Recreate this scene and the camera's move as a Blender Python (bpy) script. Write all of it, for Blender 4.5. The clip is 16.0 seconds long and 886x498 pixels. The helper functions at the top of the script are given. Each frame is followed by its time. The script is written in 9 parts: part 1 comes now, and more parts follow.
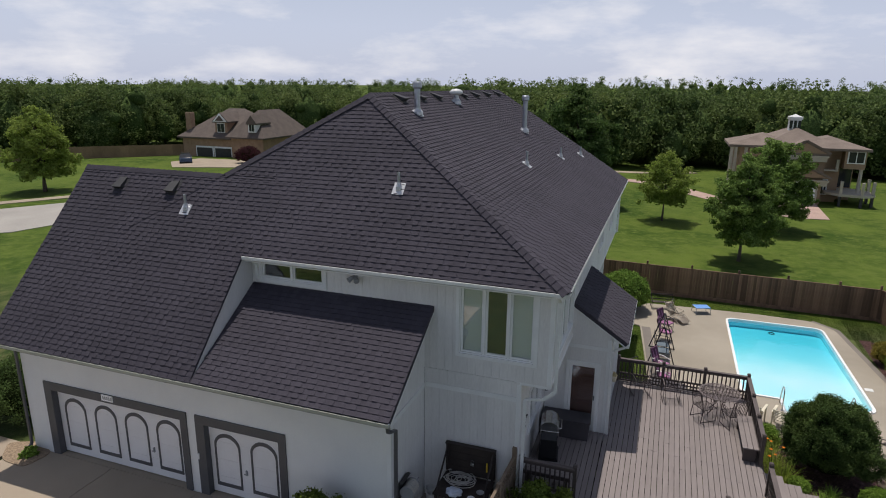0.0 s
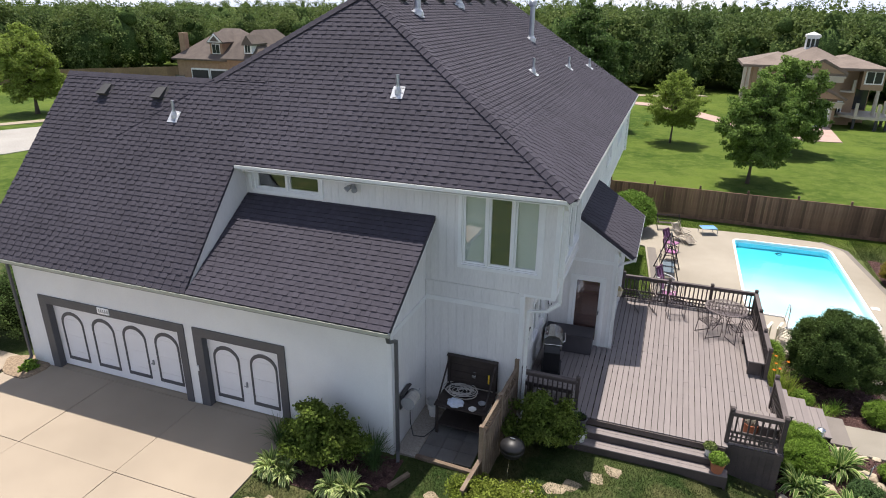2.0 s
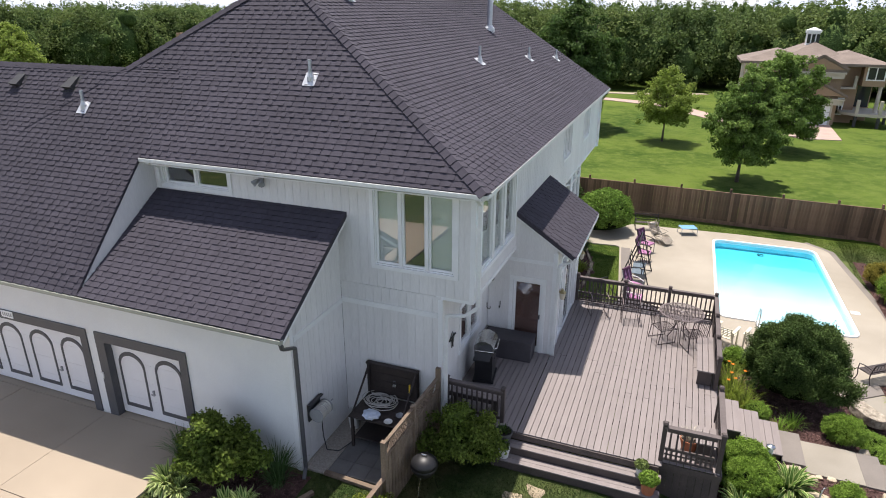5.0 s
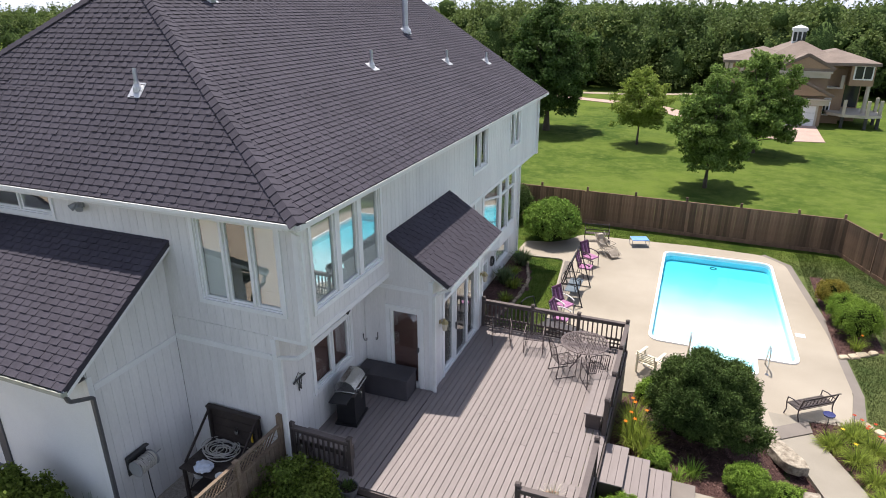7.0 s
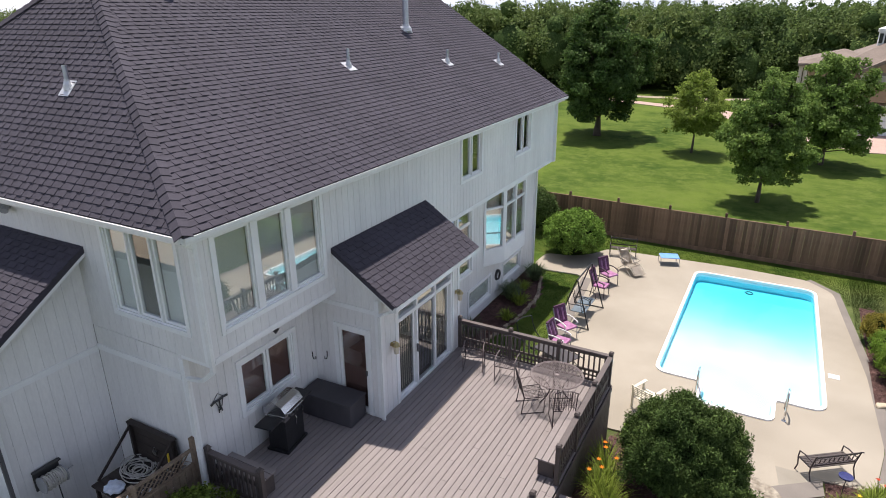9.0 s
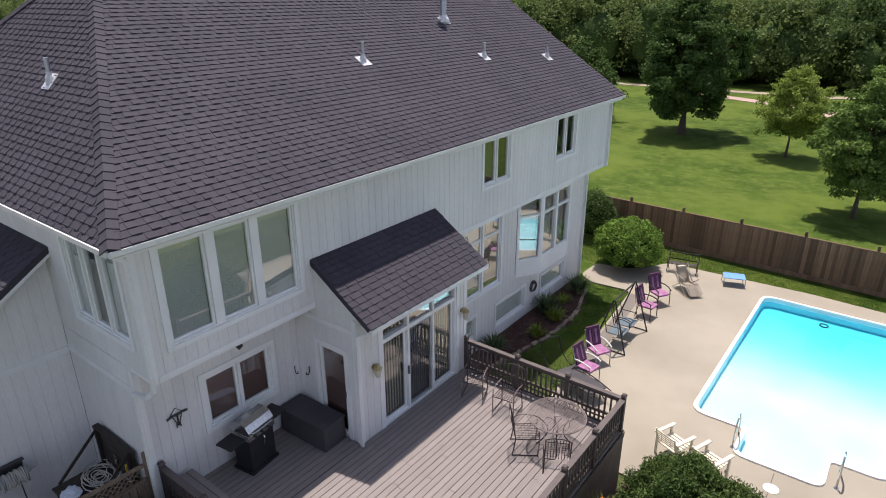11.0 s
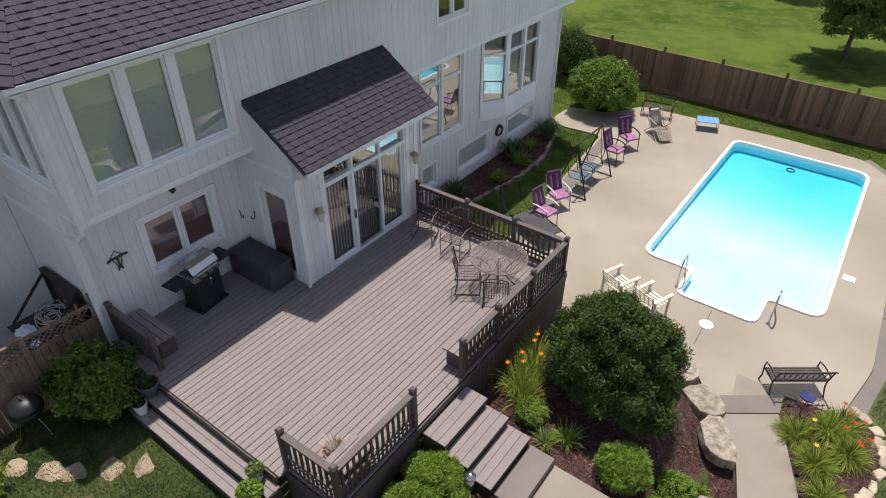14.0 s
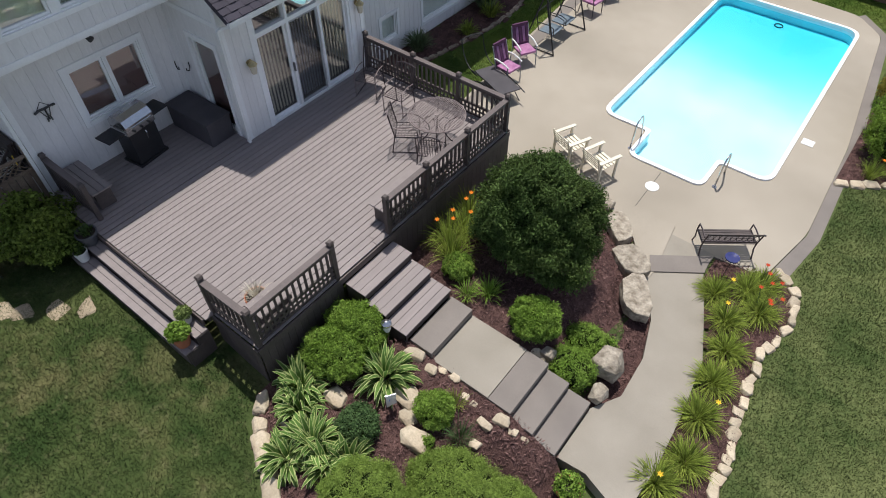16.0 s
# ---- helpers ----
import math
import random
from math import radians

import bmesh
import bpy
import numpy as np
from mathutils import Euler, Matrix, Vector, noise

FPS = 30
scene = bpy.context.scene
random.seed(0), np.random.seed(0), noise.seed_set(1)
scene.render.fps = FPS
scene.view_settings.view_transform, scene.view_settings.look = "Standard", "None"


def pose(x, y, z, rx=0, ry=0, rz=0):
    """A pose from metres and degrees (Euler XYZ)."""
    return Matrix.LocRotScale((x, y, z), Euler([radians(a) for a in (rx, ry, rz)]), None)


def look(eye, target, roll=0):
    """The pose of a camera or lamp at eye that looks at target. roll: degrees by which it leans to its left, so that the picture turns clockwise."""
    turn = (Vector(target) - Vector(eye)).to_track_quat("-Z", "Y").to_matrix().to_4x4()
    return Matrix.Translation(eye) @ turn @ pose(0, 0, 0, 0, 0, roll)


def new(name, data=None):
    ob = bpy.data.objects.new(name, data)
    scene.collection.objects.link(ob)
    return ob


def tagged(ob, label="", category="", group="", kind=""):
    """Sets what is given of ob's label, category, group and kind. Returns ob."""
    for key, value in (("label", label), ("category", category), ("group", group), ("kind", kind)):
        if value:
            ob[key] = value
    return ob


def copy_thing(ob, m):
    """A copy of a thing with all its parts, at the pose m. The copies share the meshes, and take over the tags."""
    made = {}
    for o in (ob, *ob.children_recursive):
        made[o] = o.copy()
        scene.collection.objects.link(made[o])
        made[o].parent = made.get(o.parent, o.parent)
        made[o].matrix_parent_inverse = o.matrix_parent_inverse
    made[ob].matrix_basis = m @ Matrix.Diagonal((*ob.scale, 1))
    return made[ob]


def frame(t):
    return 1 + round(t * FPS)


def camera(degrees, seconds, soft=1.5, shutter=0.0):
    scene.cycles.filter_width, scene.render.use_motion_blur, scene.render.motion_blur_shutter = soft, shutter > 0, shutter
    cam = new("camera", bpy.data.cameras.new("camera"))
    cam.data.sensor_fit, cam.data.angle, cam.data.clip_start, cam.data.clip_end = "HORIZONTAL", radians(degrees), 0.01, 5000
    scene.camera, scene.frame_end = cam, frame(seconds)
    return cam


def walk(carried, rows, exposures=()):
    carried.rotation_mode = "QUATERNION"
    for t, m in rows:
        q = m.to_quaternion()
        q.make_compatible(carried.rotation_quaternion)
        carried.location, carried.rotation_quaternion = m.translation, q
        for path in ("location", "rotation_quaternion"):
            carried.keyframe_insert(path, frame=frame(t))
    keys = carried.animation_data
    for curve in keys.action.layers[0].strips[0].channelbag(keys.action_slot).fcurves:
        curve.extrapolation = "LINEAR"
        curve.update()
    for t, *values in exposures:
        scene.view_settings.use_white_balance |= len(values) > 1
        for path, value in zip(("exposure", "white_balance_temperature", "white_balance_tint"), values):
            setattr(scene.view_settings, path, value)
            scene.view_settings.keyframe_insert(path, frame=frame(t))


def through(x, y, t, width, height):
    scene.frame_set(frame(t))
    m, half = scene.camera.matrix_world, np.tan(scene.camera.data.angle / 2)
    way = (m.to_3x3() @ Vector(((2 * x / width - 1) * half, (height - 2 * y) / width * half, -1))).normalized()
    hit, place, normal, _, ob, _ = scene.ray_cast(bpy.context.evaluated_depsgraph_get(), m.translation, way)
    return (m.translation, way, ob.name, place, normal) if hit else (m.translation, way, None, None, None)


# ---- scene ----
cam = camera(70.7, 16.0, soft=1.0)
PATH = [
    (0, (-0.035, 2.609, 9.879), (-0.687, 4.428, 9.365), 0.6),
    (0.5, (-0.028, 2.819, 9.762), (-0.679, 4.62, 9.184), 0.5),
    (1, (-0.088, 2.932, 9.577), (-0.732, 4.714, 8.937), 0.6),
    (1.5, (-0.126, 2.99, 9.373), (-0.763, 4.753, 8.677), 0.5),
    (2, (-0.164, 3.05, 9.213), (-0.798, 4.802, 8.485), 0.6),
    (2.5, (-0.167, 3.089, 9.055), (-0.808, 4.839, 8.329), 0.5),
    (3, (-0.128, 3.148, 8.974), (-0.774, 4.895, 8.245), 0.5),
    (3.5, (0.118, 3.377, 8.893), (-0.533, 5.122, 8.167), 0.5),
    (3.7, (0.249, 3.5, 8.84), (-0.403, 5.247, 8.118), 0.5),
    (6, (2.804, 6.22, 8.746), (2.119, 7.953, 8.021), -0),
    (6.5, (3.459, 6.967, 8.759), (2.769, 8.698, 8.034), -0.1),
    (7, (4.018, 7.634, 8.767), (3.324, 9.364, 8.043), -0.2),
    (7.5, (4.581, 8.196, 8.782), (3.882, 9.924, 8.057), -0.3),
    (8, (5.044, 8.771, 8.692), (4.319, 10.491, 7.973), -0.5),
    (8.5, (5.471, 9.356, 8.67), (4.66, 11.036, 7.949), -0.4),
    (9, (5.805, 9.935, 8.59), (4.908, 11.573, 7.873), -0.4),
    (9.2, (5.95, 10.206, 8.621), (5.012, 11.819, 7.9), -0.4),
    (11.3, (6.789, 12.449, 8.703), (5.663, 13.92, 7.949), -0.1),
    (11.5, (6.848, 12.573, 8.576), (5.724, 14.048, 7.825), -0.1),
    (12, (6.966, 12.71, 8.52), (5.852, 14.183, 7.753), -0.1),
    (12.5, (7.068, 12.808, 8.478), (5.97, 14.242, 7.618), -0.2),
    (13, (7.137, 12.887, 8.499), (6.076, 14.278, 7.529), -0.1),
    (13.5, (7.274, 12.902, 8.492), (6.253, 14.248, 7.421), -0),
    (14, (7.456, 12.975, 8.518), (6.488, 14.271, 7.342), 0),
    (14.5, (7.707, 13.095, 8.491), (6.786, 14.338, 7.224), 0.03),
    (15, (8.01, 13.341, 8.538), (7.135, 14.505, 7.166), 0.03),
    (15.5, (8.368, 13.534, 8.525), (7.54, 14.616, 7.061), 0),
    (16, (8.766, 13.831, 8.576), (7.952, 14.865, 7.07), 0),
]
EXPOSURES = [(0.0, -0.38, 6720, 12), (0.5, -0.28, 6720, 12), (1.0, 0.0, 6720, 12), (1.5, 0.33, 6720, 12), (2.0, 0.53, 6720, 12), (3.5, 0.63, 6720, 12.5), (7.0, 0.6, 6740, 13.5),
             (9.0, 0.5, 6740, 14), (11.5, 0.28, 6740, 16), (12.5, 0.16, 6740, 16.5), (14.5, 0.14, 6750, 13), (16.0, 0.12, 6420, 11)]
walk(cam, [(t, look(eye, target, roll)) for t, eye, target, roll in PATH], EXPOSURES)

# ---------------------------------------------------------------- light
SUN_DIR = Vector((-0.165, 0.25, 1.0)).normalized()
world = bpy.data.worlds.new("sky")
scene.world = world
world.use_nodes = True
wn = world.node_tree.nodes
wl = world.node_tree.links
wn.clear()
w_out = wn.new("ShaderNodeOutputWorld")
w_bg = wn.new("ShaderNodeBackground")
w_sky = wn.new("ShaderNodeTexSky")
w_sky.sky_type = "NISHITA"
w_sky.sun_disc = False
w_sky.sun_elevation = math.asin(SUN_DIR.z)
w_sky.sun_rotation = math.atan2(SUN_DIR.x, SUN_DIR.y)
w_sky.air_density, w_sky.dust_density = 1.0, 1.5
w_co = wn.new("ShaderNodeTexCoord")
w_map = wn.new("ShaderNodeMapping")
w_map.inputs["Scale"].default_value = (1.5, 1.5, 4.6)
w_no = wn.new("ShaderNodeTexNoise")
w_no.inputs["Scale"].default_value = 3.2
w_no.inputs["Detail"].default_value = 9.0
w_no.inputs["Roughness"].default_value = 0.58
w_rmp = wn.new("ShaderNodeValToRGB")
w_rmp.color_ramp.elements[0].position = 0.47
w_rmp.color_ramp.elements[1].position = 0.7
w_haze = wn.new("ShaderNodeMix")
w_haze.data_type = "RGBA"
w_sep, w_low, w_cl = wn.new("ShaderNodeSeparateXYZ"), wn.new("ShaderNodeMapRange"), wn.new("ShaderNodeMath")
w_low.inputs["From Min"].default_value, w_low.inputs["From Max"].default_value = 0.08, 0.42
w_low.inputs["To Min"].default_value, w_low.inputs["To Max"].default_value = 0.78, 0.1
w_cl.operation = "MULTIPLY"
w_haze.inputs["B"].default_value = (8.6, 9.7, 12.5, 1.0)
w_mix = wn.new("ShaderNodeMix")
w_mix.data_type = "RGBA"
w_mix.inputs["B"].default_value = (12.6, 12.8, 13.4, 1.0)
wl.new(w_co.outputs["Generated"], w_map.inputs["Vector"])
wl.new(w_map.outputs["Vector"], w_no.inputs["Vector"])
wl.new(w_no.outputs["Fac"], w_rmp.inputs["Fac"])
wl.new(w_co.outputs["Generated"], w_sep.inputs["Vector"])
wl.new(w_sep.outputs["Z"], w_low.inputs["Value"])
wl.new(w_low.outputs["Result"], w_haze.inputs["Factor"])
wl.new(w_rmp.outputs["Color"], w_cl.inputs[0])
wl.new(w_low.outputs["Result"], w_cl.inputs[1])
wl.new(w_cl.outputs["Value"], w_mix.inputs["Factor"])
wl.new(w_sky.outputs["Color"], w_haze.inputs["A"])
wl.new(w_haze.outputs["Result"], w_mix.inputs["A"])
wl.new(w_mix.outputs["Result"], w_bg.inputs["Color"])
wl.new(w_bg.outputs["Background"], w_out.inputs["Surface"])
w_bg.inputs["Strength"].default_value = 0.09

sun_data = bpy.data.lights.new("sun", "SUN")
sun_data.energy = 4.5
sun_data.angle = radians(0.6)
sun_data.color = (1.0, 0.96, 0.9)
sun = new("sun", sun_data)
sun.matrix_world = look(SUN_DIR * 60, (0, 0, 0))

# ---------------------------------------------------------------- materials


def mat(name, c1, c2=None, rough=0.7, scale=3.0, fine=40.0, grain=0.25, bump=0.15, depth=0.01, metal=0.0, spec=0.4,
        rnd=0.0, island=0.0, stretch=(1, 1, 1)):
    """Two-scale noise colour with fine relief; rnd varies it from object to object, island from piece to piece."""
    m = bpy.data.materials.new(name)
    m.use_nodes = True
    n, l = m.node_tree.nodes, m.node_tree.links
    b = n["Principled BSDF"]
    b.inputs["Roughness"].default_value = rough
    b.inputs["Metallic"].default_value = metal
    b.inputs["Specular IOR Level"].default_value = spec
    c2 = c2 or tuple(v * 0.8 for v in c1)
    co = n.new("ShaderNodeTexCoord")
    mp = n.new("ShaderNodeMapping")
    mp.inputs["Scale"].default_value = stretch
    l.new(co.outputs["Object"], mp.inputs["Vector"])
    big, small = n.new("ShaderNodeTexNoise"), n.new("ShaderNodeTexNoise")
    big.inputs["Scale"].default_value, small.inputs["Scale"].default_value = scale, fine
    big.inputs["Detail"].default_value, small.inputs["Detail"].default_value = 4.0, 3.0
    for t in (big, small):
        l.new(mp.outputs["Vector"], t.inputs["Vector"])
    ramp = n.new("ShaderNodeMapRange")
    ramp.inputs["From Min"].default_value, ramp.inputs["From Max"].default_value = 0.32, 0.68
    l.new(big.outputs["Fac"], ramp.inputs["Value"])
    mix = n.new("ShaderNodeMix")
    mix.data_type = "RGBA"
    mix.inputs["A"].default_value, mix.inputs["B"].default_value = (*c1, 1), (*c2, 1)
    l.new(ramp.outputs["Result"], mix.inputs["Factor"])
    val = n.new("ShaderNodeMapRange")
    val.inputs["From Min"].default_value, val.inputs["From Max"].default_value = 0.25, 0.75
    val.inputs["To Min"].default_value, val.inputs["To Max"].default_value = 1 - grain, 1 + grain
    l.new(small.outputs["Fac"], val.inputs["Value"])
    last = val.outputs["Result"]
    for amount, node, sock in ((rnd, "ShaderNodeObjectInfo", "Random"), (island, "ShaderNodeNewGeometry", "Random Per Island")):
        if amount:
            src = n.new(node)
            rr = n.new("ShaderNodeMapRange")
            rr.inputs["To Min"].default_value, rr.inputs["To Max"].default_value = 1 - amount, 1 + amount
            l.new(src.outputs[sock], rr.inputs["Value"])
            mul = n.new("ShaderNodeMath")
            mul.operation = "MULTIPLY"
            l.new(last, mul.inputs[0])
            l.new(rr.outputs["Result"], mul.inputs[1])
            last = mul.outputs["Value"]
    tint = n.new("ShaderNodeVectorMath")
    tint.operation = "SCALE"
    l.new(mix.outputs["Result"], tint.inputs[0])
    l.new(last, tint.inputs["Scale"])
    l.new(tint.outputs["Vector"], b.inputs["Base Color"])
    if bump:
        bp = n.new("ShaderNodeBump")
        bp.inputs["Strength"].default_value, bp.inputs["Distance"].default_value = bump, depth
        l.new(small.outputs["Fac"], bp.inputs["Height"])
        l.new(bp.outputs["Normal"], b.inputs["Normal"])
    return m


def leaf_mat(name, c1, c2, island=0.35, through=0.35, rough=0.65, scale=0.5):
    """Leaves: colour by piece and by large noise, with light passing through."""
    m = mat(name, c1, c2, rough=rough, scale=scale, fine=9.0, grain=0.2, bump=0.0, island=island, spec=0.12)
    n, l = m.node_tree.nodes, m.node_tree.links
    b = n["Principled BSDF"]
    tr = n.new("ShaderNodeBsdfTranslucent")
    mx = n.new("ShaderNodeMixShader")
    mx.inputs["Fac"].default_value = through
    src = b.inputs["Base Color"].links[0].from_socket
    l.new(src, tr.inputs["Color"])
    l.new(b.outputs["BSDF"], mx.inputs[1])
    l.new(tr.outputs["BSDF"], mx.inputs[2])
    l.new(mx.outputs["Shader"], n["Material Output"].inputs["Surface"])
    return m


def glass_mat(name, tint=(0.95, 0.975, 0.965), gloss=0.01, mirror=0.05):
    """Thin pane: clear body, with a mirror share that grows at grazing angles."""
    m = bpy.data.materials.new(name)
    m.use_nodes = True
    n, l = m.node_tree.nodes, m.node_tree.links
    n.remove(n["Principled BSDF"])
    tr, gl = n.new("ShaderNodeBsdfTransparent"), n.new("ShaderNodeBsdfGlossy")
    tr.inputs["Color"].default_value = (*tint, 1)
    gl.inputs["Roughness"].default_value = gloss
    lw, pw, ma, mx = n.new("ShaderNodeLayerWeight"), n.new("ShaderNodeMath"), n.new("ShaderNodeMath"), n.new("ShaderNodeMixShader")
    lw.inputs["Blend"].default_value = 0.5
    pw.operation, ma.operation = "POWER", "MULTIPLY_ADD"
    pw.inputs[1].default_value = 4.5
    ma.inputs[1].default_value, ma.inputs[2].default_value = 1 - mirror, mirror
    l.new(lw.outputs["Facing"], pw.inputs[0])
    l.new(pw.outputs["Value"], ma.inputs[0])
    l.new(ma.outputs["Value"], mx.inputs["Fac"])
    l.new(tr.outputs["BSDF"], mx.inputs[1])
    l.new(gl.outputs["BSDF"], mx.inputs[2])
    l.new(mx.outputs["Shader"], n["Material Output"].inputs["Surface"])
    return m


M_SHINGLE = mat("asphalt_shingle", (0.0495, 0.0455, 0.0585), (0.059, 0.054, 0.069), rough=0.9, scale=0.7, fine=90, grain=0.35, bump=0.5, island=0.09, rnd=0.08, spec=0.25)
M_SIDING = mat("white_siding", (0.72, 0.715, 0.705), (0.63, 0.625, 0.62), rough=0.55, scale=1.2, fine=30, grain=0.05, bump=0.12, stretch=(1, 1, 0.25), rnd=0.02)
M_TRIM = mat("white_trim", (0.78, 0.79, 0.79), (0.72, 0.73, 0.73), rough=0.45, scale=2, fine=30, grain=0.03, bump=0.03)
M_STUCCO = mat("white_stucco", (0.74, 0.75, 0.74), (0.67, 0.68, 0.68), rough=0.8, scale=0.8, fine=70, grain=0.06, bump=0.35)
M_GREY = mat("dark_grey_paint", (0.075, 0.077, 0.085), (0.095, 0.095, 0.1), rough=0.5, scale=2, fine=30, grain=0.1, bump=0.05)
M_GUTTER = mat("white_gutter", (0.74, 0.75, 0.74), (0.66, 0.67, 0.66), rough=0.35, scale=1.5, fine=20, grain=0.05, bump=0.03)
M_DECK = mat("grey_brown_decking", (0.232, 0.2, 0.192), (0.205, 0.176, 0.168), rough=0.65, scale=1.5, fine=45, grain=0.07, bump=0.2, rnd=0.05, stretch=(6, 1, 6))
M_DARKWOOD = mat("dark_brown_stain", (0.06, 0.048, 0.045), (0.085, 0.066, 0.06), rough=0.6, scale=3, fine=50, grain=0.25, bump=0.2, rnd=0.1)
M_CONCRETE = mat("pool_concrete", (0.35, 0.31, 0.25), (0.275, 0.242, 0.192), rough=0.85, scale=0.45, fine=60, grain=0.12, bump=0.2)
M_DRIVE = mat("driveway_concrete", (0.36, 0.297, 0.225), (0.29, 0.238, 0.18), rough=0.85, scale=0.4, fine=60, grain=0.1, bump=0.2)


def lawn_colour(n, l):
    """Mottled turf: patches of green, worn straw-coloured spots, and greener grass to the east and beyond the back fence."""
    co = n["Texture Coordinate"]

    def cloud(scale, detail, rough, lo, hi):
        t, r = n.new("ShaderNodeTexNoise"), n.new("ShaderNodeMapRange")
        t.inputs["Scale"].default_value, t.inputs["Detail"].default_value, t.inputs["Roughness"].default_value = scale, detail, rough
        r.inputs["From Min"].default_value, r.inputs["From Max"].default_value = lo, hi
        l.new(co.outputs["Object"], t.inputs["Vector"])
        l.new(t.outputs["Fac"], r.inputs["Value"])
        return r.outputs["Result"]

    def blend(fac, a, b):
        m = n.new("ShaderNodeMix")
        m.data_type = "RGBA"
        for key, val in (("Factor", fac), ("A", a), ("B", b)):
            if isinstance(val, tuple):
                m.inputs[key].default_value = (*val, 1)
            else:
                l.new(val, m.inputs[key])
        return m.outputs["Result"]
    turf = blend(cloud(1.1, 6, 0.6, 0.36, 0.64), (0.028, 0.05, 0.014), (0.072, 0.092, 0.031))
    turf = blend(cloud(4.5, 5, 0.65, 0.55, 0.75), turf, (0.105, 0.112, 0.05))
    worn = n.new("ShaderNodeMath")
    worn.operation = "MULTIPLY"
    l.new(cloud(0.55, 7, 0.62, 0.52, 0.7), worn.inputs[0])
    worn.inputs[1].default_value = 0.55
    turf = blend(worn.outputs["Value"], turf, (0.17, 0.138, 0.072))
    green = blend(cloud(0.16, 9, 0.68, 0.38, 0.62), (0.034, 0.068, 0.01), (0.1, 0.142, 0.025))
    green = blend(cloud(1.4, 6, 0.65, 0.45, 0.7), green, (0.105, 0.14, 0.03))
    yard = blend(cloud(0.9, 8, 0.7, 0.38, 0.62), (0.052, 0.077, 0.024), (0.118, 0.138, 0.052))
    sep, far, east = n.new("ShaderNodeSeparateXYZ"), n.new("ShaderNodeMapRange"), n.new("ShaderNodeMapRange")
    l.new(co.outputs["Object"], sep.inputs["Vector"])
    l.new(sep.outputs["Y"], far.inputs["Value"])
    l.new(sep.outputs["X"], east.inputs["Value"])
    far.inputs["From Min"].default_value, far.inputs["From Max"].default_value = 24.0, 29.0
    east.inputs["From Min"].default_value, east.inputs["From Max"].default_value = 6.0, 9.5
    back = n.new("ShaderNodeMapRange")
    l.new(sep.outputs["Y"], back.inputs["Value"])
    back.inputs["From Min"].default_value, back.inputs["From Max"].default_value = 36.0, 38.0
    west = blend(far.outputs["Result"], turf, green)
    out = blend(back.outputs["Result"], blend(east.outputs["Result"], west, yard), green)
    l.new(out, n["Vector Math"].inputs[0])


M_GRASS = mat("lawn", (0.06, 0.086, 0.023), (0.096, 0.094, 0.038), rough=0.95, scale=0.42, fine=26, grain=0.22, bump=0.5, depth=0.04, spec=0.08)
lawn_colour(M_GRASS.node_tree.nodes, M_GRASS.node_tree.links)
M_LINER = mat("pool_liner", (0.62, 0.86, 0.9), (0.58, 0.84, 0.89), rough=0.5, scale=0.8, fine=12, grain=0.03, bump=0.0)
M_WHITE = mat("white_coping", (0.85, 0.86, 0.86), (0.8, 0.81, 0.81), rough=0.4, scale=2, fine=30, grain=0.03, bump=0.03)
M_FENCE = mat("brown_fence_wood", (0.2, 0.122, 0.078), (0.125, 0.074, 0.048), rough=0.85, scale=1.6, fine=40, grain=0.35, bump=0.3, rnd=0.42, stretch=(4, 4, 0.6))
M_LEAF = leaf_mat("tree_leaves", (0.12, 0.2, 0.046), (0.19, 0.28, 0.072), through=0.4, island=0.45)
M_LEAFDARK = leaf_mat("dark_tree_leaves", (0.055, 0.105, 0.028), (0.09, 0.145, 0.04), through=0.35, island=0.45)
M_LEAFLIGHT = leaf_mat("light_tree_leaves", (0.19, 0.27, 0.05), (0.27, 0.34, 0.08), through=0.45, island=0.4)
M_WOODS = leaf_mat("woods_leaves", (0.068, 0.112, 0.034), (0.148, 0.196, 0.06), island=0.35, scale=0.07, through=0.33)
M_BUSH = leaf_mat("dark_shrub_leaves", (0.05, 0.09, 0.024), (0.092, 0.138, 0.038), island=0.55, through=0.25)
M_CLIPPED = leaf_mat("clipped_shrub_leaves", (0.115, 0.205, 0.032), (0.175, 0.28, 0.052), island=0.5, through=0.25, scale=2.0)
M_INNER = mat("shrub_core_shade", (0.012, 0.02, 0.006), (0.02, 0.028, 0.01), rough=1.0, scale=6, fine=30, grain=0.5, bump=0.8, depth=0.05, spec=0.0)
M_DEEP = mat("crown_shade_green", (0.045, 0.075, 0.025), (0.07, 0.105, 0.036), rough=1.0, scale=0.8, fine=5, grain=0.5, bump=0.8, depth=0.2, spec=0.0)
M_BARK = mat("bark", (0.07, 0.055, 0.045), (0.1, 0.08, 0.065), rough=0.9, scale=3, fine=25, grain=0.35, bump=0.6)
M_GLASS = glass_mat("window_glass", mirror=0.17)
M_BRIGHTGLASS = glass_mat("coated_window_glass", mirror=0.34)
M_DARK = mat("dark_room_backing", (0.12, 0.11, 0.1), (0.09, 0.08, 0.075), rough=0.9, scale=1, fine=10, grain=0.1, bump=0)

# ---------------------------------------------------------------- mesh helpers


def mesh_ob(name, bm, material, parent=None, label="", smooth=False):
    me = bpy.data.meshes.new(name)
    bm.normal_update()
    bm.to_mesh(me)
    bm.free()
    for m in material if isinstance(material, (list, tuple)) else [material]:
        me.materials.append(m)
    if smooth:
        me.polygons.foreach_set("use_smooth", [True] * len(me.polygons))
    ob = new(name, me)
    if parent:
        ob.parent = parent
    if label:
        ob["label"] = label
    return ob


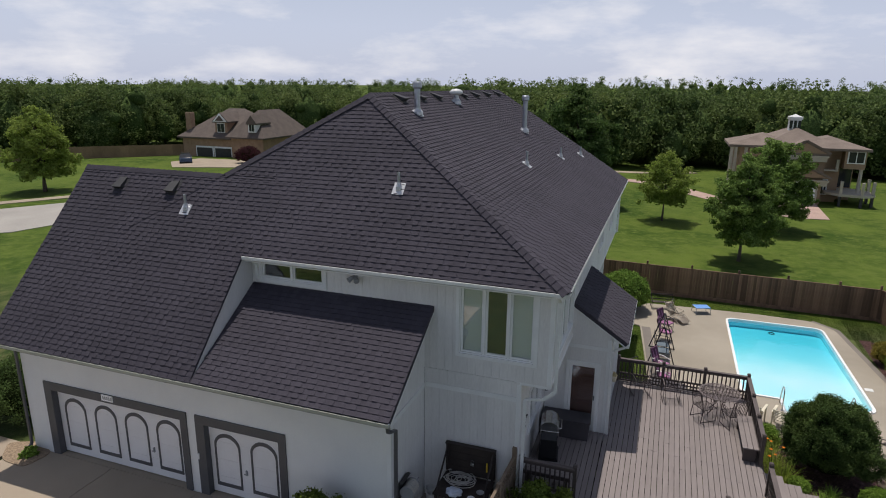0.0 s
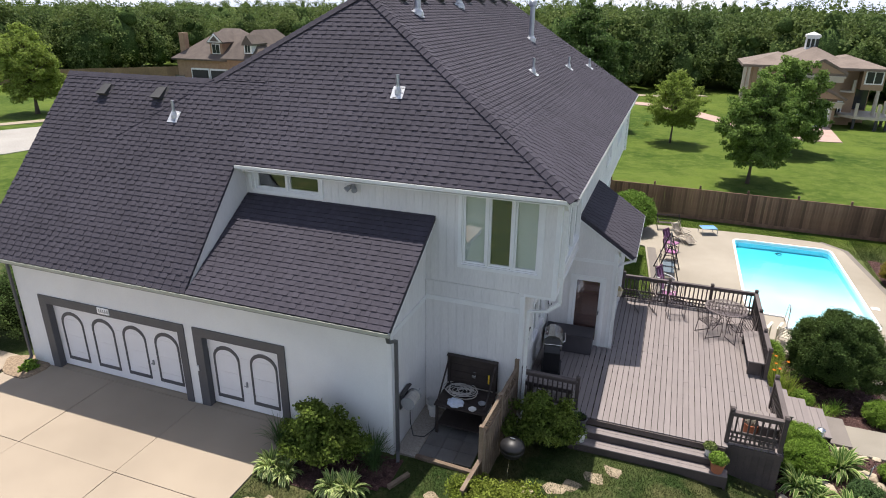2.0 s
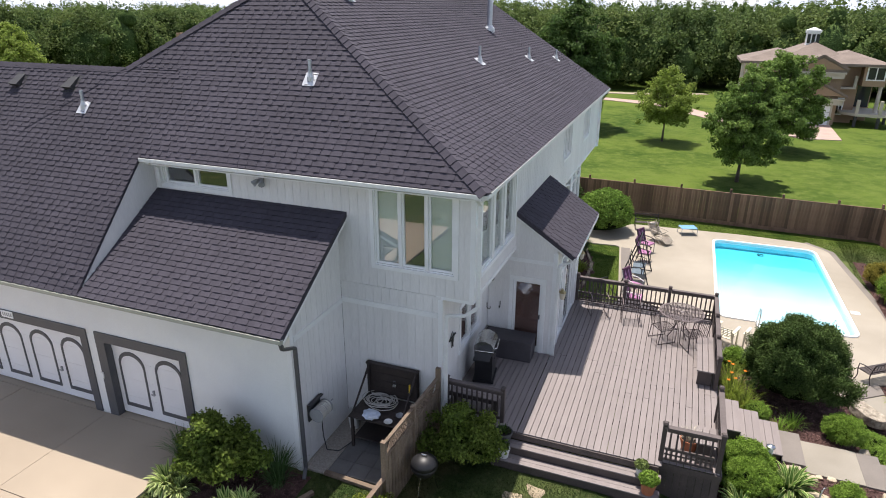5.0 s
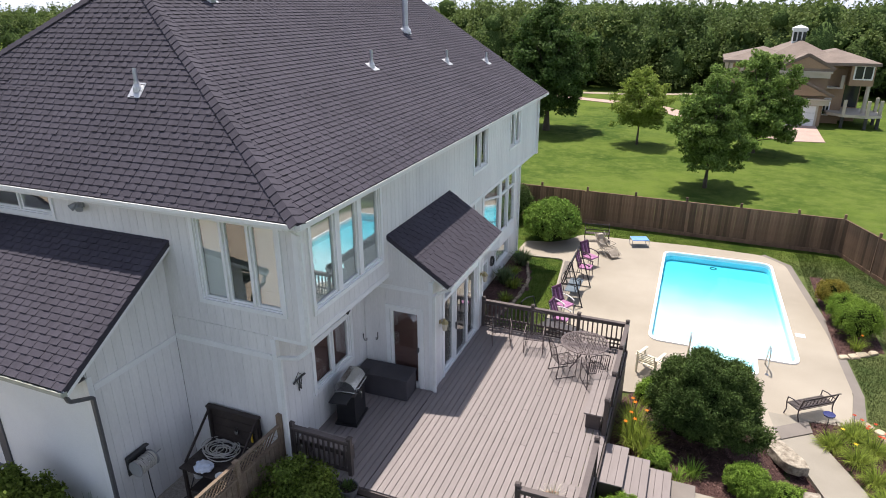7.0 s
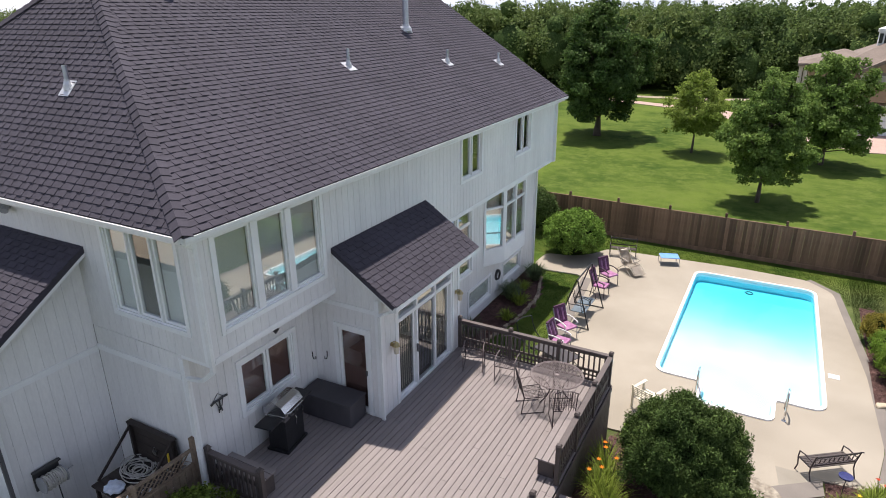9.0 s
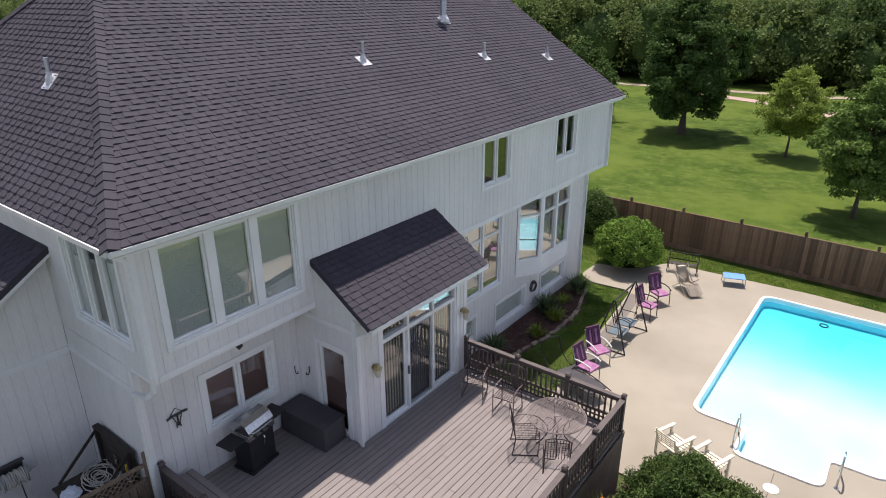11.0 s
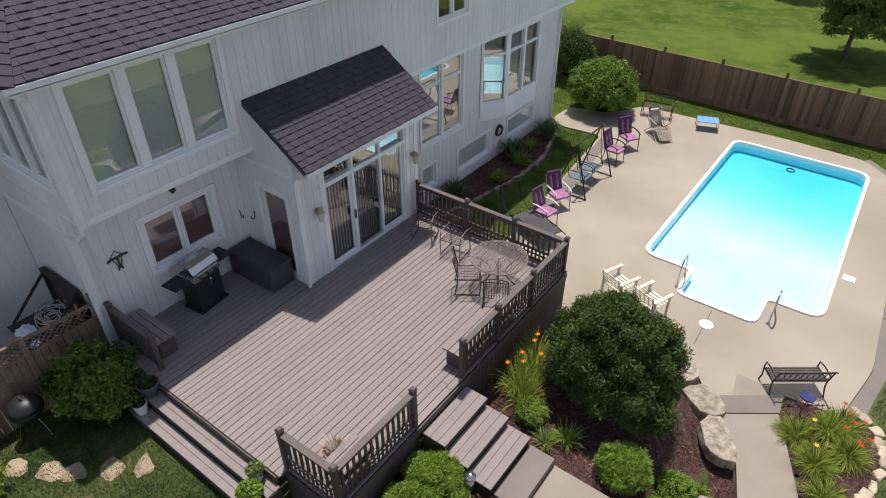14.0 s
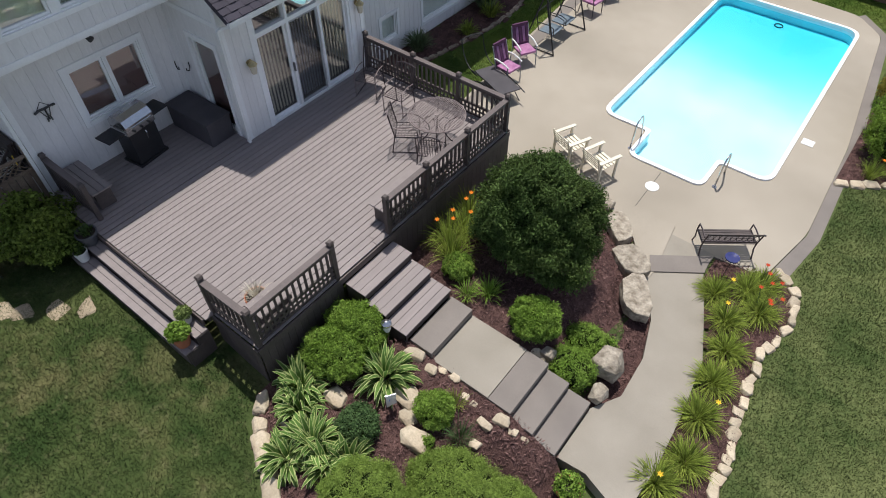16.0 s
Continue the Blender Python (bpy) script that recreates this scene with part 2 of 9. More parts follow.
def part(name, bm, material, parent, label="", smooth=False):
    return mesh_ob(name, bm, material, parent, label, smooth)


def thing(name, label, category, m=None, group="", kind=""):
    e = new(name)
    e.empty_display_size = 0.2
    if m is not None:
        e.matrix_basis = m
    return tagged(e, label, category, group, kind)


def piece(name, data, parent, m=None):
    """An object of its own on shared mesh data."""
    ob = new(name, data)
    ob.parent = parent
    if m is not None:
        ob.matrix_basis = m
    return ob


def B():
    return bmesh.new()


def hexa(bm, lo, hi):
    """A solid from four lower and four upper corners, both counter-clockwise from above."""
    v = [bm.verts.new(p) for p in (*lo, *hi)]
    for f in ((3, 2, 1, 0), (4, 5, 6, 7), (0, 1, 5, 4), (1, 2, 6, 5), (2, 3, 7, 6), (3, 0, 4, 7)):
        bm.faces.new([v[i] for i in f])
    return v


def box(bm, x0, x1, y0, y1, z0, z1, bevel=0.0):
    v = hexa(bm, [(x0, y0, z0), (x1, y0, z0), (x1, y1, z0), (x0, y1, z0)], [(x0, y0, z1), (x1, y0, z1), (x1, y1, z1), (x0, y1, z1)])
    if bevel:
        edges = list({e for w in v for e in w.link_edges})
        bmesh.ops.bevel(bm, geom=edges, offset=bevel, segments=2, affect="EDGES", profile=0.6)
    return bm


def bar(bm, a, b, w, h, up=(0, 0, 1)):
    """A rectangular bar from a to b, w wide and h high."""
    a, b = Vector(a), Vector(b)
    d = (b - a).normalized()
    u = Vector(up)
    if abs(d.dot(u)) > 0.98:
        u = Vector((0, 1, 0))
    s = d.cross(u).normalized() * (w / 2)
    t = s.cross(d).normalized() * (h / 2)
    hexa(bm, [a - s - t, a + s - t, b + s - t, b - s - t], [a - s + t, a + s + t, b + s + t, b - s + t])
    return bm


def tube(bm, pts, r, n=8, closed=False, r2=None):
    """A round rod along a line of points; r2: radius at its end."""
    pts = [Vector(p) for p in pts]
    rings = []
    k = len(pts)
    ref = None
    for i, p in enumerate(pts):
        a = pts[(i - 1) % k] if (closed or i) else p
        c = pts[(i + 1) % k] if (closed or i < k - 1) else p
        d = (c - a).normalized()
        if ref is None:
            ref = Vector((0, 0, 1)) if abs(d.z) < 0.9 else Vector((1, 0, 0))
        s = d.cross(ref).normalized()
        t = s.cross(d).normalized()
        ref = t
        rr = r if r2 is None else r + (r2 - r) * i / max(1, k - 1)
        rings.append([bm.verts.new(p + (s * math.cos(q) + t * math.sin(q)) * rr) for q in (2 * math.pi * j / n for j in range(n))])
    for i in range(k if closed else k - 1):
        r0, r1 = rings[i], rings[(i + 1) % k]
        for j in range(n):
            bm.faces.new((r0[j], r0[(j + 1) % n], r1[(j + 1) % n], r1[j]))
    if not closed:
        bm.faces.new(rings[0][::-1])
        bm.faces.new(rings[-1])
    return bm


def lathe(bm, prof, n=20, at=(0, 0, 0)):
    """A turned body from (radius, height) pairs."""
    rings = []
    for r, z in prof:
        rings.append([bm.verts.new((at[0] + r * math.cos(2 * math.pi * j / n), at[1] + r * math.sin(2 * math.pi * j / n), at[2] + z)) for j in range(n)])
    for a, b in zip(rings, rings[1:]):
        for j in range(n):
            bm.faces.new((a[j], a[(j + 1) % n], b[(j + 1) % n], b[j]))
    bm.faces.new(rings[0][::-1])
    bm.faces.new(rings[-1])
    return bm


def slab(bm, outline, z0, z1, holes=()):
    """A flat plate of any outline with holes; z may be functions of x, y."""
    f0 = z0 if callable(z0) else (lambda x, y: z0)
    f1 = z1 if callable(z1) else (lambda x, y: z1)
    for zf, flip in ((f1, False), (f0, True)):
        edges = []
        for loop in (outline, *holes):
            vs = [bm.verts.new((x, y, zf(x, y))) for x, y in loop]
            edges += [bm.edges.new((vs[i], vs[(i + 1) % len(vs)])) for i in range(len(vs))]
        res = bmesh.ops.triangle_fill(bm, use_beauty=True, use_dissolve=False, edges=edges)
        fs = [g for g in res["geom"] if isinstance(g, bmesh.types.BMFace)]
        for f in fs:
            f.normal_update()
            if (f.normal.z < 0) != flip:
                f.normal_flip()
    for k, loop in enumerate((outline, *holes)):
        n = len(loop)
        for i in range(n):
            (ax, ay), (bx, by) = loop[i], loop[(i + 1) % n]
            v = [bm.verts.new(p) for p in ((ax, ay, f0(ax, ay)), (bx, by, f0(bx, by)), (bx, by, f1(bx, by)), (ax, ay, f1(ax, ay)))]
            bm.faces.new(v)
    bmesh.ops.remove_doubles(bm, verts=bm.verts[:], dist=1e-5)
    bmesh.ops.recalc_face_normals(bm, faces=bm.faces[:])
    return bm


def rounded(pts, r, n=6):
    """A closed outline with rounded corners."""
    out = []
    k = len(pts)
    for i in range(k):
        p, a, b = Vector(pts[i]), Vector(pts[i - 1]), Vector(pts[(i + 1) % k])
        rad = r[i] if isinstance(r, (list, tuple)) else r
        da, db = (a - p).normalized(), (b - p).normalized()
        s, e = p + da * rad, p + db * rad
        for j in range(n + 1):
            t = j / n
            q = s * (1 - t) ** 2 + p * 2 * t * (1 - t) + e * t * t
            out.append((q.x, q.y))
    return out


def smooth_step(a, b, x):
    t = min(1, max(0, (x - a) / (b - a)))
    return t * t * (3 - 2 * t)


def raw_mesh(name, verts, faces, material, parent=None):
    """A large joined mesh from arrays; verts (n, 3), faces (m, 3 or 4)."""
    verts, faces = np.asarray(verts, np.float32), np.asarray(faces, np.int32)
    me = bpy.data.meshes.new(name)
    me.vertices.add(len(verts))
    me.vertices.foreach_set("co", verts.ravel())
    k = faces.shape[1]
    me.loops.add(faces.size)
    me.loops.foreach_set("vertex_index", faces.ravel())
    me.polygons.add(len(faces))
    me.polygons.foreach_set("loop_start", np.arange(len(faces), dtype=np.int32) * k)
    me.update(calc_edges=True)
    me.materials.append(material)
    ob = new(name, me)
    if parent:
        ob.parent = parent
    return ob


# ---------------------------------------------------------------- plan
WALL_E, LOW_E, WALL_S, WALL_N = -2.15, -2.86, 16.15, 33.7
EAVE_X, EAVE_Y, EAVE_N, EAVE_Z = -1.83, 15.78, 34.05, 5.43
RIDGE_X, RIDGE_Y, RIDGE_Z = -8.4, 19.5, 9.55
GAR_Y, GAR_E, GAR_W, GAR_EAVE_Y, GAR_EAVE_Z = 14.05, -5.35, -17.0, 13.45, 2.85
POOL_Z = -1.75
DRIVE_Z = -0.75
DECK_X, DECK_Y0, DECK_Y1 = 3.12, 16.05, 23.32


def ground_z(x, y):
    """Height of the lawn."""
    z = -0.80 + 0.2 * smooth_step(-4.0, -1.5, x) - 0.42 * smooth_step(0.8, 3.4, x)
    z -= 0.76 * smooth_step(5.9, 7.3, x)
    if x > -4 or y > 33:
        z = z + (-1.80 - z) * smooth_step(21.5, 24.0, y) * max(smooth_step(-4, -2.9, x), smooth_step(33.0, 33.8, y))
    r = math.hypot(x, y - 20)
    far = -1.75 - 0.02 * min(100.0, max(0.0, r - 60)) + 0.25 * noise.noise((x * 0.03, y * 0.03, 0.0))
    if x > 8.6 or y > 37:
        near = -1.68 if y < 24 else -1.80
        z = near
    return z + (far - z) * smooth_step(14, 40, math.hypot(x + 2, y - 22))


# ---------------------------------------------------------------- ground
def graded(a, b, inner, step, ratio=1.35):
    """Grid lines: even steps across the inner stretch, then ever wider ones out to the far ends."""
    lo, hi = inner
    xs = list(np.arange(lo, hi + 1e-6, step))
    s = step
    while xs[-1] < b:
        s *= ratio
        xs.append(min(b, xs[-1] + s))
    s = step
    while xs[0] > a:
        s *= ratio
        xs.insert(0, max(a, xs[0] - s))
    return xs


gx = sorted(graded(-1500, 1500, (-22, 16), 0.5) + [3.2, 8.4])
gy = sorted(graded(-500, 2600, (2, 42), 0.5) + [26.1, 36.4])
gv = [(x, y, ground_z(x, y)) for y in gy for x in gx]
nx = len(gx)
gf = []
for j in range(len(gy) - 1):
    for i in range(nx - 1):
        cx, cy = (gx[i] + gx[i + 1]) / 2, (gy[j] + gy[j + 1]) / 2
        if 3.2 < cx < 8.4 and 26.1 < cy < 36.4:
            continue
        if -14.5 < cx < -3.2 and 16.7 < cy < 33.2:
            continue
        gf.append((j * nx + i, j * nx + i + 1, (j + 1) * nx + i + 1, (j + 1) * nx + i))
ground = raw_mesh("ground", gv, gf, M_GRASS)
ground.data.polygons.foreach_set("use_smooth", [True] * len(gf))
tagged(ground, "mown green lawn with dry patches, rolling to far woods", "lawn", kind="structure")

# ---------------------------------------------------------------- house: walls
house = thing("house", "two-storey white house with dark asphalt shingle roof and attached garage", "house")


def columns(bm, axis, p0, p1, u0, u1, z0, top, openings=(), step=None, gap=0.0):
    """Solids of a wall between planes p0 and p1, from u0 to u1, with openings (u0, u1, z0, z1); step cuts it into planks."""
    topf = top if callable(top) else (lambda u: top)
    cuts = {u0, u1}
    for o in openings:
        cuts |= {o[0], o[1]}
    cuts = sorted(c for c in cuts if u0 <= c <= u1)
    for a, b in zip(cuts, cuts[1:]):
        if b - a < 1e-4:
            continue
        m = (a + b) / 2
        spans, z = [], z0
        for o in sorted((o for o in openings if o[0] < m < o[1]), key=lambda o: o[2]):
            spans.append((z, o[2], False))
            z = o[3]
        spans.append((z, None, True))
        for s, e, last in spans:
            ta, tb = (topf(a), topf(b)) if last else (e, e)
            if min(ta, tb) - s < 0.01:
                if max(ta, tb) - s < 0.01:
                    continue
                ta, tb = max(ta, s + 0.002), max(tb, s + 0.002)
            q0, q1 = min(p0, p1), max(p0, p1)
            if axis == "x":
                hexa(bm, [(q0, a, s), (q1, a, s), (q1, b, s), (q0, b, s)], [(q0, a, ta), (q1, a, ta), (q1, b, tb), (q0, b, tb)])
            else:
                hexa(bm, [(a, q0, s), (b, q0, s), (b, q1, s), (a, q1, s)], [(a, q0, ta), (b, q0, tb), (b, q1, tb), (a, q1, ta)])


def wall(axis, face, out, u0, u1, z0, top, openings=(), planks=True, material=None, thick=0.14, label="", pitch=0.203):
    """A wall with its outer face at face; out is +1 or -1, the way it faces. Planks stand proud of the core."""
    bm = B()
    proud = 0.008 if planks else 0.0
    columns(bm, axis, face - out * proud, face - out * thick, u0, u1, z0, top, openings)
    cs = [v.co.copy() for v in bm.verts]
    bm.free()
    w = None
    for k in range(0, len(cs), 8):
        bm = B()
        hexa(bm, cs[k:k + 4], cs[k + 4:k + 8])
        if w is None:
            w = part("wall", bm, material or M_SIDING, house, label)
        else:
            part("wall_panel", bm, material or M_SIDING, w)
    if planks:
        n = max(1, round((u1 - u0) / pitch))
        s = (u1 - u0) / n
        for i in range(n):
            pb = B()
            columns(pb, axis, face, face - out * (proud + 0.006), u0 + i * s + 0.0035, u0 + (i + 1) * s - 0.0035, z0 + 0.01, top, openings)
            cs = [v.co.copy() for v in pb.verts]
            pb.free()
            for k in range(0, len(cs), 8):
                pb = B()
                hexa(pb, cs[k:k + 4], cs[k + 4:k + 8])
                part("plank", pb, M_SIDING, w)
    return w


def roof_under(y):
    return 2.85 + 0.64 * (y - GAR_EAVE_Y) - 0.08


W1 = (-4.44, -2.58, 3.46, 5.24)
W_SMALL = (-10.1, -8.18, 4.72, 5.3)
W2 = (16.56, 19.27, 3.42, 5.16)
FW1, FW2 = (25.62, 26.92, 3.94, 5.2), (29.68, 31.0, 3.9, 5.2)
KW = (17.36, 18.88, 0.98, 2.08)
NW = (25.75, 27.75, 0.2, 2.62)
BS1, BS2, BS3 = (25.72, 26.4, -1.22, -0.5), (27.58, 29.38, -1.36, -0.6), (30.55, 32.3, -1.3, -0.62)
SL = (20.3, 22.9, 0.0, 2.5)
DR = (-2.16, -1.38, 0.02, 2.06)

wall("y", WALL_S, -1, -14.58, WALL_E - 0.02, 2.92, 5.36, [W1, W_SMALL], label="white vertical board siding")
wall("y", WALL_S, -1, GAR_E + 0.001, LOW_E - 0.02, -0.9, 2.916)
wall("x", WALL_E, 1, WALL_S + 0.02, WALL_N - 0.02, 2.92, 5.36, [W2, FW1, FW2])
wall("x", LOW_E, 1, WALL_S + 0.02, 19.66, -0.9, 2.9, [KW])
wall("x", LOW_E, 1, 23.31, WALL_N - 0.02, -2.0, 2.9, [NW, BS1, BS2, BS3, (28.7, 32.25, 0.05, 2.9)])
wall("y", WALL_N, 1, -14.58, LOW_E - 0.02, -2.0, 2.9, planks=False)
wall("y", WALL_N, 1, -14.58, WALL_E - 0.02, 2.92, lambda x: max(5.36, 9.35 - abs(x - RIDGE_X) * 0.627), planks=False)
wall("x", -14.6, -1, WALL_S, WALL_N, -2.0, 5.36, planks=False)
# porch
wall("y", 19.6, -1, LOW_E + 0.01, -1.07, -0.3, lambda x: 2.84 - 0.665 * (x + 0.6) if x > -2.15 else 3.8, [DR], label="white board siding of the sunroom")
wall("x", -1.05, 1, 19.62, 23.28, -0.3, 3.0, [SL])
wall("y", 23.3, 1, LOW_E + 0.01, -1.07, -0.3, lambda x: 2.84 - 0.665 * (x + 0.6) if x > -2.15 else 3.8, planks=False)
# garage
GD1, GD2 = (-15.94, -11.36, -0.8, 1.33), (-10.62, -8.36, -0.8, 1.33)
wall("y", GAR_Y, -1, GAR_W + 0.02, GAR_E - 0.02, -0.9, 2.78, [GD1, GD2], planks=False, material=M_STUCCO, label="smooth white painted garage front")
wall("x", GAR_E, 1, GAR_Y + 0.02, WALL_S - 0.002, -0.9, roof_under)
wall("x", GAR_W, -1, GAR_Y + 0.02, 21.38, -0.9, lambda y: 2.7 + 1.1 * (min(y, 2 * 17.44 - y) - GAR_EAVE_Y), planks=False)
wall("y", 21.4, 1, GAR_W, -14.6, -0.9, 2.8, planks=False)
# cheek between the tall garage roof and the lower roof
bm = B()
columns(bm, "x", -10.5, -10.38, GAR_EAVE_Y + 0.1, WALL_S, 2.75, lambda y: 2.80 + 1.1 * (y - GAR_EAVE_Y))
part("wall", bm, M_SIDING, house)
# unseen floors, coloured dark so the windows read dark, and the soffit of the overhanging storey
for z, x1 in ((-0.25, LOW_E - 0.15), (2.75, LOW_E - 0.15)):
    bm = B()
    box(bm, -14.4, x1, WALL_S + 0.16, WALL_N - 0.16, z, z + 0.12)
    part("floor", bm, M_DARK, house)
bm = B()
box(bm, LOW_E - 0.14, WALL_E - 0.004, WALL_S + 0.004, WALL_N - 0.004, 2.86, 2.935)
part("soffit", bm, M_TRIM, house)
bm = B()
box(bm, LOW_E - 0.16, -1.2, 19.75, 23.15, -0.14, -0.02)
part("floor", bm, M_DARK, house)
# unseen dark wall, added so the panes show a dark room
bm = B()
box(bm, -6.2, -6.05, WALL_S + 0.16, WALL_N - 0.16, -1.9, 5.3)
part("dark_backing", bm, M_DARK, house)


# ---------------------------------------------------------------- house: roof
def roof_plane(name, origin, along, up, poly, parent, thick=0.16, first=0, pieces=None):
    """A roof slope: solid deck and lapped shingle courses; poly is its convex outline in (along, up)."""
    o, U, V = Vector(origin), Vector(along).normalized(), Vector(up).normalized()
    N = U.cross(V).normalized()
    at = lambda u, v, h=0.0: o + U * u + V * v + N * h
    bm = B()
    lo = [bm.verts.new(at(u, v, -thick)) for u, v in poly]
    hi = [bm.verts.new(at(u, v, -0.004)) for u, v in poly]
    bm.faces.new(lo[::-1])
    bm.faces.new(hi)
    k = len(poly)
    for i in range(k):
        bm.faces.new((lo[i], lo[(i + 1) % k], hi[(i + 1) % k], hi[i]))
    deck_ob = part(name, bm, M_SHINGLE, parent)

    def span(v):
        us = []
        for i in range(k):
            (a, p), (b, q) = poly[i], poly[(i + 1) % k]
            if (p - v) * (q - v) <= 0 and abs(p - q) > 1e-9:
                us.append(a + (b - a) * (v - p) / (q - p))
        return (min(us), max(us)) if us else (0, 0)

    vs, fs = [], []
    rng = random.Random(round(origin[0] * 100) + round(origin[1] * 10))
    vmax, vmin = max(p[1] for p in poly), min(p[1] for p in poly)
    E = 0.143
    made = 0
    for c in range(int(vmax / E) + 1):
        v0, v1 = c * E - 0.02, min((c + 1) * E + 0.012, vmax - 0.002)
        if v1 - max(v0, vmin) < 0.03:
            continue
        if vmin > 0.01:
            v0 = max(v0, vmin + 0.001)
        (a0, b0), (a1, b1) = span(max(v0, vmin + 0.001)), span(v1)
        u = min(a0, a1) - rng.random() * 0.3
        thickrow = rng.random() < 0.5
        while u < max(b0, b1):
            w = rng.uniform(0.1, 0.16) if thickrow else rng.uniform(0.1, 0.18)
            h = rng.uniform(0.025, 0.03) if thickrow else rng.uniform(0.013, 0.016)
            thickrow = not thickrow
            p = [min(max(u, a0), b0), min(max(u + w, a0), b0), min(max(u + w, a1), b1), min(max(u, a1), b1)]
            u += w
            if p[1] - p[0] < 0.012 and p[2] - p[3] < 0.012:
                continue
            q = [at(p[0], v0, 0), at(p[1], v0, 0), at(p[0], v0, h), at(p[1], v0, h), at(p[2], v1, 0.001), at(p[3], v1, 0.001)]
            if pieces and made < pieces and first <= c:
                pm = bpy.data.meshes.new("shingle")
                pm.from_pydata([x - q[0] for x in q], [], [(0, 1, 3, 2), (2, 3, 4, 5), (0, 2, 5), (1, 4, 3)])
                pm.materials.append(M_SHINGLE)
                piece("shingle", pm, deck_ob, Matrix.Translation(q[0]))
                made += 1
                continue
            b = len(vs)
            vs += q
            fs += [(b, b + 1, b + 3, b + 2), (b + 2, b + 3, b + 4, b + 5), (b, b + 2, b + 5), (b + 1, b + 4, b + 3)]
    me = bpy.data.meshes.new("shingle_course")
    me.from_pydata(vs, [], fs)
    me.materials.append(M_SHINGLE)
    ob = new("shingle_course", me)
    ob.parent = deck_ob
    tagged(ob, kind="stuff")
    return deck_ob


S1 = 1.1
V_S = Vector((0, 1, S1)).normalized()
lenS = lambda y: (y - GAR_EAVE_Y) * math.hypot(1, S1)
XE, XW = EAVE_X, 2 * RIDGE_X - EAVE_X
o_s = (0, GAR_EAVE_Y, GAR_EAVE_Z)
GRIDGE_Y = 17.44
GR_X = RIDGE_X - (RIDGE_Z - 7.24) / 0.627
CHK = -10.38
roof_plane("roof", o_s, (1, 0, 0), V_S, [(-17.35, 0), (CHK, 0), (CHK, lenS(GRIDGE_Y)), (-17.35, lenS(GRIDGE_Y))], house, thick=0.05)
roof_plane("roof", o_s, (1, 0, 0), V_S, [(CHK + 0.002, lenS(EAVE_Y)), (XE, lenS(EAVE_Y)), (RIDGE_X, lenS(RIDGE_Y)), (CHK + 0.002, lenS(17.44 + (CHK - GR_X) * 0.627 / S1))], house)
roof_plane("roof", o_s, (1, 0, 0), V_S, [(GR_X, lenS(GRIDGE_Y) + 0.002), (CHK, lenS(GRIDGE_Y) + 0.002), (CHK, lenS(17.44 + (CHK - GR_X) * 0.627 / S1))], house)
# back of the garage roof
roof_plane("roof", (0, 2 * GRIDGE_Y - GAR_EAVE_Y, GAR_EAVE_Z), (-1, 0, 0), (0, -1, S1), [(9, 0), (17.35, 0), (17.35, lenS(GRIDGE_Y)), (9, lenS(GRIDGE_Y))], house)
# east slope
hE = math.hypot(1, 0.627)
lenE = (EAVE_X - RIDGE_X) * hE
roof_plane("roof", (EAVE_X, 0, EAVE_Z), (0, 1, 0), (-1, 0, 0.627), [(EAVE_Y, 0), (EAVE_N, 0), (EAVE_N, lenE), (RIDGE_Y, lenE)], house)
roof_plane("roof", (XW, 0, EAVE_Z), (0, -1, 0), (1, 0, 0.627), [(-EAVE_N, 0), (-EAVE_Y, 0), (-RIDGE_Y, lenE), (-EAVE_N, lenE)], house)
# low roof over the garage, and the sunroom roof
roof_plane("roof", (0, GAR_EAVE_Y, GAR_EAVE_Z + 0.004), (1, 0, 0), (0, 1, 0.64), [(-10.36, 0), (-5.1, 0), (-5.1, 2.72 * math.hypot(1, 0.64)), (-10.36, 2.72 * math.hypot(1, 0.64))], house, thick=0.1, pieces=300)
roof_plane("roof", (-0.6, 0, 2.89), (0, 1, 0), (-1, 0, 0.665), [(19.55, 0), (23.53, 0), (23.53, 1.56 * math.hypot(1, 0.665)), (19.55, 1.56 * math.hypot(1, 0.665))], house, thick=0.1)


N_S, N_E, N_W = Vector((0, -S1, 1)).normalized(), Vector((0.627, 0, 1)).normalized(), Vector((-0.627, 0, 1)).normalized()
N_B = Vector((0, S1, 1)).normalized()


def caps(a, b, n1, n2, w=0.15, step=0.2):
    """Bent cap shingles along a hip or ridge from a to b, between two slopes."""
    a, b = Vector(a), Vector(b)
    d = (b - a).normalized()
    s1, s2 = n1.cross(d).normalized(), d.cross(n2).normalized()
    if s1.z > 0:
        s1, s2 = -s1, -s2
    n = (n1 + n2).normalized()
    bm = B()
    for i in range(int((b - a).length / step)):
        p, q = a + d * (i * step), a + d * ((i + 1) * step + 0.04)
        lo = [p + s1 * w + n1 * 0.032, p + n * 0.042, p + s2 * w + n2 * 0.032, q + s2 * w + n2 * 0.014, q + n * 0.022, q + s1 * w + n1 * 0.014]
        v0 = [bm.verts.new(x) for x in lo]
        v1 = [bm.verts.new(x - n * 0.02) for x in lo]
        for f in ((0, 1, 4, 5), (1, 2, 3, 4)):
            bm.faces.new([v0[k] for k in f])
            bm.faces.new([v1[k] for k in f[::-1]])
        for f in ((0, 1), (1, 2), (2, 3), (3, 4), (4, 5), (5, 0)):
            bm.faces.new((v0[f[1]], v0[f[0]], v1[f[0]], v1[f[1]]))
    bmesh.ops.recalc_face_normals(bm, faces=bm.faces[:])
    return tagged(part("ridge_cap", bm, M_SHINGLE, house), kind="stuff")


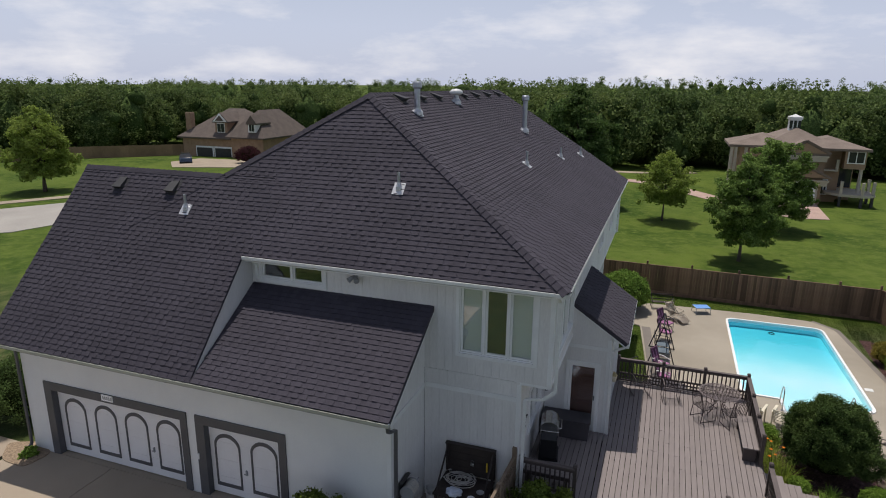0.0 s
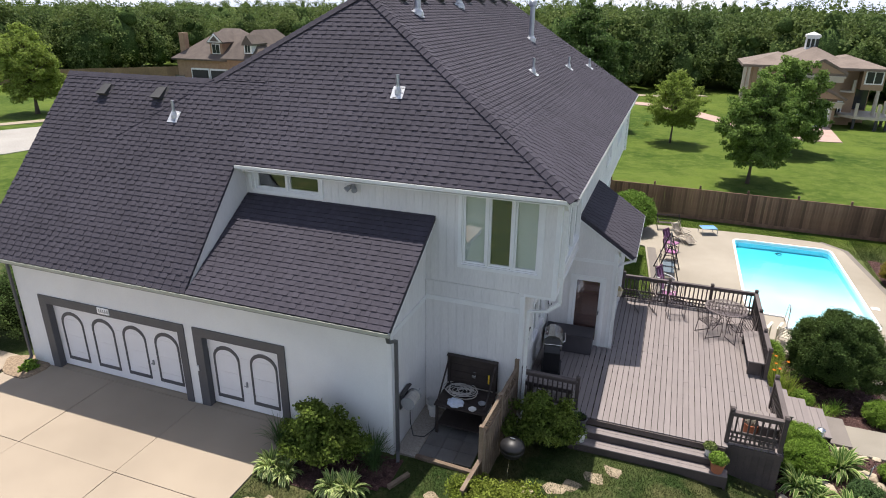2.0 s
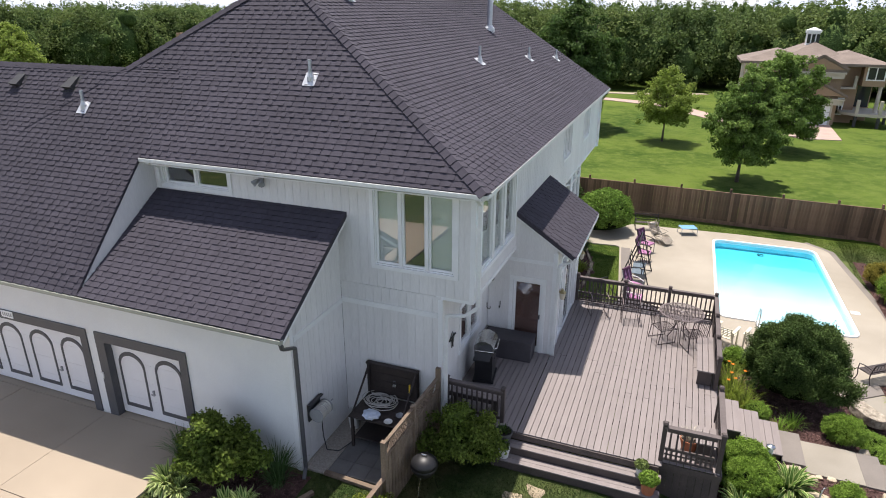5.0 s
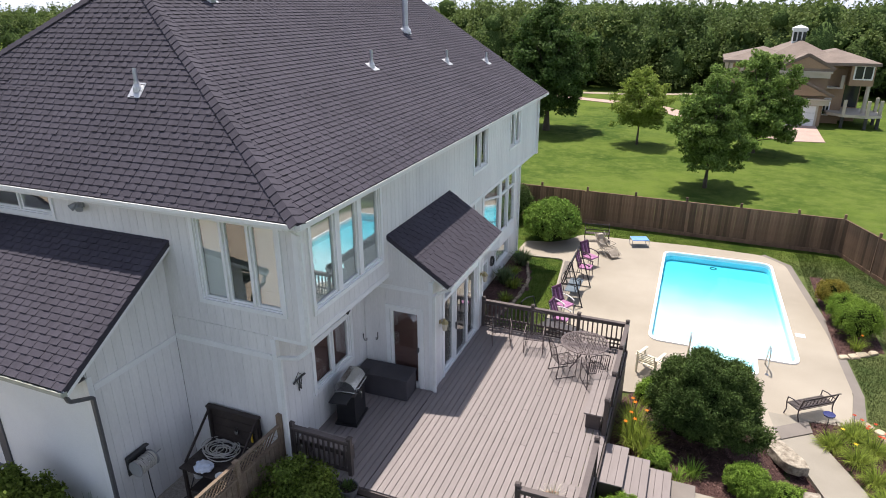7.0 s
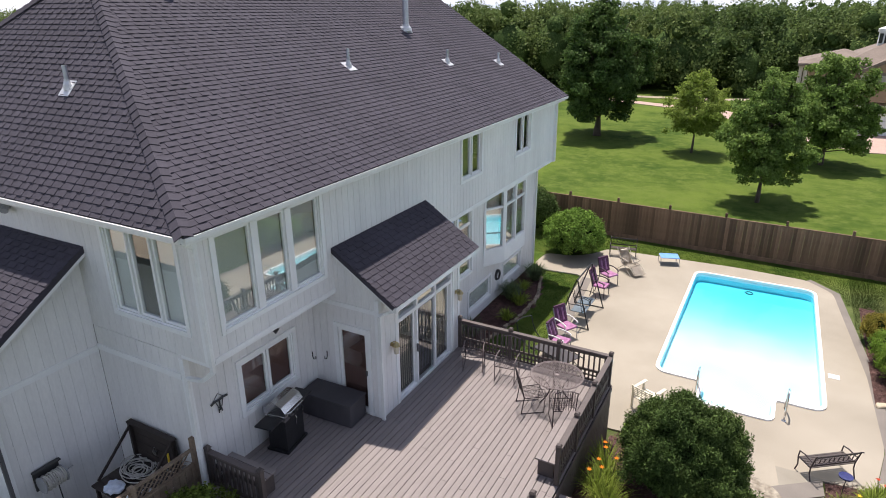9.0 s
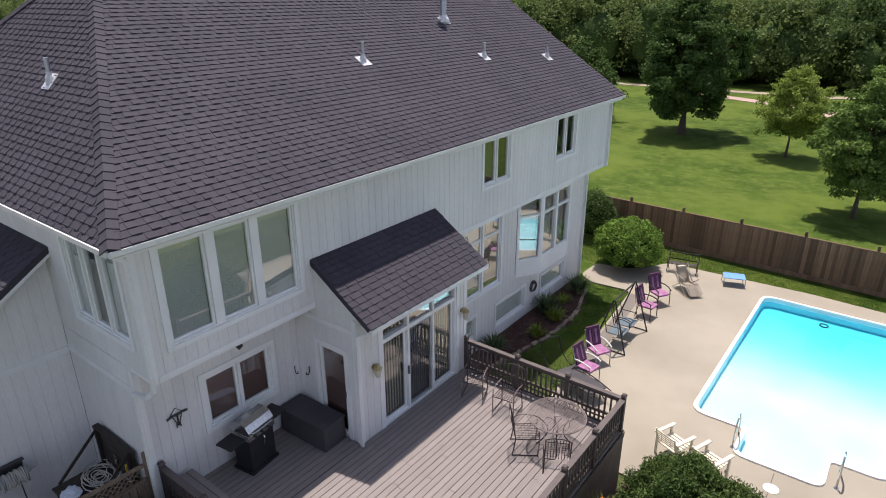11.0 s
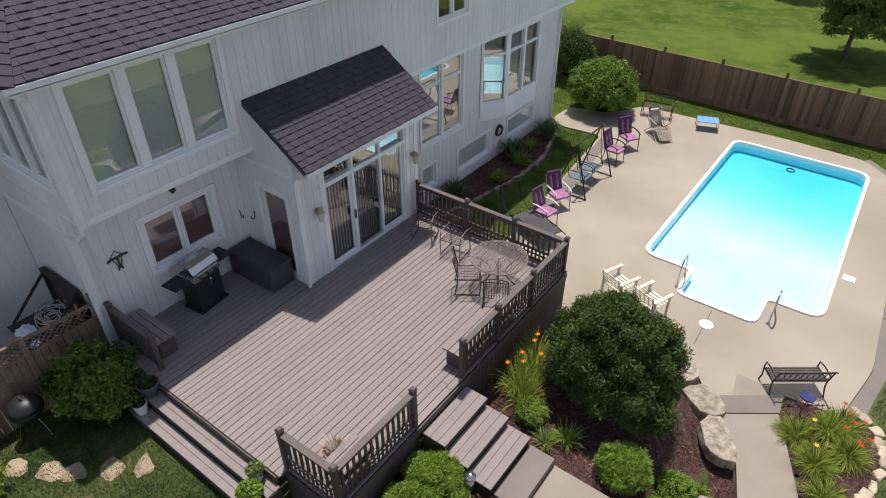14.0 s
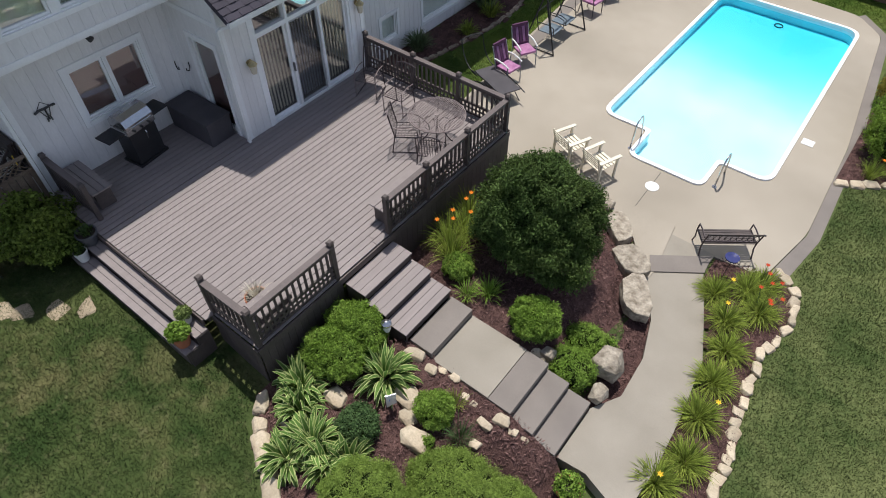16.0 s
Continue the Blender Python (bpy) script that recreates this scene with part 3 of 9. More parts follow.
caps((XE, EAVE_Y, EAVE_Z), (RIDGE_X, RIDGE_Y, RIDGE_Z), N_S, N_E)
caps((RIDGE_X, RIDGE_Y, RIDGE_Z), (RIDGE_X, EAVE_N, RIDGE_Z), N_W, N_E)
caps((GR_X, GRIDGE_Y, 7.25), (RIDGE_X, RIDGE_Y, RIDGE_Z), N_W, N_S)
caps((-17.35, GRIDGE_Y, 7.24), (GR_X, GRIDGE_Y, 7.24), N_S, N_B)

# fascia and gutters
M_GGUT = mat("garage_gutter", (0.36, 0.38, 0.33), (0.3, 0.32, 0.27), rough=0.4, scale=2, fine=20, grain=0.08, bump=0.03)


def gutter(a, b, out, material, w=0.1, h=0.075):
    """An open trough from a to b whose back lies on the fascia; out points away from the wall."""
    a, b, o = Vector(a), Vector(b), Vector(out)
    bm = B()
    z = Vector((0, 0, 1))
    bar(bm, a + o * (w / 2) - z * h, b + o * (w / 2) - z * h, w, 0.012)
    bar(bm, a + o * w - z * (h / 2), b + o * w - z * (h / 2), 0.012, h)
    bar(bm, a + o * (w - 0.01), b + o * (w - 0.01), 0.03, 0.012)
    bar(bm, a + o * 0.006 - z * (h / 2 + 0.01), b + o * 0.006 - z * (h / 2 + 0.01), 0.012, h + 0.05)
    d = (b - a).normalized()
    for p in (a, b):
        bar(bm, p + o * (w / 2) - z * (h + 0.01), p + o * (w / 2) - z * 0.005, 0.012 if abs(d.x) > 0.5 else w, w if abs(d.x) > 0.5 else 0.012)
    return part("gutter", bm, material, house)


gutter((CHK, EAVE_Y + 0.05, EAVE_Z - 0.03), (XE - 0.06, EAVE_Y + 0.05, EAVE_Z - 0.03), (0, -1, 0), M_GUTTER)
gutter((XE - 0.06, EAVE_Y, EAVE_Z - 0.03), (XE - 0.06, EAVE_N, EAVE_Z - 0.03), (1, 0, 0), M_GUTTER)
gutter((-17.3, GAR_EAVE_Y + 0.05, GAR_EAVE_Z - 0.03), (-5.1, GAR_EAVE_Y + 0.05, GAR_EAVE_Z - 0.03), (0, -1, 0), M_GGUT)
gutter((-0.66, 19.56, 2.86), (-0.66, 23.52, 2.86), (1, 0, 0), M_GUTTER, 0.09, 0.09)
# soffits under the eaves
bm = B()
box(bm, XE - 0.36, XE - 0.07, EAVE_Y + 0.08, EAVE_N - 0.02, 5.24, 5.27)
box(bm, CHK, XE - 0.37, EAVE_Y + 0.06, WALL_S + 0.01, 5.24, 5.27)
part("soffit", bm, M_TRIM, house)
bm = B()
box(bm, -17.3, GAR_E, GAR_EAVE_Y + 0.06, GAR_Y - 0.002, 2.66, 2.69)
part("soffit", bm, M_GREY, house)
bm = B()
bar(bm, (GAR_E + 0.12, GAR_EAVE_Y + 0.02, 2.76), (GAR_E + 0.12, WALL_S, 4.5), 0.2, 0.03)
bar(bm, (GAR_E + 0.235, GAR_EAVE_Y + 0.02, 2.75), (GAR_E + 0.235, WALL_S, 4.48), 0.025, 0.14)
part("rake_board", bm, M_TRIM, house)

# ---------------------------------------------------------------- house: windows and doors
def plane_box(axis, face, out):
    """A box maker for things set in a wall: along it u, outward d, height z."""
    def f(bm, u0, u1, d0, d1, z0, z1):
        a, b = sorted((face + out * d0, face + out * d1))
        if axis == "x":
            box(bm, a, b, u0, u1, z0, z1)
        else:
            box(bm, u0, u1, a, b, z0, z1)
        return bm
    return f


M_BLIND = mat("white_blind", (0.84, 0.85, 0.82), (0.8, 0.81, 0.78), rough=0.6, scale=2, fine=20, grain=0.03, bump=0)
M_BROWN = mat("red_brown_shade", (0.2, 0.1, 0.085), (0.165, 0.082, 0.07), rough=0.8, scale=2, fine=60, grain=0.15, bump=0.1, stretch=(1, 1, 8))
M_SCREEN = mat("green_grey_screen", (0.062, 0.068, 0.056), (0.052, 0.058, 0.047), rough=0.6, scale=1, fine=200, grain=0.1, bump=0)
M_CURTAIN = mat("beige_curtain", (0.55, 0.5, 0.4), (0.46, 0.42, 0.33), rough=0.85, scale=2, fine=30, grain=0.08, bump=0.1)
M_BLUEGREYSLAT = mat("grey_slat", (0.2, 0.2, 0.23), (0.16, 0.16, 0.19), rough=0.7, scale=2, fine=30, grain=0.08, bump=0)
M_GASKET = mat("grey_frame", (0.33, 0.34, 0.35), (0.28, 0.29, 0.3), rough=0.5, scale=2, fine=30, grain=0.05, bump=0)


def window(axis, face, out, o, cols, behind, trim=0.085, rows=None, sill=True, label="white framed window", sash=0.05, mull=0.05, glass=None):
    """A window in an opening o: casing, sashes, panes, and what hangs behind each pane."""
    W = plane_box(axis, face, out)
    u0, u1, z0, z1 = o
    bm = B()
    W(bm, u0 - trim, u0, -0.03, 0.03, z0 - trim, z1 + trim)
    W(bm, u1, u1 + trim, -0.03, 0.03, z0 - trim, z1 + trim)
    W(bm, u0, u1, -0.03, 0.028, z1, z1 + trim)
    W(bm, u0, u1, -0.03, 0.036 if sill else 0.028, z0 - trim, z0)
    w = part("window", bm, M_TRIM, house, label)
    bm = B()
    W(bm, u0, u0 + 0.03, -0.12, -0.001, z0, z1)
    W(bm, u1 - 0.03, u1, -0.12, -0.001, z0, z1)
    W(bm, u0 + 0.03, u1 - 0.03, -0.12, -0.001, z0, z0 + 0.03)
    W(bm, u0 + 0.03, u1 - 0.03, -0.12, -0.001, z1 - 0.03, z1)
    part("window_frame", bm, M_TRIM, w)
    a0, a1, b0, b1 = u0 + 0.03, u1 - 0.03, z0 + 0.03, z1 - 0.03
    edges = [a0] + [a0 + (a1 - a0) * c for c in cols] + [a1]
    levels = [b0] + [b0 + (b1 - b0) * r for r in (rows or [])] + [b1]
    for i, (p, q) in enumerate(zip(edges, edges[1:])):
        p2, q2 = p + (mull / 2 if i else 0), q - (mull / 2 if i < len(edges) - 2 else 0)
        if i:
            bm = B()
            W(bm, p - mull / 2, p + mull / 2, -0.11, 0.012, b0, b1)
            part("mullion", bm, M_TRIM, w)
        for k, (r, t) in enumerate(zip(levels, levels[1:])):
            bm = B()
            s = sash
            W(bm, p2 + 0.002, p2 + s, -0.085, -0.03, r + 0.002, t - 0.002)
            W(bm, q2 - s, q2 - 0.002, -0.085, -0.03, r + 0.002, t - 0.002)
            W(bm, p2 + s, q2 - s, -0.085, -0.03, r + 0.002, r + s)
            W(bm, p2 + s, q2 - s, -0.085, -0.03, t - s, t - 0.002)
            part("sash", bm, M_TRIM, w)
            bm = B()
            W(bm, p2 + s - 0.004, q2 - s + 0.004, -0.062, -0.056, r + s - 0.004, t - s + 0.004)
            g = part("pane", bm, glass or M_GLASS, w)
            g.visible_shadow = False
        kind = behind[i] if isinstance(behind, (list, tuple)) else behind
        if kind in ("blind", "half"):
            bm = B()
            low = b0 + 0.05 if kind == "blind" else b0 + (b1 - b0) * 0.08
            z = b1 - 0.02
            e0, e1 = p2 + 0.045, q2 - 0.045
            while z > low:
                di, do = face - out * 0.115, face - out * 0.098
                zi, zo = z, z - 0.041
                if axis == "x":
                    ring = [(di, e0, zi), (do, e0, zo), (do, e1, zo), (di, e1, zi)]
                else:
                    ring = [(e0, di, zi), (e0, do, zo), (e1, do, zo), (e1, di, zi)]
                hexa(bm, [(a, b, c - 0.003) for a, b, c in ring], ring)
                z -= 0.05
            bmesh.ops.recalc_face_normals(bm, faces=bm.faces[:])
            tagged(part("blind", bm, M_BLIND, w, "white slatted blind"), kind="stuff")
        elif kind in ("brown", "screen", "curtain", "pale"):
            bm = B()
            W(bm, p2 + 0.02, q2 - 0.02, -0.13, -0.115, b0 + 0.01, b1 - 0.01)
            part("shade", bm, {"brown": M_BROWN, "screen": M_SCREEN, "curtain": M_CURTAIN, "pale": M_BLIND}[kind], w)
    return w


window("y", WALL_S, -1, W1, [0.33, 0.67], ["blind", "screen", "blind"], label="three-light white window with blinds")
window("y", WALL_S, -1, W_SMALL, [0.5], [None, None], label="low two-light white window under the eave")
window("x", WALL_E, 1, W2, [0.34, 0.67], "blind", mull=0.16, sash=0.045, glass=glass_mat("corner_window_glass", mirror=0.25), label="tall three-light white window with lowered blinds")
window("x", WALL_E, 1, FW1, [0.5], ["screen", None], label="narrow two-light white window")
window("x", WALL_E, 1, FW2, [0.5], [None, None], label="narrow two-light white window")
window("x", LOW_E, 1, KW, [0.5], "brown", trim=0.1, label="white window with red-brown shades")
window("x", LOW_E, 1, NW, [0.5], ["pale", "curtain"], rows=[0.72], mull=0.1, label="tall white window with transom lights", glass=M_BRIGHTGLASS)
window("x", LOW_E, 1, BS1, [], ["pale"], label="small basement window")
window("x", LOW_E, 1, BS2, [], ["pale"], label="wide basement window")
window("x", LOW_E, 1, BS3, [], ["pale"], label="wide basement window")

# bay window
BAY = [(LOW_E, 28.75), (-2.42, 29.62), (-2.42, 31.62), (LOW_E, 32.3)]
bay = thing("bay_window", "white angled bay window below the overhanging storey", "window")
bay.parent = house
del bay["label"], bay["category"]
for name, z0, z1, grow in (("sill", -0.06, 0.5, 0.0), ("head", 2.66, 2.85, 0.0)):
    bm = B()
    slab(bm, [(LOW_E - 0.1, BAY[0][1])] + BAY + [(LOW_E - 0.1, BAY[3][1])], z0, z1)
    part(name, bm, M_TRIM, bay)
for (ax, ay), (bx, by), cols in ((BAY[0], BAY[1], [0, 1]), (BAY[1], BAY[2], [0, 0.5, 1]), (BAY[2], BAY[3], [0, 1])):
    L = math.hypot(bx - ax, by - ay)
    ex = Vector(((bx - ax) / L, (by - ay) / L, 0))
    nn = Vector((ex.y, -ex.x, 0))
    P = lambda u, z, d=0.0: Vector((ax, ay, 0)) + ex * u + nn * d + Vector((0, 0, z))
    for c in cols:
        bm = B()
        u = 0.05 + (L - 0.1) * c
        bar(bm, P(u, 0.5, -0.05), P(u, 2.66, -0.05), 0.1, 0.1, up=nn)
        part("mullion", bm, M_TRIM, bay)
    for c0, c1 in zip(cols, cols[1:]):
        u0, u1 = 0.1 + (L - 0.2) * c0, 0.1 + (L - 0.2) * c1
        for z in (0.53, 2.05, 2.62):
            bm = B()
            bar(bm, P(u0, z, -0.05), P(u1, z, -0.05), 0.06, 0.07)
            part("rail", bm, M_TRIM, bay)
        bm = B()
        bar(bm, P(u0, 1.58, -0.07), P(u1, 1.58, -0.07), 0.006, 2.1)
        g = part("pane", bm, M_BRIGHTGLASS, bay)
        g.visible_shadow = False
        bm = B()
        bar(bm, P(u0 + 0.03, 1.58, -0.22), P(u1 - 0.03, 1.58, -0.22), 0.01, 2.1)
        part("curtain", bm, M_BLIND, bay)

# sliding door with transom lights
W = plane_box("x", -1.05, 1)
bm = B()
for u0, u1, z0, z1 in ((20.2, 20.3, 0.0, 2.6), (22.9, 23.0, 0.0, 2.6), (20.3, 22.9, 2.5, 2.6)):
    W(bm, u0, u1, -0.05, 0.03, z0, z1)
slider = part("sliding_door", bm, M_TRIM, house, "white sliding glass door with vertical blinds")
for u in (20.3, 21.13, 22.0, 22.84):
    bm = B()
    W(bm, u, u + 0.06, -0.12, 0.005, 0.0, 2.5)
    part("jamb", bm, M_TRIM, slider)
for z in (0.0, 2.05):
    bm = B()
    W(bm, 20.36, 22.84, -0.12, 0.004, z, z + (0.05 if z == 0 else 0.09))
    part("rail", bm, M_TRIM, slider)
for k, (u0, u1) in enumerate(((20.36, 21.13), (21.19, 22.0), (22.06, 22.84))):
    dd = -0.03 if k == 1 else -0.07
    bm = B()
    W(bm, u0 + 0.002, u0 + 0.05, dd - 0.03, dd, 0.052, 2.045)
    W(bm, u1 - 0.05, u1 - 0.002, dd - 0.03, dd, 0.052, 2.045)
    W(bm, u0 + 0.05, u1 - 0.05, dd - 0.03, dd, 0.052, 0.11)
    W(bm, u0 + 0.05, u1 - 0.05, dd - 0.03, dd, 1.99, 2.045)
    part("sash", bm, M_TRIM if k != 1 else M_GASKET, slider)
    for z0, z1 in ((0.1, 2.0), (2.14, 2.5)):
        bm = B()
        W(bm, u0, u1, dd - 0.018, dd - 0.012, z0, z1)
        g = part("pane", bm, M_BRIGHTGLASS if z0 > 2 else M_GLASS, slider)
        g.visible_shadow = False
    u = u0 + 0.06
    while u < u1 - 0.05:
        bm = B()
        bar(bm, (-1.21, u, 0.12), (-1.21, u, 2.0), 0.06, 0.004, up=(0.95, 0.3, 0))
        part("blind_slat", bm, M_CURTAIN if k != 1 else M_BLUEGREYSLAT, slider)
        u += 0.088 if k != 1 else 0.075
bm = B()
W(bm, 21.1, 21.13, 0.005, 0.05, 0.95, 1.15)
part("handle", bm, M_GREY, slider)

# side door of the sunroom
W = plane_box("y", 19.6, -1)
bm = B()
W(bm, DR[0] - 0.1, DR[0], -0.04, 0.035, 0.0, DR[3] + 0.1)
W(bm, DR[1], DR[1] + 0.1, -0.04, 0.035, 0.0, DR[3] + 0.1)
W(bm, DR[0], DR[1], -0.04, 0.033, DR[3], DR[3] + 0.1)
door = part("door", bm, M_TRIM, house, "dark glazed storm door in white casing")
bm = B()
W(bm, DR[0] + 0.002, DR[0] + 0.07, -0.06, -0.01, 0.03, DR[3])
W(bm, DR[1] - 0.07, DR[1] - 0.002, -0.06, -0.01, 0.03, DR[3])
W(bm, DR[0] + 0.07, DR[1] - 0.07, -0.06, -0.01, 0.03, 0.13)
W(bm, DR[0] + 0.07, DR[1] - 0.07, -0.06, -0.01, DR[3] - 0.07, DR[3])
part("door_frame", bm, M_TRIM, door)
bm = B()
W(bm, DR[0] + 0.06, DR[1] - 0.06, -0.04, -0.034, 0.12, DR[3] - 0.06)
g = part("pane", bm, M_GLASS, door)
bm = B()
W(bm, DR[0] + 0.02, DR[1] - 0.02, -0.1, -0.08, 0.03, DR[3] - 0.02)
part("leaf", bm, M_BROWN, door, "red-brown inner door")
bm = B()
W(bm, DR[1] - 0.06, DR[1] - 0.03, -0.01, 0.04, 1.0, 1.12)
part("handle", bm, M_GREY, door)

# garage doors
W = plane_box("y", GAR_Y, -1)
M_DOOR = mat("white_door_paint", (0.76, 0.76, 0.77), (0.7, 0.7, 0.71), rough=0.5, scale=1.2, fine=40, grain=0.04, bump=0.05)


def garage_door(o, arches, label):
    u0, u1, z0, z1 = o
    bm = B()
    W(bm, u0 - 0.26, u0 + 0.008, -0.15, 0.035, DRIVE_Z, z1 + 0.24)
    W(bm, u1 - 0.008, u1 + 0.2, -0.15, 0.035, DRIVE_Z, z1 + 0.24)
    W(bm, u0 + 0.008, u1 - 0.008, -0.15, 0.033, z1 - 0.008, z1 + 0.24)
    g = part("garage_door", bm, M_GREY, house, label)
    bm = B()
    W(bm, u0 + 0.01, u1 - 0.01, -0.26, 0.016, -1.0, DRIVE_Z + 0.006)
    part("threshold", bm, M_DRIVE, g)
    n = 4
    for i in range(n):
        bm = B()
        a, b = DRIVE_Z + 0.04 + (z1 - DRIVE_Z - 0.04) * i / n, DRIVE_Z + 0.04 + (z1 - DRIVE_Z - 0.04) * (i + 1) / n
        W(bm, u0 + 0.004, u1 - 0.004, -0.2, -0.16, a + 0.002, b - 0.002)
        part("panel", bm, M_DOOR, g)
    for c in arches:
        w, zb, zs = 0.4, DRIVE_Z + 0.26, 0.72
        pts = [(c - w, zb), (c + w, zb), (c + w, zs)]
        pts += [(c + w * math.cos(a), zs + 0.36 * math.sin(a)) for a in np.linspace(0.25, math.pi - 0.25, 9)]
        pts += [(c - w, zs)]
        bm = B()
        outer = [Vector((x, 0, z)) for x, z in pts]
        cen = Vector((c, 0, (zb + zs + 0.3) / 2))
        inner = [cen + (p - cen) * 0.875 for p in outer]
        m = len(pts)
        f = lambda p, d: bm.verts.new((p.x, GAR_Y - d, p.z))
        A, Bv = [f(p, -0.16) for p in outer], [f(p, -0.142) for p in outer]
        C, D = [f(p, -0.142) for p in inner], [f(p, -0.16) for p in inner]
        for i in range(m):
            j = (i + 1) % m
            bm.faces.new((A[i], A[j], Bv[j], Bv[i]))
            bm.faces.new((Bv[i], Bv[j], C[j], C[i]))
            bm.faces.new((C[i], C[j], D[j], D[i]))
        bmesh.ops.recalc_face_normals(bm, faces=bm.faces[:])
        part("arch_moulding", bm, M_GREY, g)
    bm = B()
    hx = (arches[-2] + arches[-1]) / 2
    W(bm, hx - 0.02, hx + 0.02, -0.16, -0.12, 0.0, 0.14)
    W(bm, hx - 0.07, hx + 0.05, -0.125, -0.11, 0.02, 0.045)
    part("handle", bm, M_GASKET, g)
    return g


garage_door(GD1, [-15.32, -14.19, -13.09, -11.99], "wide white garage door with four dark arch mouldings")
garage_door(GD2, [-10.07, -8.95], "single white garage door with two dark arch mouldings")
M_SOOT = mat("plain_dark", (0.03, 0.03, 0.032), (0.045, 0.045, 0.045), rough=0.6, scale=3, fine=40, grain=0.2, bump=0.05)
plaque = thing("sign", "small white plaque with dark characters over the garage door", "sign")
bm = B()
W(bm, -14.0, -13.6, 0.036, 0.055, 1.39, 1.57)
part("plate", bm, M_WHITE, plaque)
for k in range(5):
    bm = B()
    W(bm, -13.95 + k * 0.07, -13.91 + k * 0.07, 0.055, 0.059, 1.43, 1.53)
    part("bar", bm, M_GASKET, plaque)
keypad = thing("keypad", "small pale keypad on the dark door casing", "keypad")
bm = B()
W(bm, -10.9, -10.82, 0.036, 0.06, 0.3, 0.46)
part("case", bm, M_GUTTER, keypad)


# corner boards, bands and downspouts
def corner(x, y, sx, sy, z0, z1, w=0.09, material=None):
    """Boards that wrap an outside corner; sx, sy point outward; cone: how far it narrows upward."""
    bm = B()
    t = 0.018
    xs = sorted((x + sx * t, x - sx * w))
    ys = sorted((y + sy * t, y))
    box(bm, xs[0], xs[1], ys[0], ys[1], z0, z1)
    xs = sorted((x + sx * t, x))
    ys = sorted((y - sy * 0.001, y - sy * w))
    box(bm, xs[0], xs[1], ys[0], ys[1], z0, z1)
    return part("corner_board", bm, material or M_TRIM, house)


corner(WALL_E, WALL_S, 1, -1, 2.9, 5.24)
corner(LOW_E, WALL_S, 1, -1, -0.9, 2.86)
corner(WALL_E, WALL_N, 1, 1, 2.9, 5.24)
corner(LOW_E, WALL_N, 1, 1, -2.0, 2.86)
corner(-1.05, 19.6, 1, -1, -0.3, 2.9)
corner(-1.05, 23.3, 1, 1, -0.3, 2.9)
corner(GAR_E, GAR_Y, 1, -1, -0.9, 2.66)
bm = B()
box(bm, GAR_E + 0.02, LOW_E - 0.1, WALL_S - 0.022, WALL_S + 0.002, 2.4, 2.52)
part("band", bm, M_TRIM, house)
bm = B()
box(bm, GAR_E - 0.002, GAR_E + 0.022, GAR_Y + 0.1, WALL_S - 0.025, 2.36, 2.48)
part("band", bm, M_TRIM, house)
bm = B()
box(bm, WALL_E - 0.005, WALL_E + 0.016, WALL_S + 0.1, WALL_N - 0.1, 2.9, 2.99)
part("band", bm, M_TRIM, house)
bm = B()
bar(bm, (-2.75, 19.588, 2.62), (-1.1, 19.588, 2.62), 0.02, 0.1)
part("band", bm, M_TRIM, house)
bm = B()
bar(bm, (-0.62, 19.585, 2.8), (-2.14, 19.585, 3.81), 0.024, 0.12)
part("rake_board", bm, M_TRIM, house)


def downspout(pts, material, w=0.075, d=0.055):
    bm = B()
    for a, b in zip(pts, pts[1:]):
        bar(bm, a, b, w, d, up=(0, 1, 0) if abs(a[2] - b[2]) > 0.2 else (0, 0, 1))
    return part("downspout", bm, material, house)


downspout([(-5.17, 13.5, 2.72), (-5.17, 13.55, 2.55), (-5.19, 13.98, 2.36), (-5.2, 13.99, -0.62), (-5.1, 13.75, -0.72)], M_GREY)
downspout([(-17.05, 13.5, 2.72), (-17.05, 13.98, 2.4), (-17.05, 13.99, -0.6), (-17.0, 13.8, -0.7)], M_GREY)
downspout([(-2.02, 15.82, 5.3), (-2.02, 16.06, 5.12), (-2.02, 16.08, 2.86), (-2.3, 16.07, 2.62), (-2.72, 16.06, 2.55), (-2.74, 16.06, -0.7)], M_GUTTER)
downspout([(-0.68, 19.6, 2.76), (-0.95, 19.62, 2.62), (-0.985, 19.54, 2.58), (-0.985, 19.54, 0.02)], M_GUTTER)
downspout([(-2.08, 33.62, 5.3), (-2.08, 33.66, 2.9), (-2.78, 33.66, 2.7), (-2.78, 33.66, -1.7)], M_GUTTER)
downspout([(CHK + 0.2, 15.78, 5.3), (CHK + 0.2, 16.07, 5.15), (CHK + 0.2, 16.08, 4.72)], M_GUTTER)

# ---------------------------------------------------------------- roof vents
M_GALV = mat("galvanised_metal", (0.46, 0.48, 0.54), (0.38, 0.4, 0.45), rough=0.35, metal=0.7, scale=4, fine=30, grain=0.08, bump=0.03)
M_LEAD = mat("bright_flashing", (0.64, 0.65, 0.67), (0.53, 0.54, 0.56), rough=0.4, metal=0.4, scale=5, fine=30, grain=0.08, bump=0.03)


def roof_z(x, y):
    return min(EAVE_Z + 0.627 * (EAVE_X - x), GAR_EAVE_Z + S1 * (y - GAR_EAVE_Y)) + 0.02


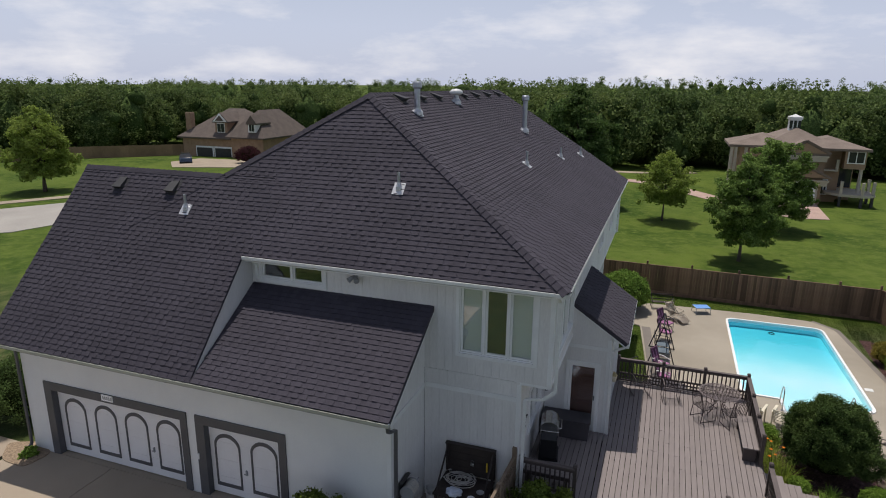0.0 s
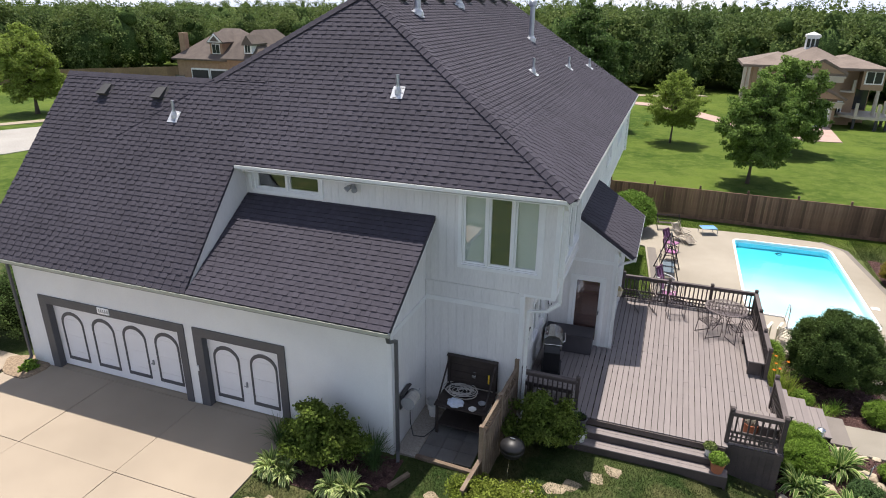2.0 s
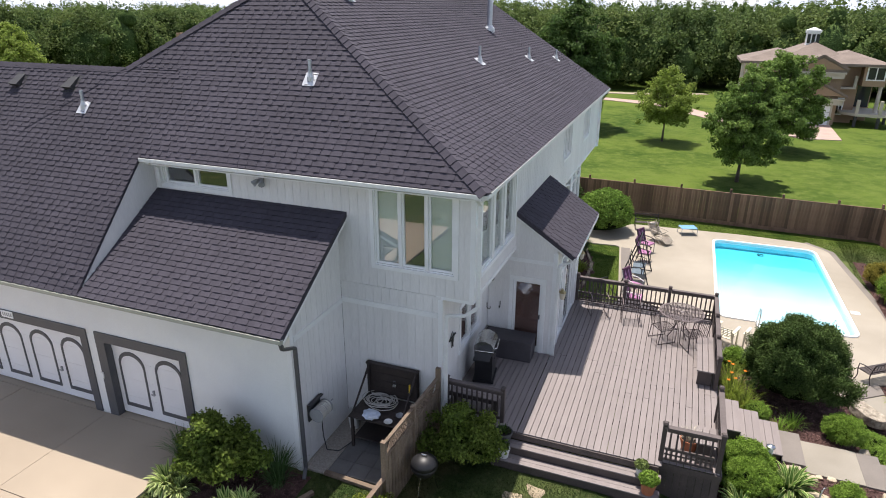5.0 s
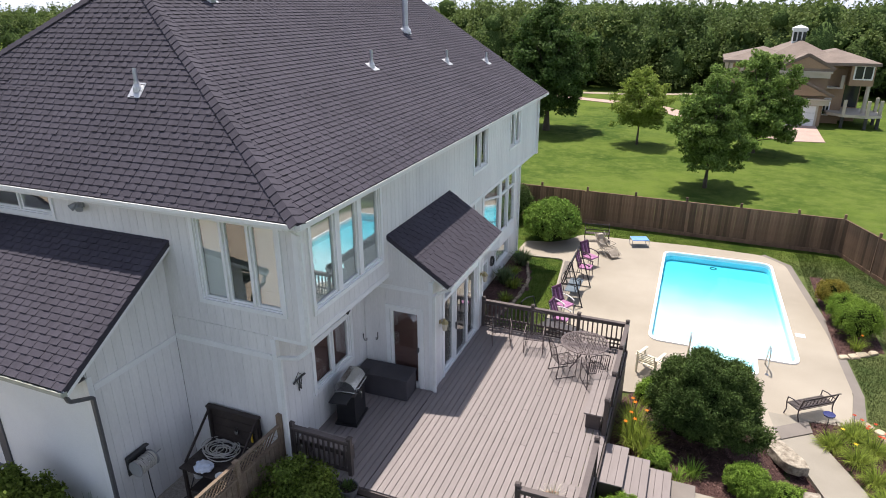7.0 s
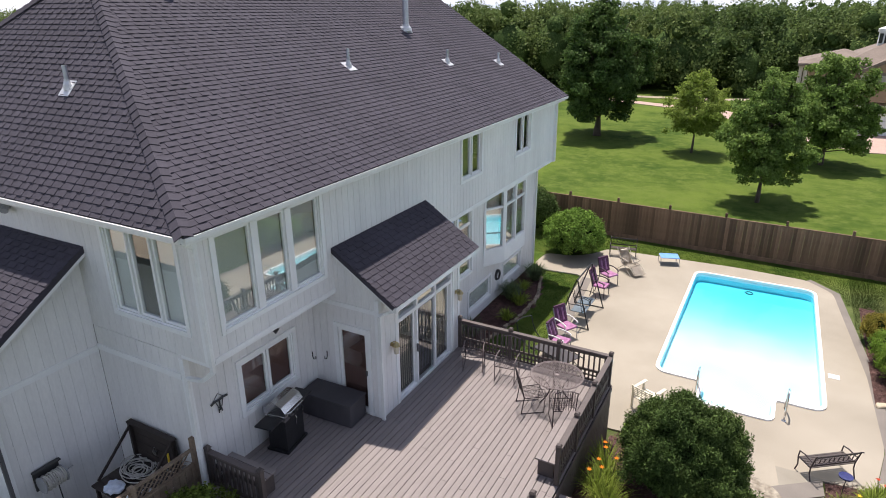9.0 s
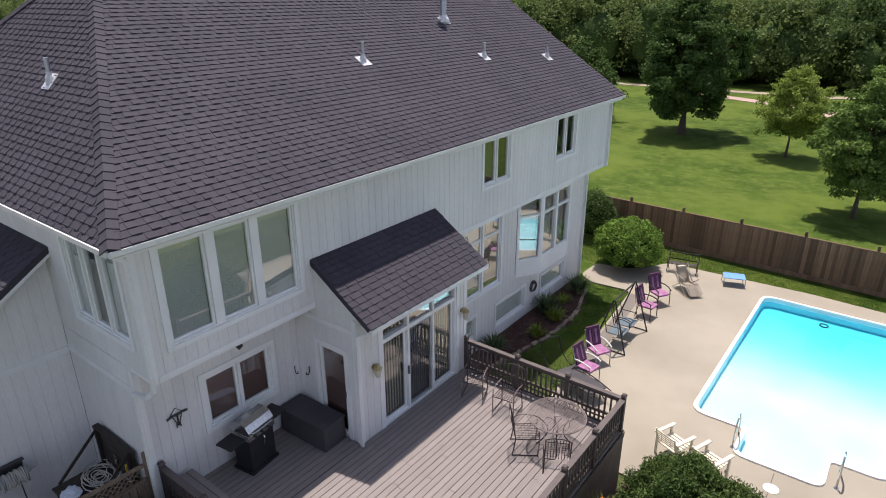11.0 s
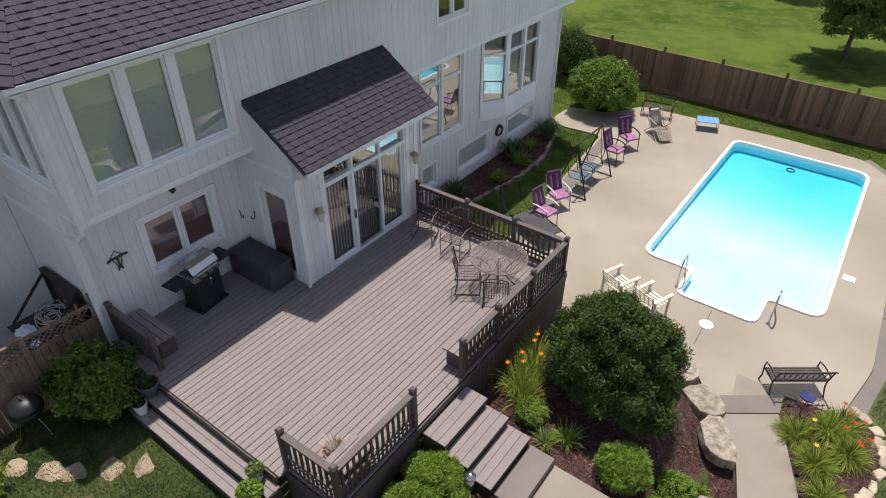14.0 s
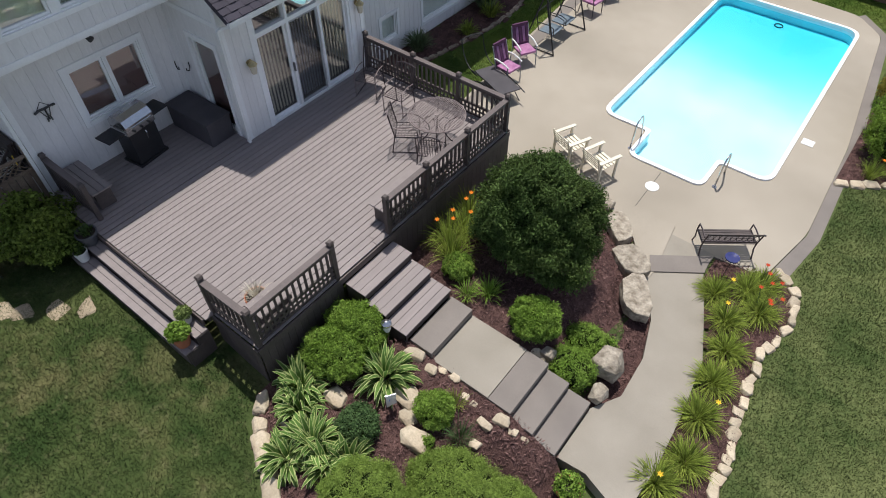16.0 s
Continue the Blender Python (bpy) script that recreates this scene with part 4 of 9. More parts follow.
def pipe_vent(x, y, h, r, slope, label="galvanised vent pipe with flashing on the shingle roof", cap=False):
    z = roof_z(x, y)
    t = thing("vent_pipe", label, "vent", pose(x, y, z), "roof vents")
    n = N_S if slope == "s" else N_E
    q = n.to_track_quat("Z", "Y").to_matrix().to_4x4()
    bm = B()
    box(bm, -0.16, 0.16, -0.2, 0.16, 0.0, 0.012)
    bmesh.ops.transform(bm, matrix=q, verts=bm.verts[:])
    part("flashing", bm, M_LEAD, t)
    bm = B()
    lathe(bm, [(r * 2.0, -0.05), (r * 1.9, 0.05), (r * 1.25, 0.12), (r * 1.2, 0.16)], 14)
    part("collar", bm, M_LEAD, t)
    bm = B()
    lathe(bm, [(r, -0.02), (r, h)], 14)
    part("pipe", bm, M_GALV, t)
    if cap:
        bm = B()
        lathe(bm, [(r * 1.35, h - 0.02), (r * 1.6, h + 0.02), (r * 1.6, h + 0.16), (r * 1.2, h + 0.2)], 14)
        part("cap", bm, M_GALV, t)
    return t


pipe_vent(-6.57, 17.4, 0.42, 0.045, "s")
pipe_vent(-12.85, 16.6, 0.42, 0.045, "s")
pipe_vent(-4.62, 23.83, 0.45, 0.045, "e")
pipe_vent(-4.26, 28.69, 0.4, 0.045, "e")
pipe_vent(-5.84, 28.73, 1.25, 0.1, "e", "tall galvanised flue on the shingle roof", True)
pipe_vent(-7.45, 20.83, 0.75, 0.09, "e", "galvanised flue near the roof ridge", True)
pipe_vent(-3.9, 32.0, 0.35, 0.045, "e")
t = pipe_vent(-7.77, 25.47, 0.3, 0.1, "e", "mushroom-capped white roof vent")
bm = B()
lathe(bm, [(0.16, 0.28), (0.24, 0.32), (0.25, 0.4), (0.16, 0.47), (0.03, 0.5)], 16)
part("cap", bm, M_GUTTER, t, smooth=True)


def box_vent(x, y, slope):
    z = roof_z(x, y) if slope == "e" else GAR_EAVE_Z + S1 * (y - GAR_EAVE_Y)
    n = N_S if slope == "s" else N_E
    up = (Vector((0, 1, S1)) if slope == "s" else Vector((-1, 0, 0.627))).normalized()
    sx = up.cross(n).normalized()
    m = Matrix((sx, up, n)).transposed().to_4x4()
    m.translation = Vector((x, y, z))
    t = thing("roof_vent", "dark square slant-back vent on the shingle roof", "vent", m, "box vents")
    bm = B()
    hexa(bm, [(-0.17, -0.16, 0.01), (0.17, -0.16, 0.01), (0.13, 0.24, 0.01), (-0.13, 0.24, 0.01)], [(-0.17, -0.19, 0.15), (0.17, -0.19, 0.15), (0.13, 0.22, 0.04), (-0.13, 0.22, 0.04)])
    part("hood", bm, M_SOOT, t)
    bm = B()
    box(bm, -0.24, 0.24, -0.24, 0.28, 0.0, 0.012)
    part("flange", bm, M_SOOT, t)


for x, y in ((-15.63, 17.05), (-13.66, 17.05)):
    box_vent(x, y, "s")
for y in (21.0, 22.6, 24.2, 27.2, 28.9, 30.7, 32.5):
    box_vent(-8.1, y, "e")

# wall lights and ornaments
M_BRASS = mat("weathered_brass", (0.45, 0.36, 0.18), (0.36, 0.3, 0.16), rough=0.4, metal=0.8, scale=8, fine=40, grain=0.15, bump=0.05)
for y in (20.04, 23.12):
    t = thing("wall_lantern", "brass carriage lantern beside the sliding door", "lamp", pose(-1.05, y, 1.68), "door lanterns")
    bm = B()
    lathe(bm, [(0.05, -0.01), (0.05, 0.02)], 12)
    bmesh.ops.rotate(bm, verts=bm.verts[:], matrix=Matrix.Rotation(radians(90), 3, "Y"))
    part("back_plate", bm, M_BRASS, t)
    bm = B()
    tube(bm, [(0.01, 0, 0), (0.06, 0, 0.08), (0.12, 0, 0.1), (0.13, 0, 0.06)], 0.01, 6)
    part("arm", bm, M_BRASS, t)
    bm = B()
    lathe(bm, [(0.03, 0.08), (0.1, 0.0), (0.1, -0.01)], 6, (0.13, 0, 0))
    part("roof", bm, M_BRASS, t)
    bm = B()
    lathe(bm, [(0.085, -0.01), (0.055, -0.2), (0.02, -0.22)], 6, (0.13, 0, 0))
    part("shade", bm, M_CURTAIN, t)
t = thing("flood_light", "twin-headed floodlight on the siding", "lamp", pose(-7.24, 16.14, 5.08))
bm = B()
box(bm, -0.06, 0.06, -0.03, 0.0, -0.06, 0.06)
part("base", bm, M_GASKET, t)
for sx in (-1, 1):
    bm = B()
    tube(bm, [(0, -0.03, 0), (0.06 * sx, -0.1, 0.0), (0.12 * sx, -0.18, -0.06)], 0.035, 9, r2=0.075)
    part("head", bm, M_GASKET, t)
t = thing("security_light", "small dark lamp under the overhang", "lamp", pose(-2.3, 17.82, 2.86))
bm = B()
tube(bm, [(0, 0, 0), (0.02, 0, -0.06), (0.09, 0.02, -0.1)], 0.04, 9, r2=0.06)
part("head", bm, M_SOOT, t)
t = thing("wall_ornament", "black wrought metal bird ornament on the siding", "ornament", pose(-2.84, 16.75, 1.6))
bm = B()
tube(bm, [(0, -0.17, 0.03), (0.01, -0.02, 0.2), (0.01, 0.15, 0.03)], 0.008, 5)
tube(bm, [(0.01, -0.2, 0.03), (0.01, -0.1, 0.06), (0.01, 0, 0.05), (0.01, 0.1, 0.06), (0.01, 0.2, 0.05)], 0.022, 6)
tube(bm, [(0.01, -0.09, 0.04), (0.01, -0.03, -0.12), (0.01, 0.04, -0.12), (0.01, 0.09, 0.04)], 0.01, 5)
tube(bm, [(0.01, 0.0, 0.03), (0.01, 0.0, -0.18)], 0.016, 5)
tube(bm, [(0.01, -0.03, -0.14), (0.01, -0.04, -0.22)], 0.014, 5)
tube(bm, [(0.01, 0.03, -0.14), (0.01, 0.04, -0.22)], 0.014, 5)
part("figure", bm, M_SOOT, t)
for m in (pose(-2.84, 19.45, 1.2), pose(-2.5, 19.58, 1.25, 0, 0, -90)):
    t = thing("wall_hook", "black curled iron hook on the white siding", "hook", m, "wall hooks")
    bm = B()
    tube(bm, [(0.01, 0, 0.1), (0.01, 0, -0.02), (0.04, 0.0, -0.08), (0.1, 0.0, -0.06), (0.1, 0.0, 0.0)], 0.012, 6)
    part("hook", bm, M_SOOT, t)

ring = thing("hose_hanger", "black hose coil hanging on the wall under the bay", "hose", pose(LOW_E, 29.95, -0.8))
for k in range(3):
    bm = B()
    tube(bm, [(0.03 + 0.03 * k, (0.2 - 0.015 * k) * math.cos(a), (0.2 - 0.015 * k) * math.sin(a)) for a in np.linspace(0, 2 * math.pi, 20)[:-1]], 0.016, 6, closed=True)
    part("hose_turn", bm, M_SOOT, ring)
bm = B()
box(bm, 0.001, 0.12, -0.05, 0.05, 0.12, 0.2)
part("bracket", bm, M_SOOT, ring)

# ---------------------------------------------------------------- driveway
driveway = thing("driveway", "pale tan concrete driveway slabs in front of the garage", "driveway", kind="structure")
dx = [-38.0, -32.0, -26.0, -20.0, -17.3, -14.0, -11.0, -8.05]
dy = [2.0, 5.2, 8.2, 11.2, GAR_Y - 0.02]
for a, b in zip(dx, dx[1:]):
    for c, d in zip(dy, dy[1:]):
        if b < -17 and d > 12:
            continue
        bm = B()
        box(bm, a + 0.006, b - 0.006, c + 0.006, d - 0.006, -1.2, DRIVE_Z + 0.003 * math.sin(a * 7 + c * 3), bevel=0.008)
        part("slab", bm, M_DRIVE, driveway)
walkway = thing("walkway", "narrow concrete walk beside the garage", "path", kind="structure")
for a, b in ((-20.3, -18.9), (-18.9, -17.5)):
    bm = B()
    box(bm, a, b - 0.012, 12.6, 14.1, -1.2, DRIVE_Z - 0.02, bevel=0.008)
    part("slab", bm, M_DRIVE, walkway)

# ---------------------------------------------------------------- pool
pool_line = rounded([(3.5, 36.2), (3.5, 27.45), (4.85, 27.45), (4.85, 26.28), (6.86, 26.28), (6.86, 27.4), (8.12, 27.4), (7.95, 36.2)],
                    [0.45, 0.45, 0.12, 0.3, 0.3, 0.12, 0.45, 0.5])
pool_in = rounded([(3.6, 36.1), (3.6, 27.55), (4.95, 27.55), (4.95, 26.38), (6.76, 26.38), (6.76, 27.5), (8.02, 27.5), (7.85, 36.1)],
                  [0.4, 0.4, 0.12, 0.25, 0.25, 0.12, 0.4, 0.45])
conc = rounded([(-0.6, 33.6), (0.35, 24.2), (3.3, 24.0), (4.6, 24.6), (5.4, 24.3), (7.2, 24.3), (9.0, 24.5), (9.33, 26.3), (9.2, 30.0), (8.5, 36.3), (7.6, 37.25), (4.9, 37.4), (-0.4, 37.1), (-0.9, 36.1), (-1.6, 35.5), (-2.75, 35.3), (-2.8, 33.9), (-2.2, 33.45)], 0.3, 4)
bm = B()
slab(bm, conc, POOL_Z - 0.35, POOL_Z, [pool_line])
pave = tagged(mesh_ob("pool_pavement", bm, M_CONCRETE), "tan concrete paving round the pool", "paving", kind="structure")
pool = thing("swimming_pool", "in-ground pool with clear turquoise water and white coping", "pool")
bm = B()
slab(bm, pool_line, POOL_Z - 0.06, POOL_Z + 0.045, [pool_in])
part("coping", bm, M_WHITE, pool, "white pool coping")


def edge_dist(px, py, loop):
    """Distance of points to a closed outline, and whether they lie inside it."""
    d = np.full(px.shape, 1e9)
    ins = np.zeros(px.shape, bool)
    for (ax, ay), (bx, by) in zip(loop, loop[1:] + loop[:1]):
        ex, ey = bx - ax, by - ay
        t = np.clip(((px - ax) * ex + (py - ay) * ey) / (ex * ex + ey * ey + 1e-12), 0, 1)
        d = np.minimum(d, np.hypot(px - ax - t * ex, py - ay - t * ey))
        if ay != by:
            ins ^= ((ay > py) != (by > py)) & (px < (bx - ax) * (py - ay) / (by - ay) + ax)
    return d, ins


def pool_depth(x, y):
    """Depth of the pool's floor, kept near 0.3 m so its walls look low to the camera: a flat south end, then a 5 cm
    slope down to the north.
    """
    t = np.clip((y - 29.6) / 5.6, 0, 1)
    return 0.31 + 0.05 * t * t * (3 - 2 * t)


n_in = len(pool_in)
M_LINERWALL = mat("pool_wall_liner", (0.6, 0.86, 0.91), (0.55, 0.83, 0.89), rough=0.4, scale=0.8, fine=12, grain=0.03, bump=0.0)
bm = B()
top = [bm.verts.new((x, y, POOL_Z - 0.05)) for x, y in pool_in]
low = [bm.verts.new((x, y, POOL_Z - pool_depth(x, y) - 0.02)) for x, y in pool_in]
for i in range(n_in):
    bm.faces.new((top[i], low[i], low[(i + 1) % n_in], top[(i + 1) % n_in]))
part("basin_wall", bm, M_LINERWALL, pool, "turquoise pool wall liner")


def pool_grid(height):
    """A fine sheet under the whole pool at the given height over its floor plan."""
    fx, fy = np.linspace(3.5, 8.2, 40), np.linspace(26.2, 36.3, 84)
    g = B()
    rows_ = [[g.verts.new((x, y, height(x, y))) for x in fx] for y in fy]
    for j in range(len(fy) - 1):
        for i in range(len(fx) - 1):
            g.faces.new((rows_[j][i], rows_[j][i + 1], rows_[j + 1][i + 1], rows_[j + 1][i]))
    return g


part("basin_floor", pool_grid(lambda x, y: POOL_Z - pool_depth(x, y)), M_LINER, pool, "pale blue pool floor liner", smooth=True)


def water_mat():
    """Clear water: the red lost in deep water is painted as a tint by place; a rippled mirror on top."""
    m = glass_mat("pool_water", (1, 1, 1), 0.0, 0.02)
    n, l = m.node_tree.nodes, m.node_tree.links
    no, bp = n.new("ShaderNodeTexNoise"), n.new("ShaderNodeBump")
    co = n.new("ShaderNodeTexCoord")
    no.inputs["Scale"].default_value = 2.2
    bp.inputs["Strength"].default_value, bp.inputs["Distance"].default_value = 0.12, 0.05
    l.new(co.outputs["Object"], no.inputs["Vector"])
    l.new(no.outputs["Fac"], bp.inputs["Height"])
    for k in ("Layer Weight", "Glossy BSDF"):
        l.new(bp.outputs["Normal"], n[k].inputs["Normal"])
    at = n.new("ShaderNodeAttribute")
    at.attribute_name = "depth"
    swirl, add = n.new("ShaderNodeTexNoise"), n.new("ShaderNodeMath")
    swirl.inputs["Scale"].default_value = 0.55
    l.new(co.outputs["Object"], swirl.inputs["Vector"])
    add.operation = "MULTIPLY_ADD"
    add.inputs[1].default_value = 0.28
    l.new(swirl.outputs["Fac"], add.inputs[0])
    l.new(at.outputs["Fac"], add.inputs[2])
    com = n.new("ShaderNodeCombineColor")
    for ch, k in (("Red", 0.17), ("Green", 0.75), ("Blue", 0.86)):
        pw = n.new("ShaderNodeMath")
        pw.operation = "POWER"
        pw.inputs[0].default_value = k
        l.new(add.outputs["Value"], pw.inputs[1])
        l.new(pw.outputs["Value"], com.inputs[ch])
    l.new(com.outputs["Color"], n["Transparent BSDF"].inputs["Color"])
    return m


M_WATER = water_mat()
bm = B()
vsl = [bm.verts.new((x, y, POOL_Z - 0.13)) for x, y in pool_in]
ed = [bm.edges.new((vsl[k], vsl[(k + 1) % len(vsl)])) for k in range(len(vsl))]
bmesh.ops.triangle_fill(bm, use_beauty=True, edges=ed)
for y in np.arange(27.0, 36.0, 0.3):
    bmesh.ops.bisect_plane(bm, geom=bm.verts[:] + bm.edges[:] + bm.faces[:], plane_co=(0, y, 0), plane_no=(0, 1, 0))
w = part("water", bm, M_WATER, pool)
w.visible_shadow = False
# painted tint strength, stretched from the 5 cm dip so the north end looks deep
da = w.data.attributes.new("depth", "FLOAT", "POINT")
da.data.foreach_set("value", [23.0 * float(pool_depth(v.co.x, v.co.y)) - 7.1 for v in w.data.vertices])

# ---------------------------------------------------------------- deck
deck = thing("deck", "raised wooden deck of grey-brown boards with dark railings", "deck")
BW = 0.1395
n_boards = round((DECK_X - LOW_E) / BW)
step_b = (DECK_X - LOW_E) / n_boards
rngd = random.Random(4)
for i in range(n_boards):
    x0, x1 = LOW_E + i * step_b + 0.0065, LOW_E + (i + 1) * step_b - 0.0065
    y1 = 19.58 if x1 < -1.03 else DECK_Y1
    ya = DECK_Y0 if x0 < 1.95 else 16.215
    if x0 < -1.03 < x1:
        y1 = DECK_Y1
        x0 = max(x0, -1.035)
    ends = [ya, y1]
    if y1 - DECK_Y0 > 4.5:
        ends = [ya, DECK_Y0 + rngd.choice([2.4, 3.05, 3.66, 4.27, 4.88]) + rngd.uniform(-0.05, 0.05), y1]
    for a, b in zip(ends, ends[1:]):
        pb = B()
        box(pb, x0, x1, a + 0.004, b - 0.004, -0.028, rngd.uniform(-0.001, 0.001))
        part("board", pb, M_DECK, deck)
for y in np.arange(DECK_Y0 + 0.1, DECK_Y1, 0.61):
    bm = B()
    box(bm, LOW_E + 0.02 if y < 19.4 else -1.0, DECK_X - 0.05 if y > 16.3 else 1.94, y - 0.02, y + 0.02, -0.2, -0.03)
    part("joist", bm, M_DARKWOOD, deck)


# ---------------------------------------------------------------- foliage
def leaf_cloud(centers, normals, size, rng, fold=0.25, aspect=0.6, along=0.0):
    """Folded leaf quads at the given places, roughly facing the given ways; along: how far they point that way instead."""
    c, way = np.asarray(centers, float), np.asarray(normals, float)
    k = len(c)
    if along:
        nrm = rng.normal(0, 0.8, (k, 3)) + np.array([0, 0, 0.6])
    else:
        nrm = way + rng.normal(0, 0.8, (k, 3))
    nrm /= np.linalg.norm(nrm, axis=1, keepdims=True) + 1e-9
    t = rng.normal(0, 1, (k, 3)) + way * along
    t -= nrm * (t * nrm).sum(1, keepdims=True)
    t /= np.linalg.norm(t, axis=1, keepdims=True) + 1e-9
    s = np.cross(nrm, t)
    sz = (size * rng.uniform(0.6, 1.3, k))[:, None]
    v = np.empty((k, 4, 3))
    v[:, 0] = c - t * sz * 0.5
    v[:, 1] = c + s * sz * 0.5 * aspect + nrm * sz * fold * 0.5
    v[:, 2] = c + t * sz * 0.5
    v[:, 3] = c - s * sz * 0.5 * aspect + nrm * sz * fold * 0.5
    f = (np.arange(k)[:, None] * 4 + np.arange(4)[None]).astype(np.int32)
    return v.reshape(-1, 3), f


def tuft_points(rng, n, cen, out, rad, flat=0.65, lift=0.6):
    """Points scattered about tuft centres, with the ways that their leaves face."""
    cen, out, rad = np.asarray(cen, float), np.asarray(out, float), np.asarray(rad, float)
    pick = rng.choice(len(cen), n, p=rad ** 2 / (rad ** 2).sum())
    off = np.clip(rng.normal(0, 0.45, (n, 3)), -0.85, 0.85) * np.array([1, 1, flat])
    d = out[pick] * 0.7 + off * 0.5 + np.array([0, 0, lift])
    return cen[pick] + off * rad[pick][:, None], d / (np.linalg.norm(d, axis=1, keepdims=True) + 1e-9)


def crown_points(rng, n, lobes, inner=0.35, core=0.38):
    """Points in the outer shell of a set of lobes (centre, radii), with their outward directions."""
    cs = np.array([l[0] for l in lobes], float)
    rs = np.array([l[1] for l in lobes], float)
    w = rs.prod(1) ** (2 / 3)
    pick = rng.choice(len(lobes), n, p=w / w.sum())
    d = rng.normal(0, 1, (n, 3))
    d /= np.linalg.norm(d, axis=1, keepdims=True)
    r = 1 - inner * rng.random(n) ** 1.6
    p = cs[pick] + d * rs[pick] * r[:, None]
    keep = np.ones(n, bool)
    for c, r_ in zip(cs, rs):
        q = (p - c) / r_
        keep &= (q ** 2).sum(1) > core
    return p[keep], d[keep]


def tree(loc, height, spread, seed, leaves=5000, leaf=0.22, stem=0.28, material=None, label="", trunk_r=0.12, skew=0.9):
    rng = np.random.default_rng(seed)
    t = thing("tree", label or "leafy green shade tree on the lawn", "tree", pose(*loc))
    bm = B()
    h0 = height * stem
    tube(bm, [(0, 0, -0.2), (0.02, 0, h0 * 0.5), (0.03, 0.04, h0), (0.0, 0.05, height * 0.75)], trunk_r * 1.25, 9, r2=trunk_r * 0.3)
    cen, out, rad = [], [], []
    k = 330 if leaves > 9000 else (150 if leaves > 1000 else 26)
    while len(cen) < k:
        a, f = rng.uniform(0, 2 * math.pi), rng.random()
        prof = math.sin(math.pi * min(1, (0.2 + 0.8 * f)) ** skew) ** 0.75
        if rng.random() > prof ** 1.5:
            continue
        lump = 0.84 + 0.55 * noise.noise((math.cos(a) * 1.4 + seed, math.sin(a) * 1.4, f * 3.2)) + 0.2 * noise.noise((math.cos(a) * 3.5, math.sin(a) * 3.5 + seed, f * 8))
        q = rng.random() ** 0.38
        rr = spread * prof * lump * q
        e = Vector((math.cos(a) * rr, math.sin(a) * rr, height * (stem + 0.04 + (0.93 - stem) * f + 0.05 * noise.noise((math.cos(a) * 2, math.sin(a) * 2, seed))) - 0.1 * rr))
        cen.append(e)
        out.append(Vector((math.cos(a), math.sin(a), 0.9 * f - 0.2)) * q)
        rad.append(spread * rng.uniform(0.085, 0.19))
        if len(cen) % 7 == 0:
            z0 = height * (stem * 0.85 + 0.4 * f * (1 - stem))
            tube(bm, [(0.02, 0.03, z0), (e.x * 0.45, e.y * 0.45, z0 + (e.z - z0) * 0.55), e], trunk_r * 0.34, 5, r2=0.012)
    part("trunk", bm, M_BARK, t, smooth=True)
    p, d = tuft_points(rng, int(leaves * 1.5), cen, out, rad)
    v, f = leaf_cloud(p, d, leaf, rng)
    raw_mesh("crown", v, f, material or M_LEAF, t)
    return t


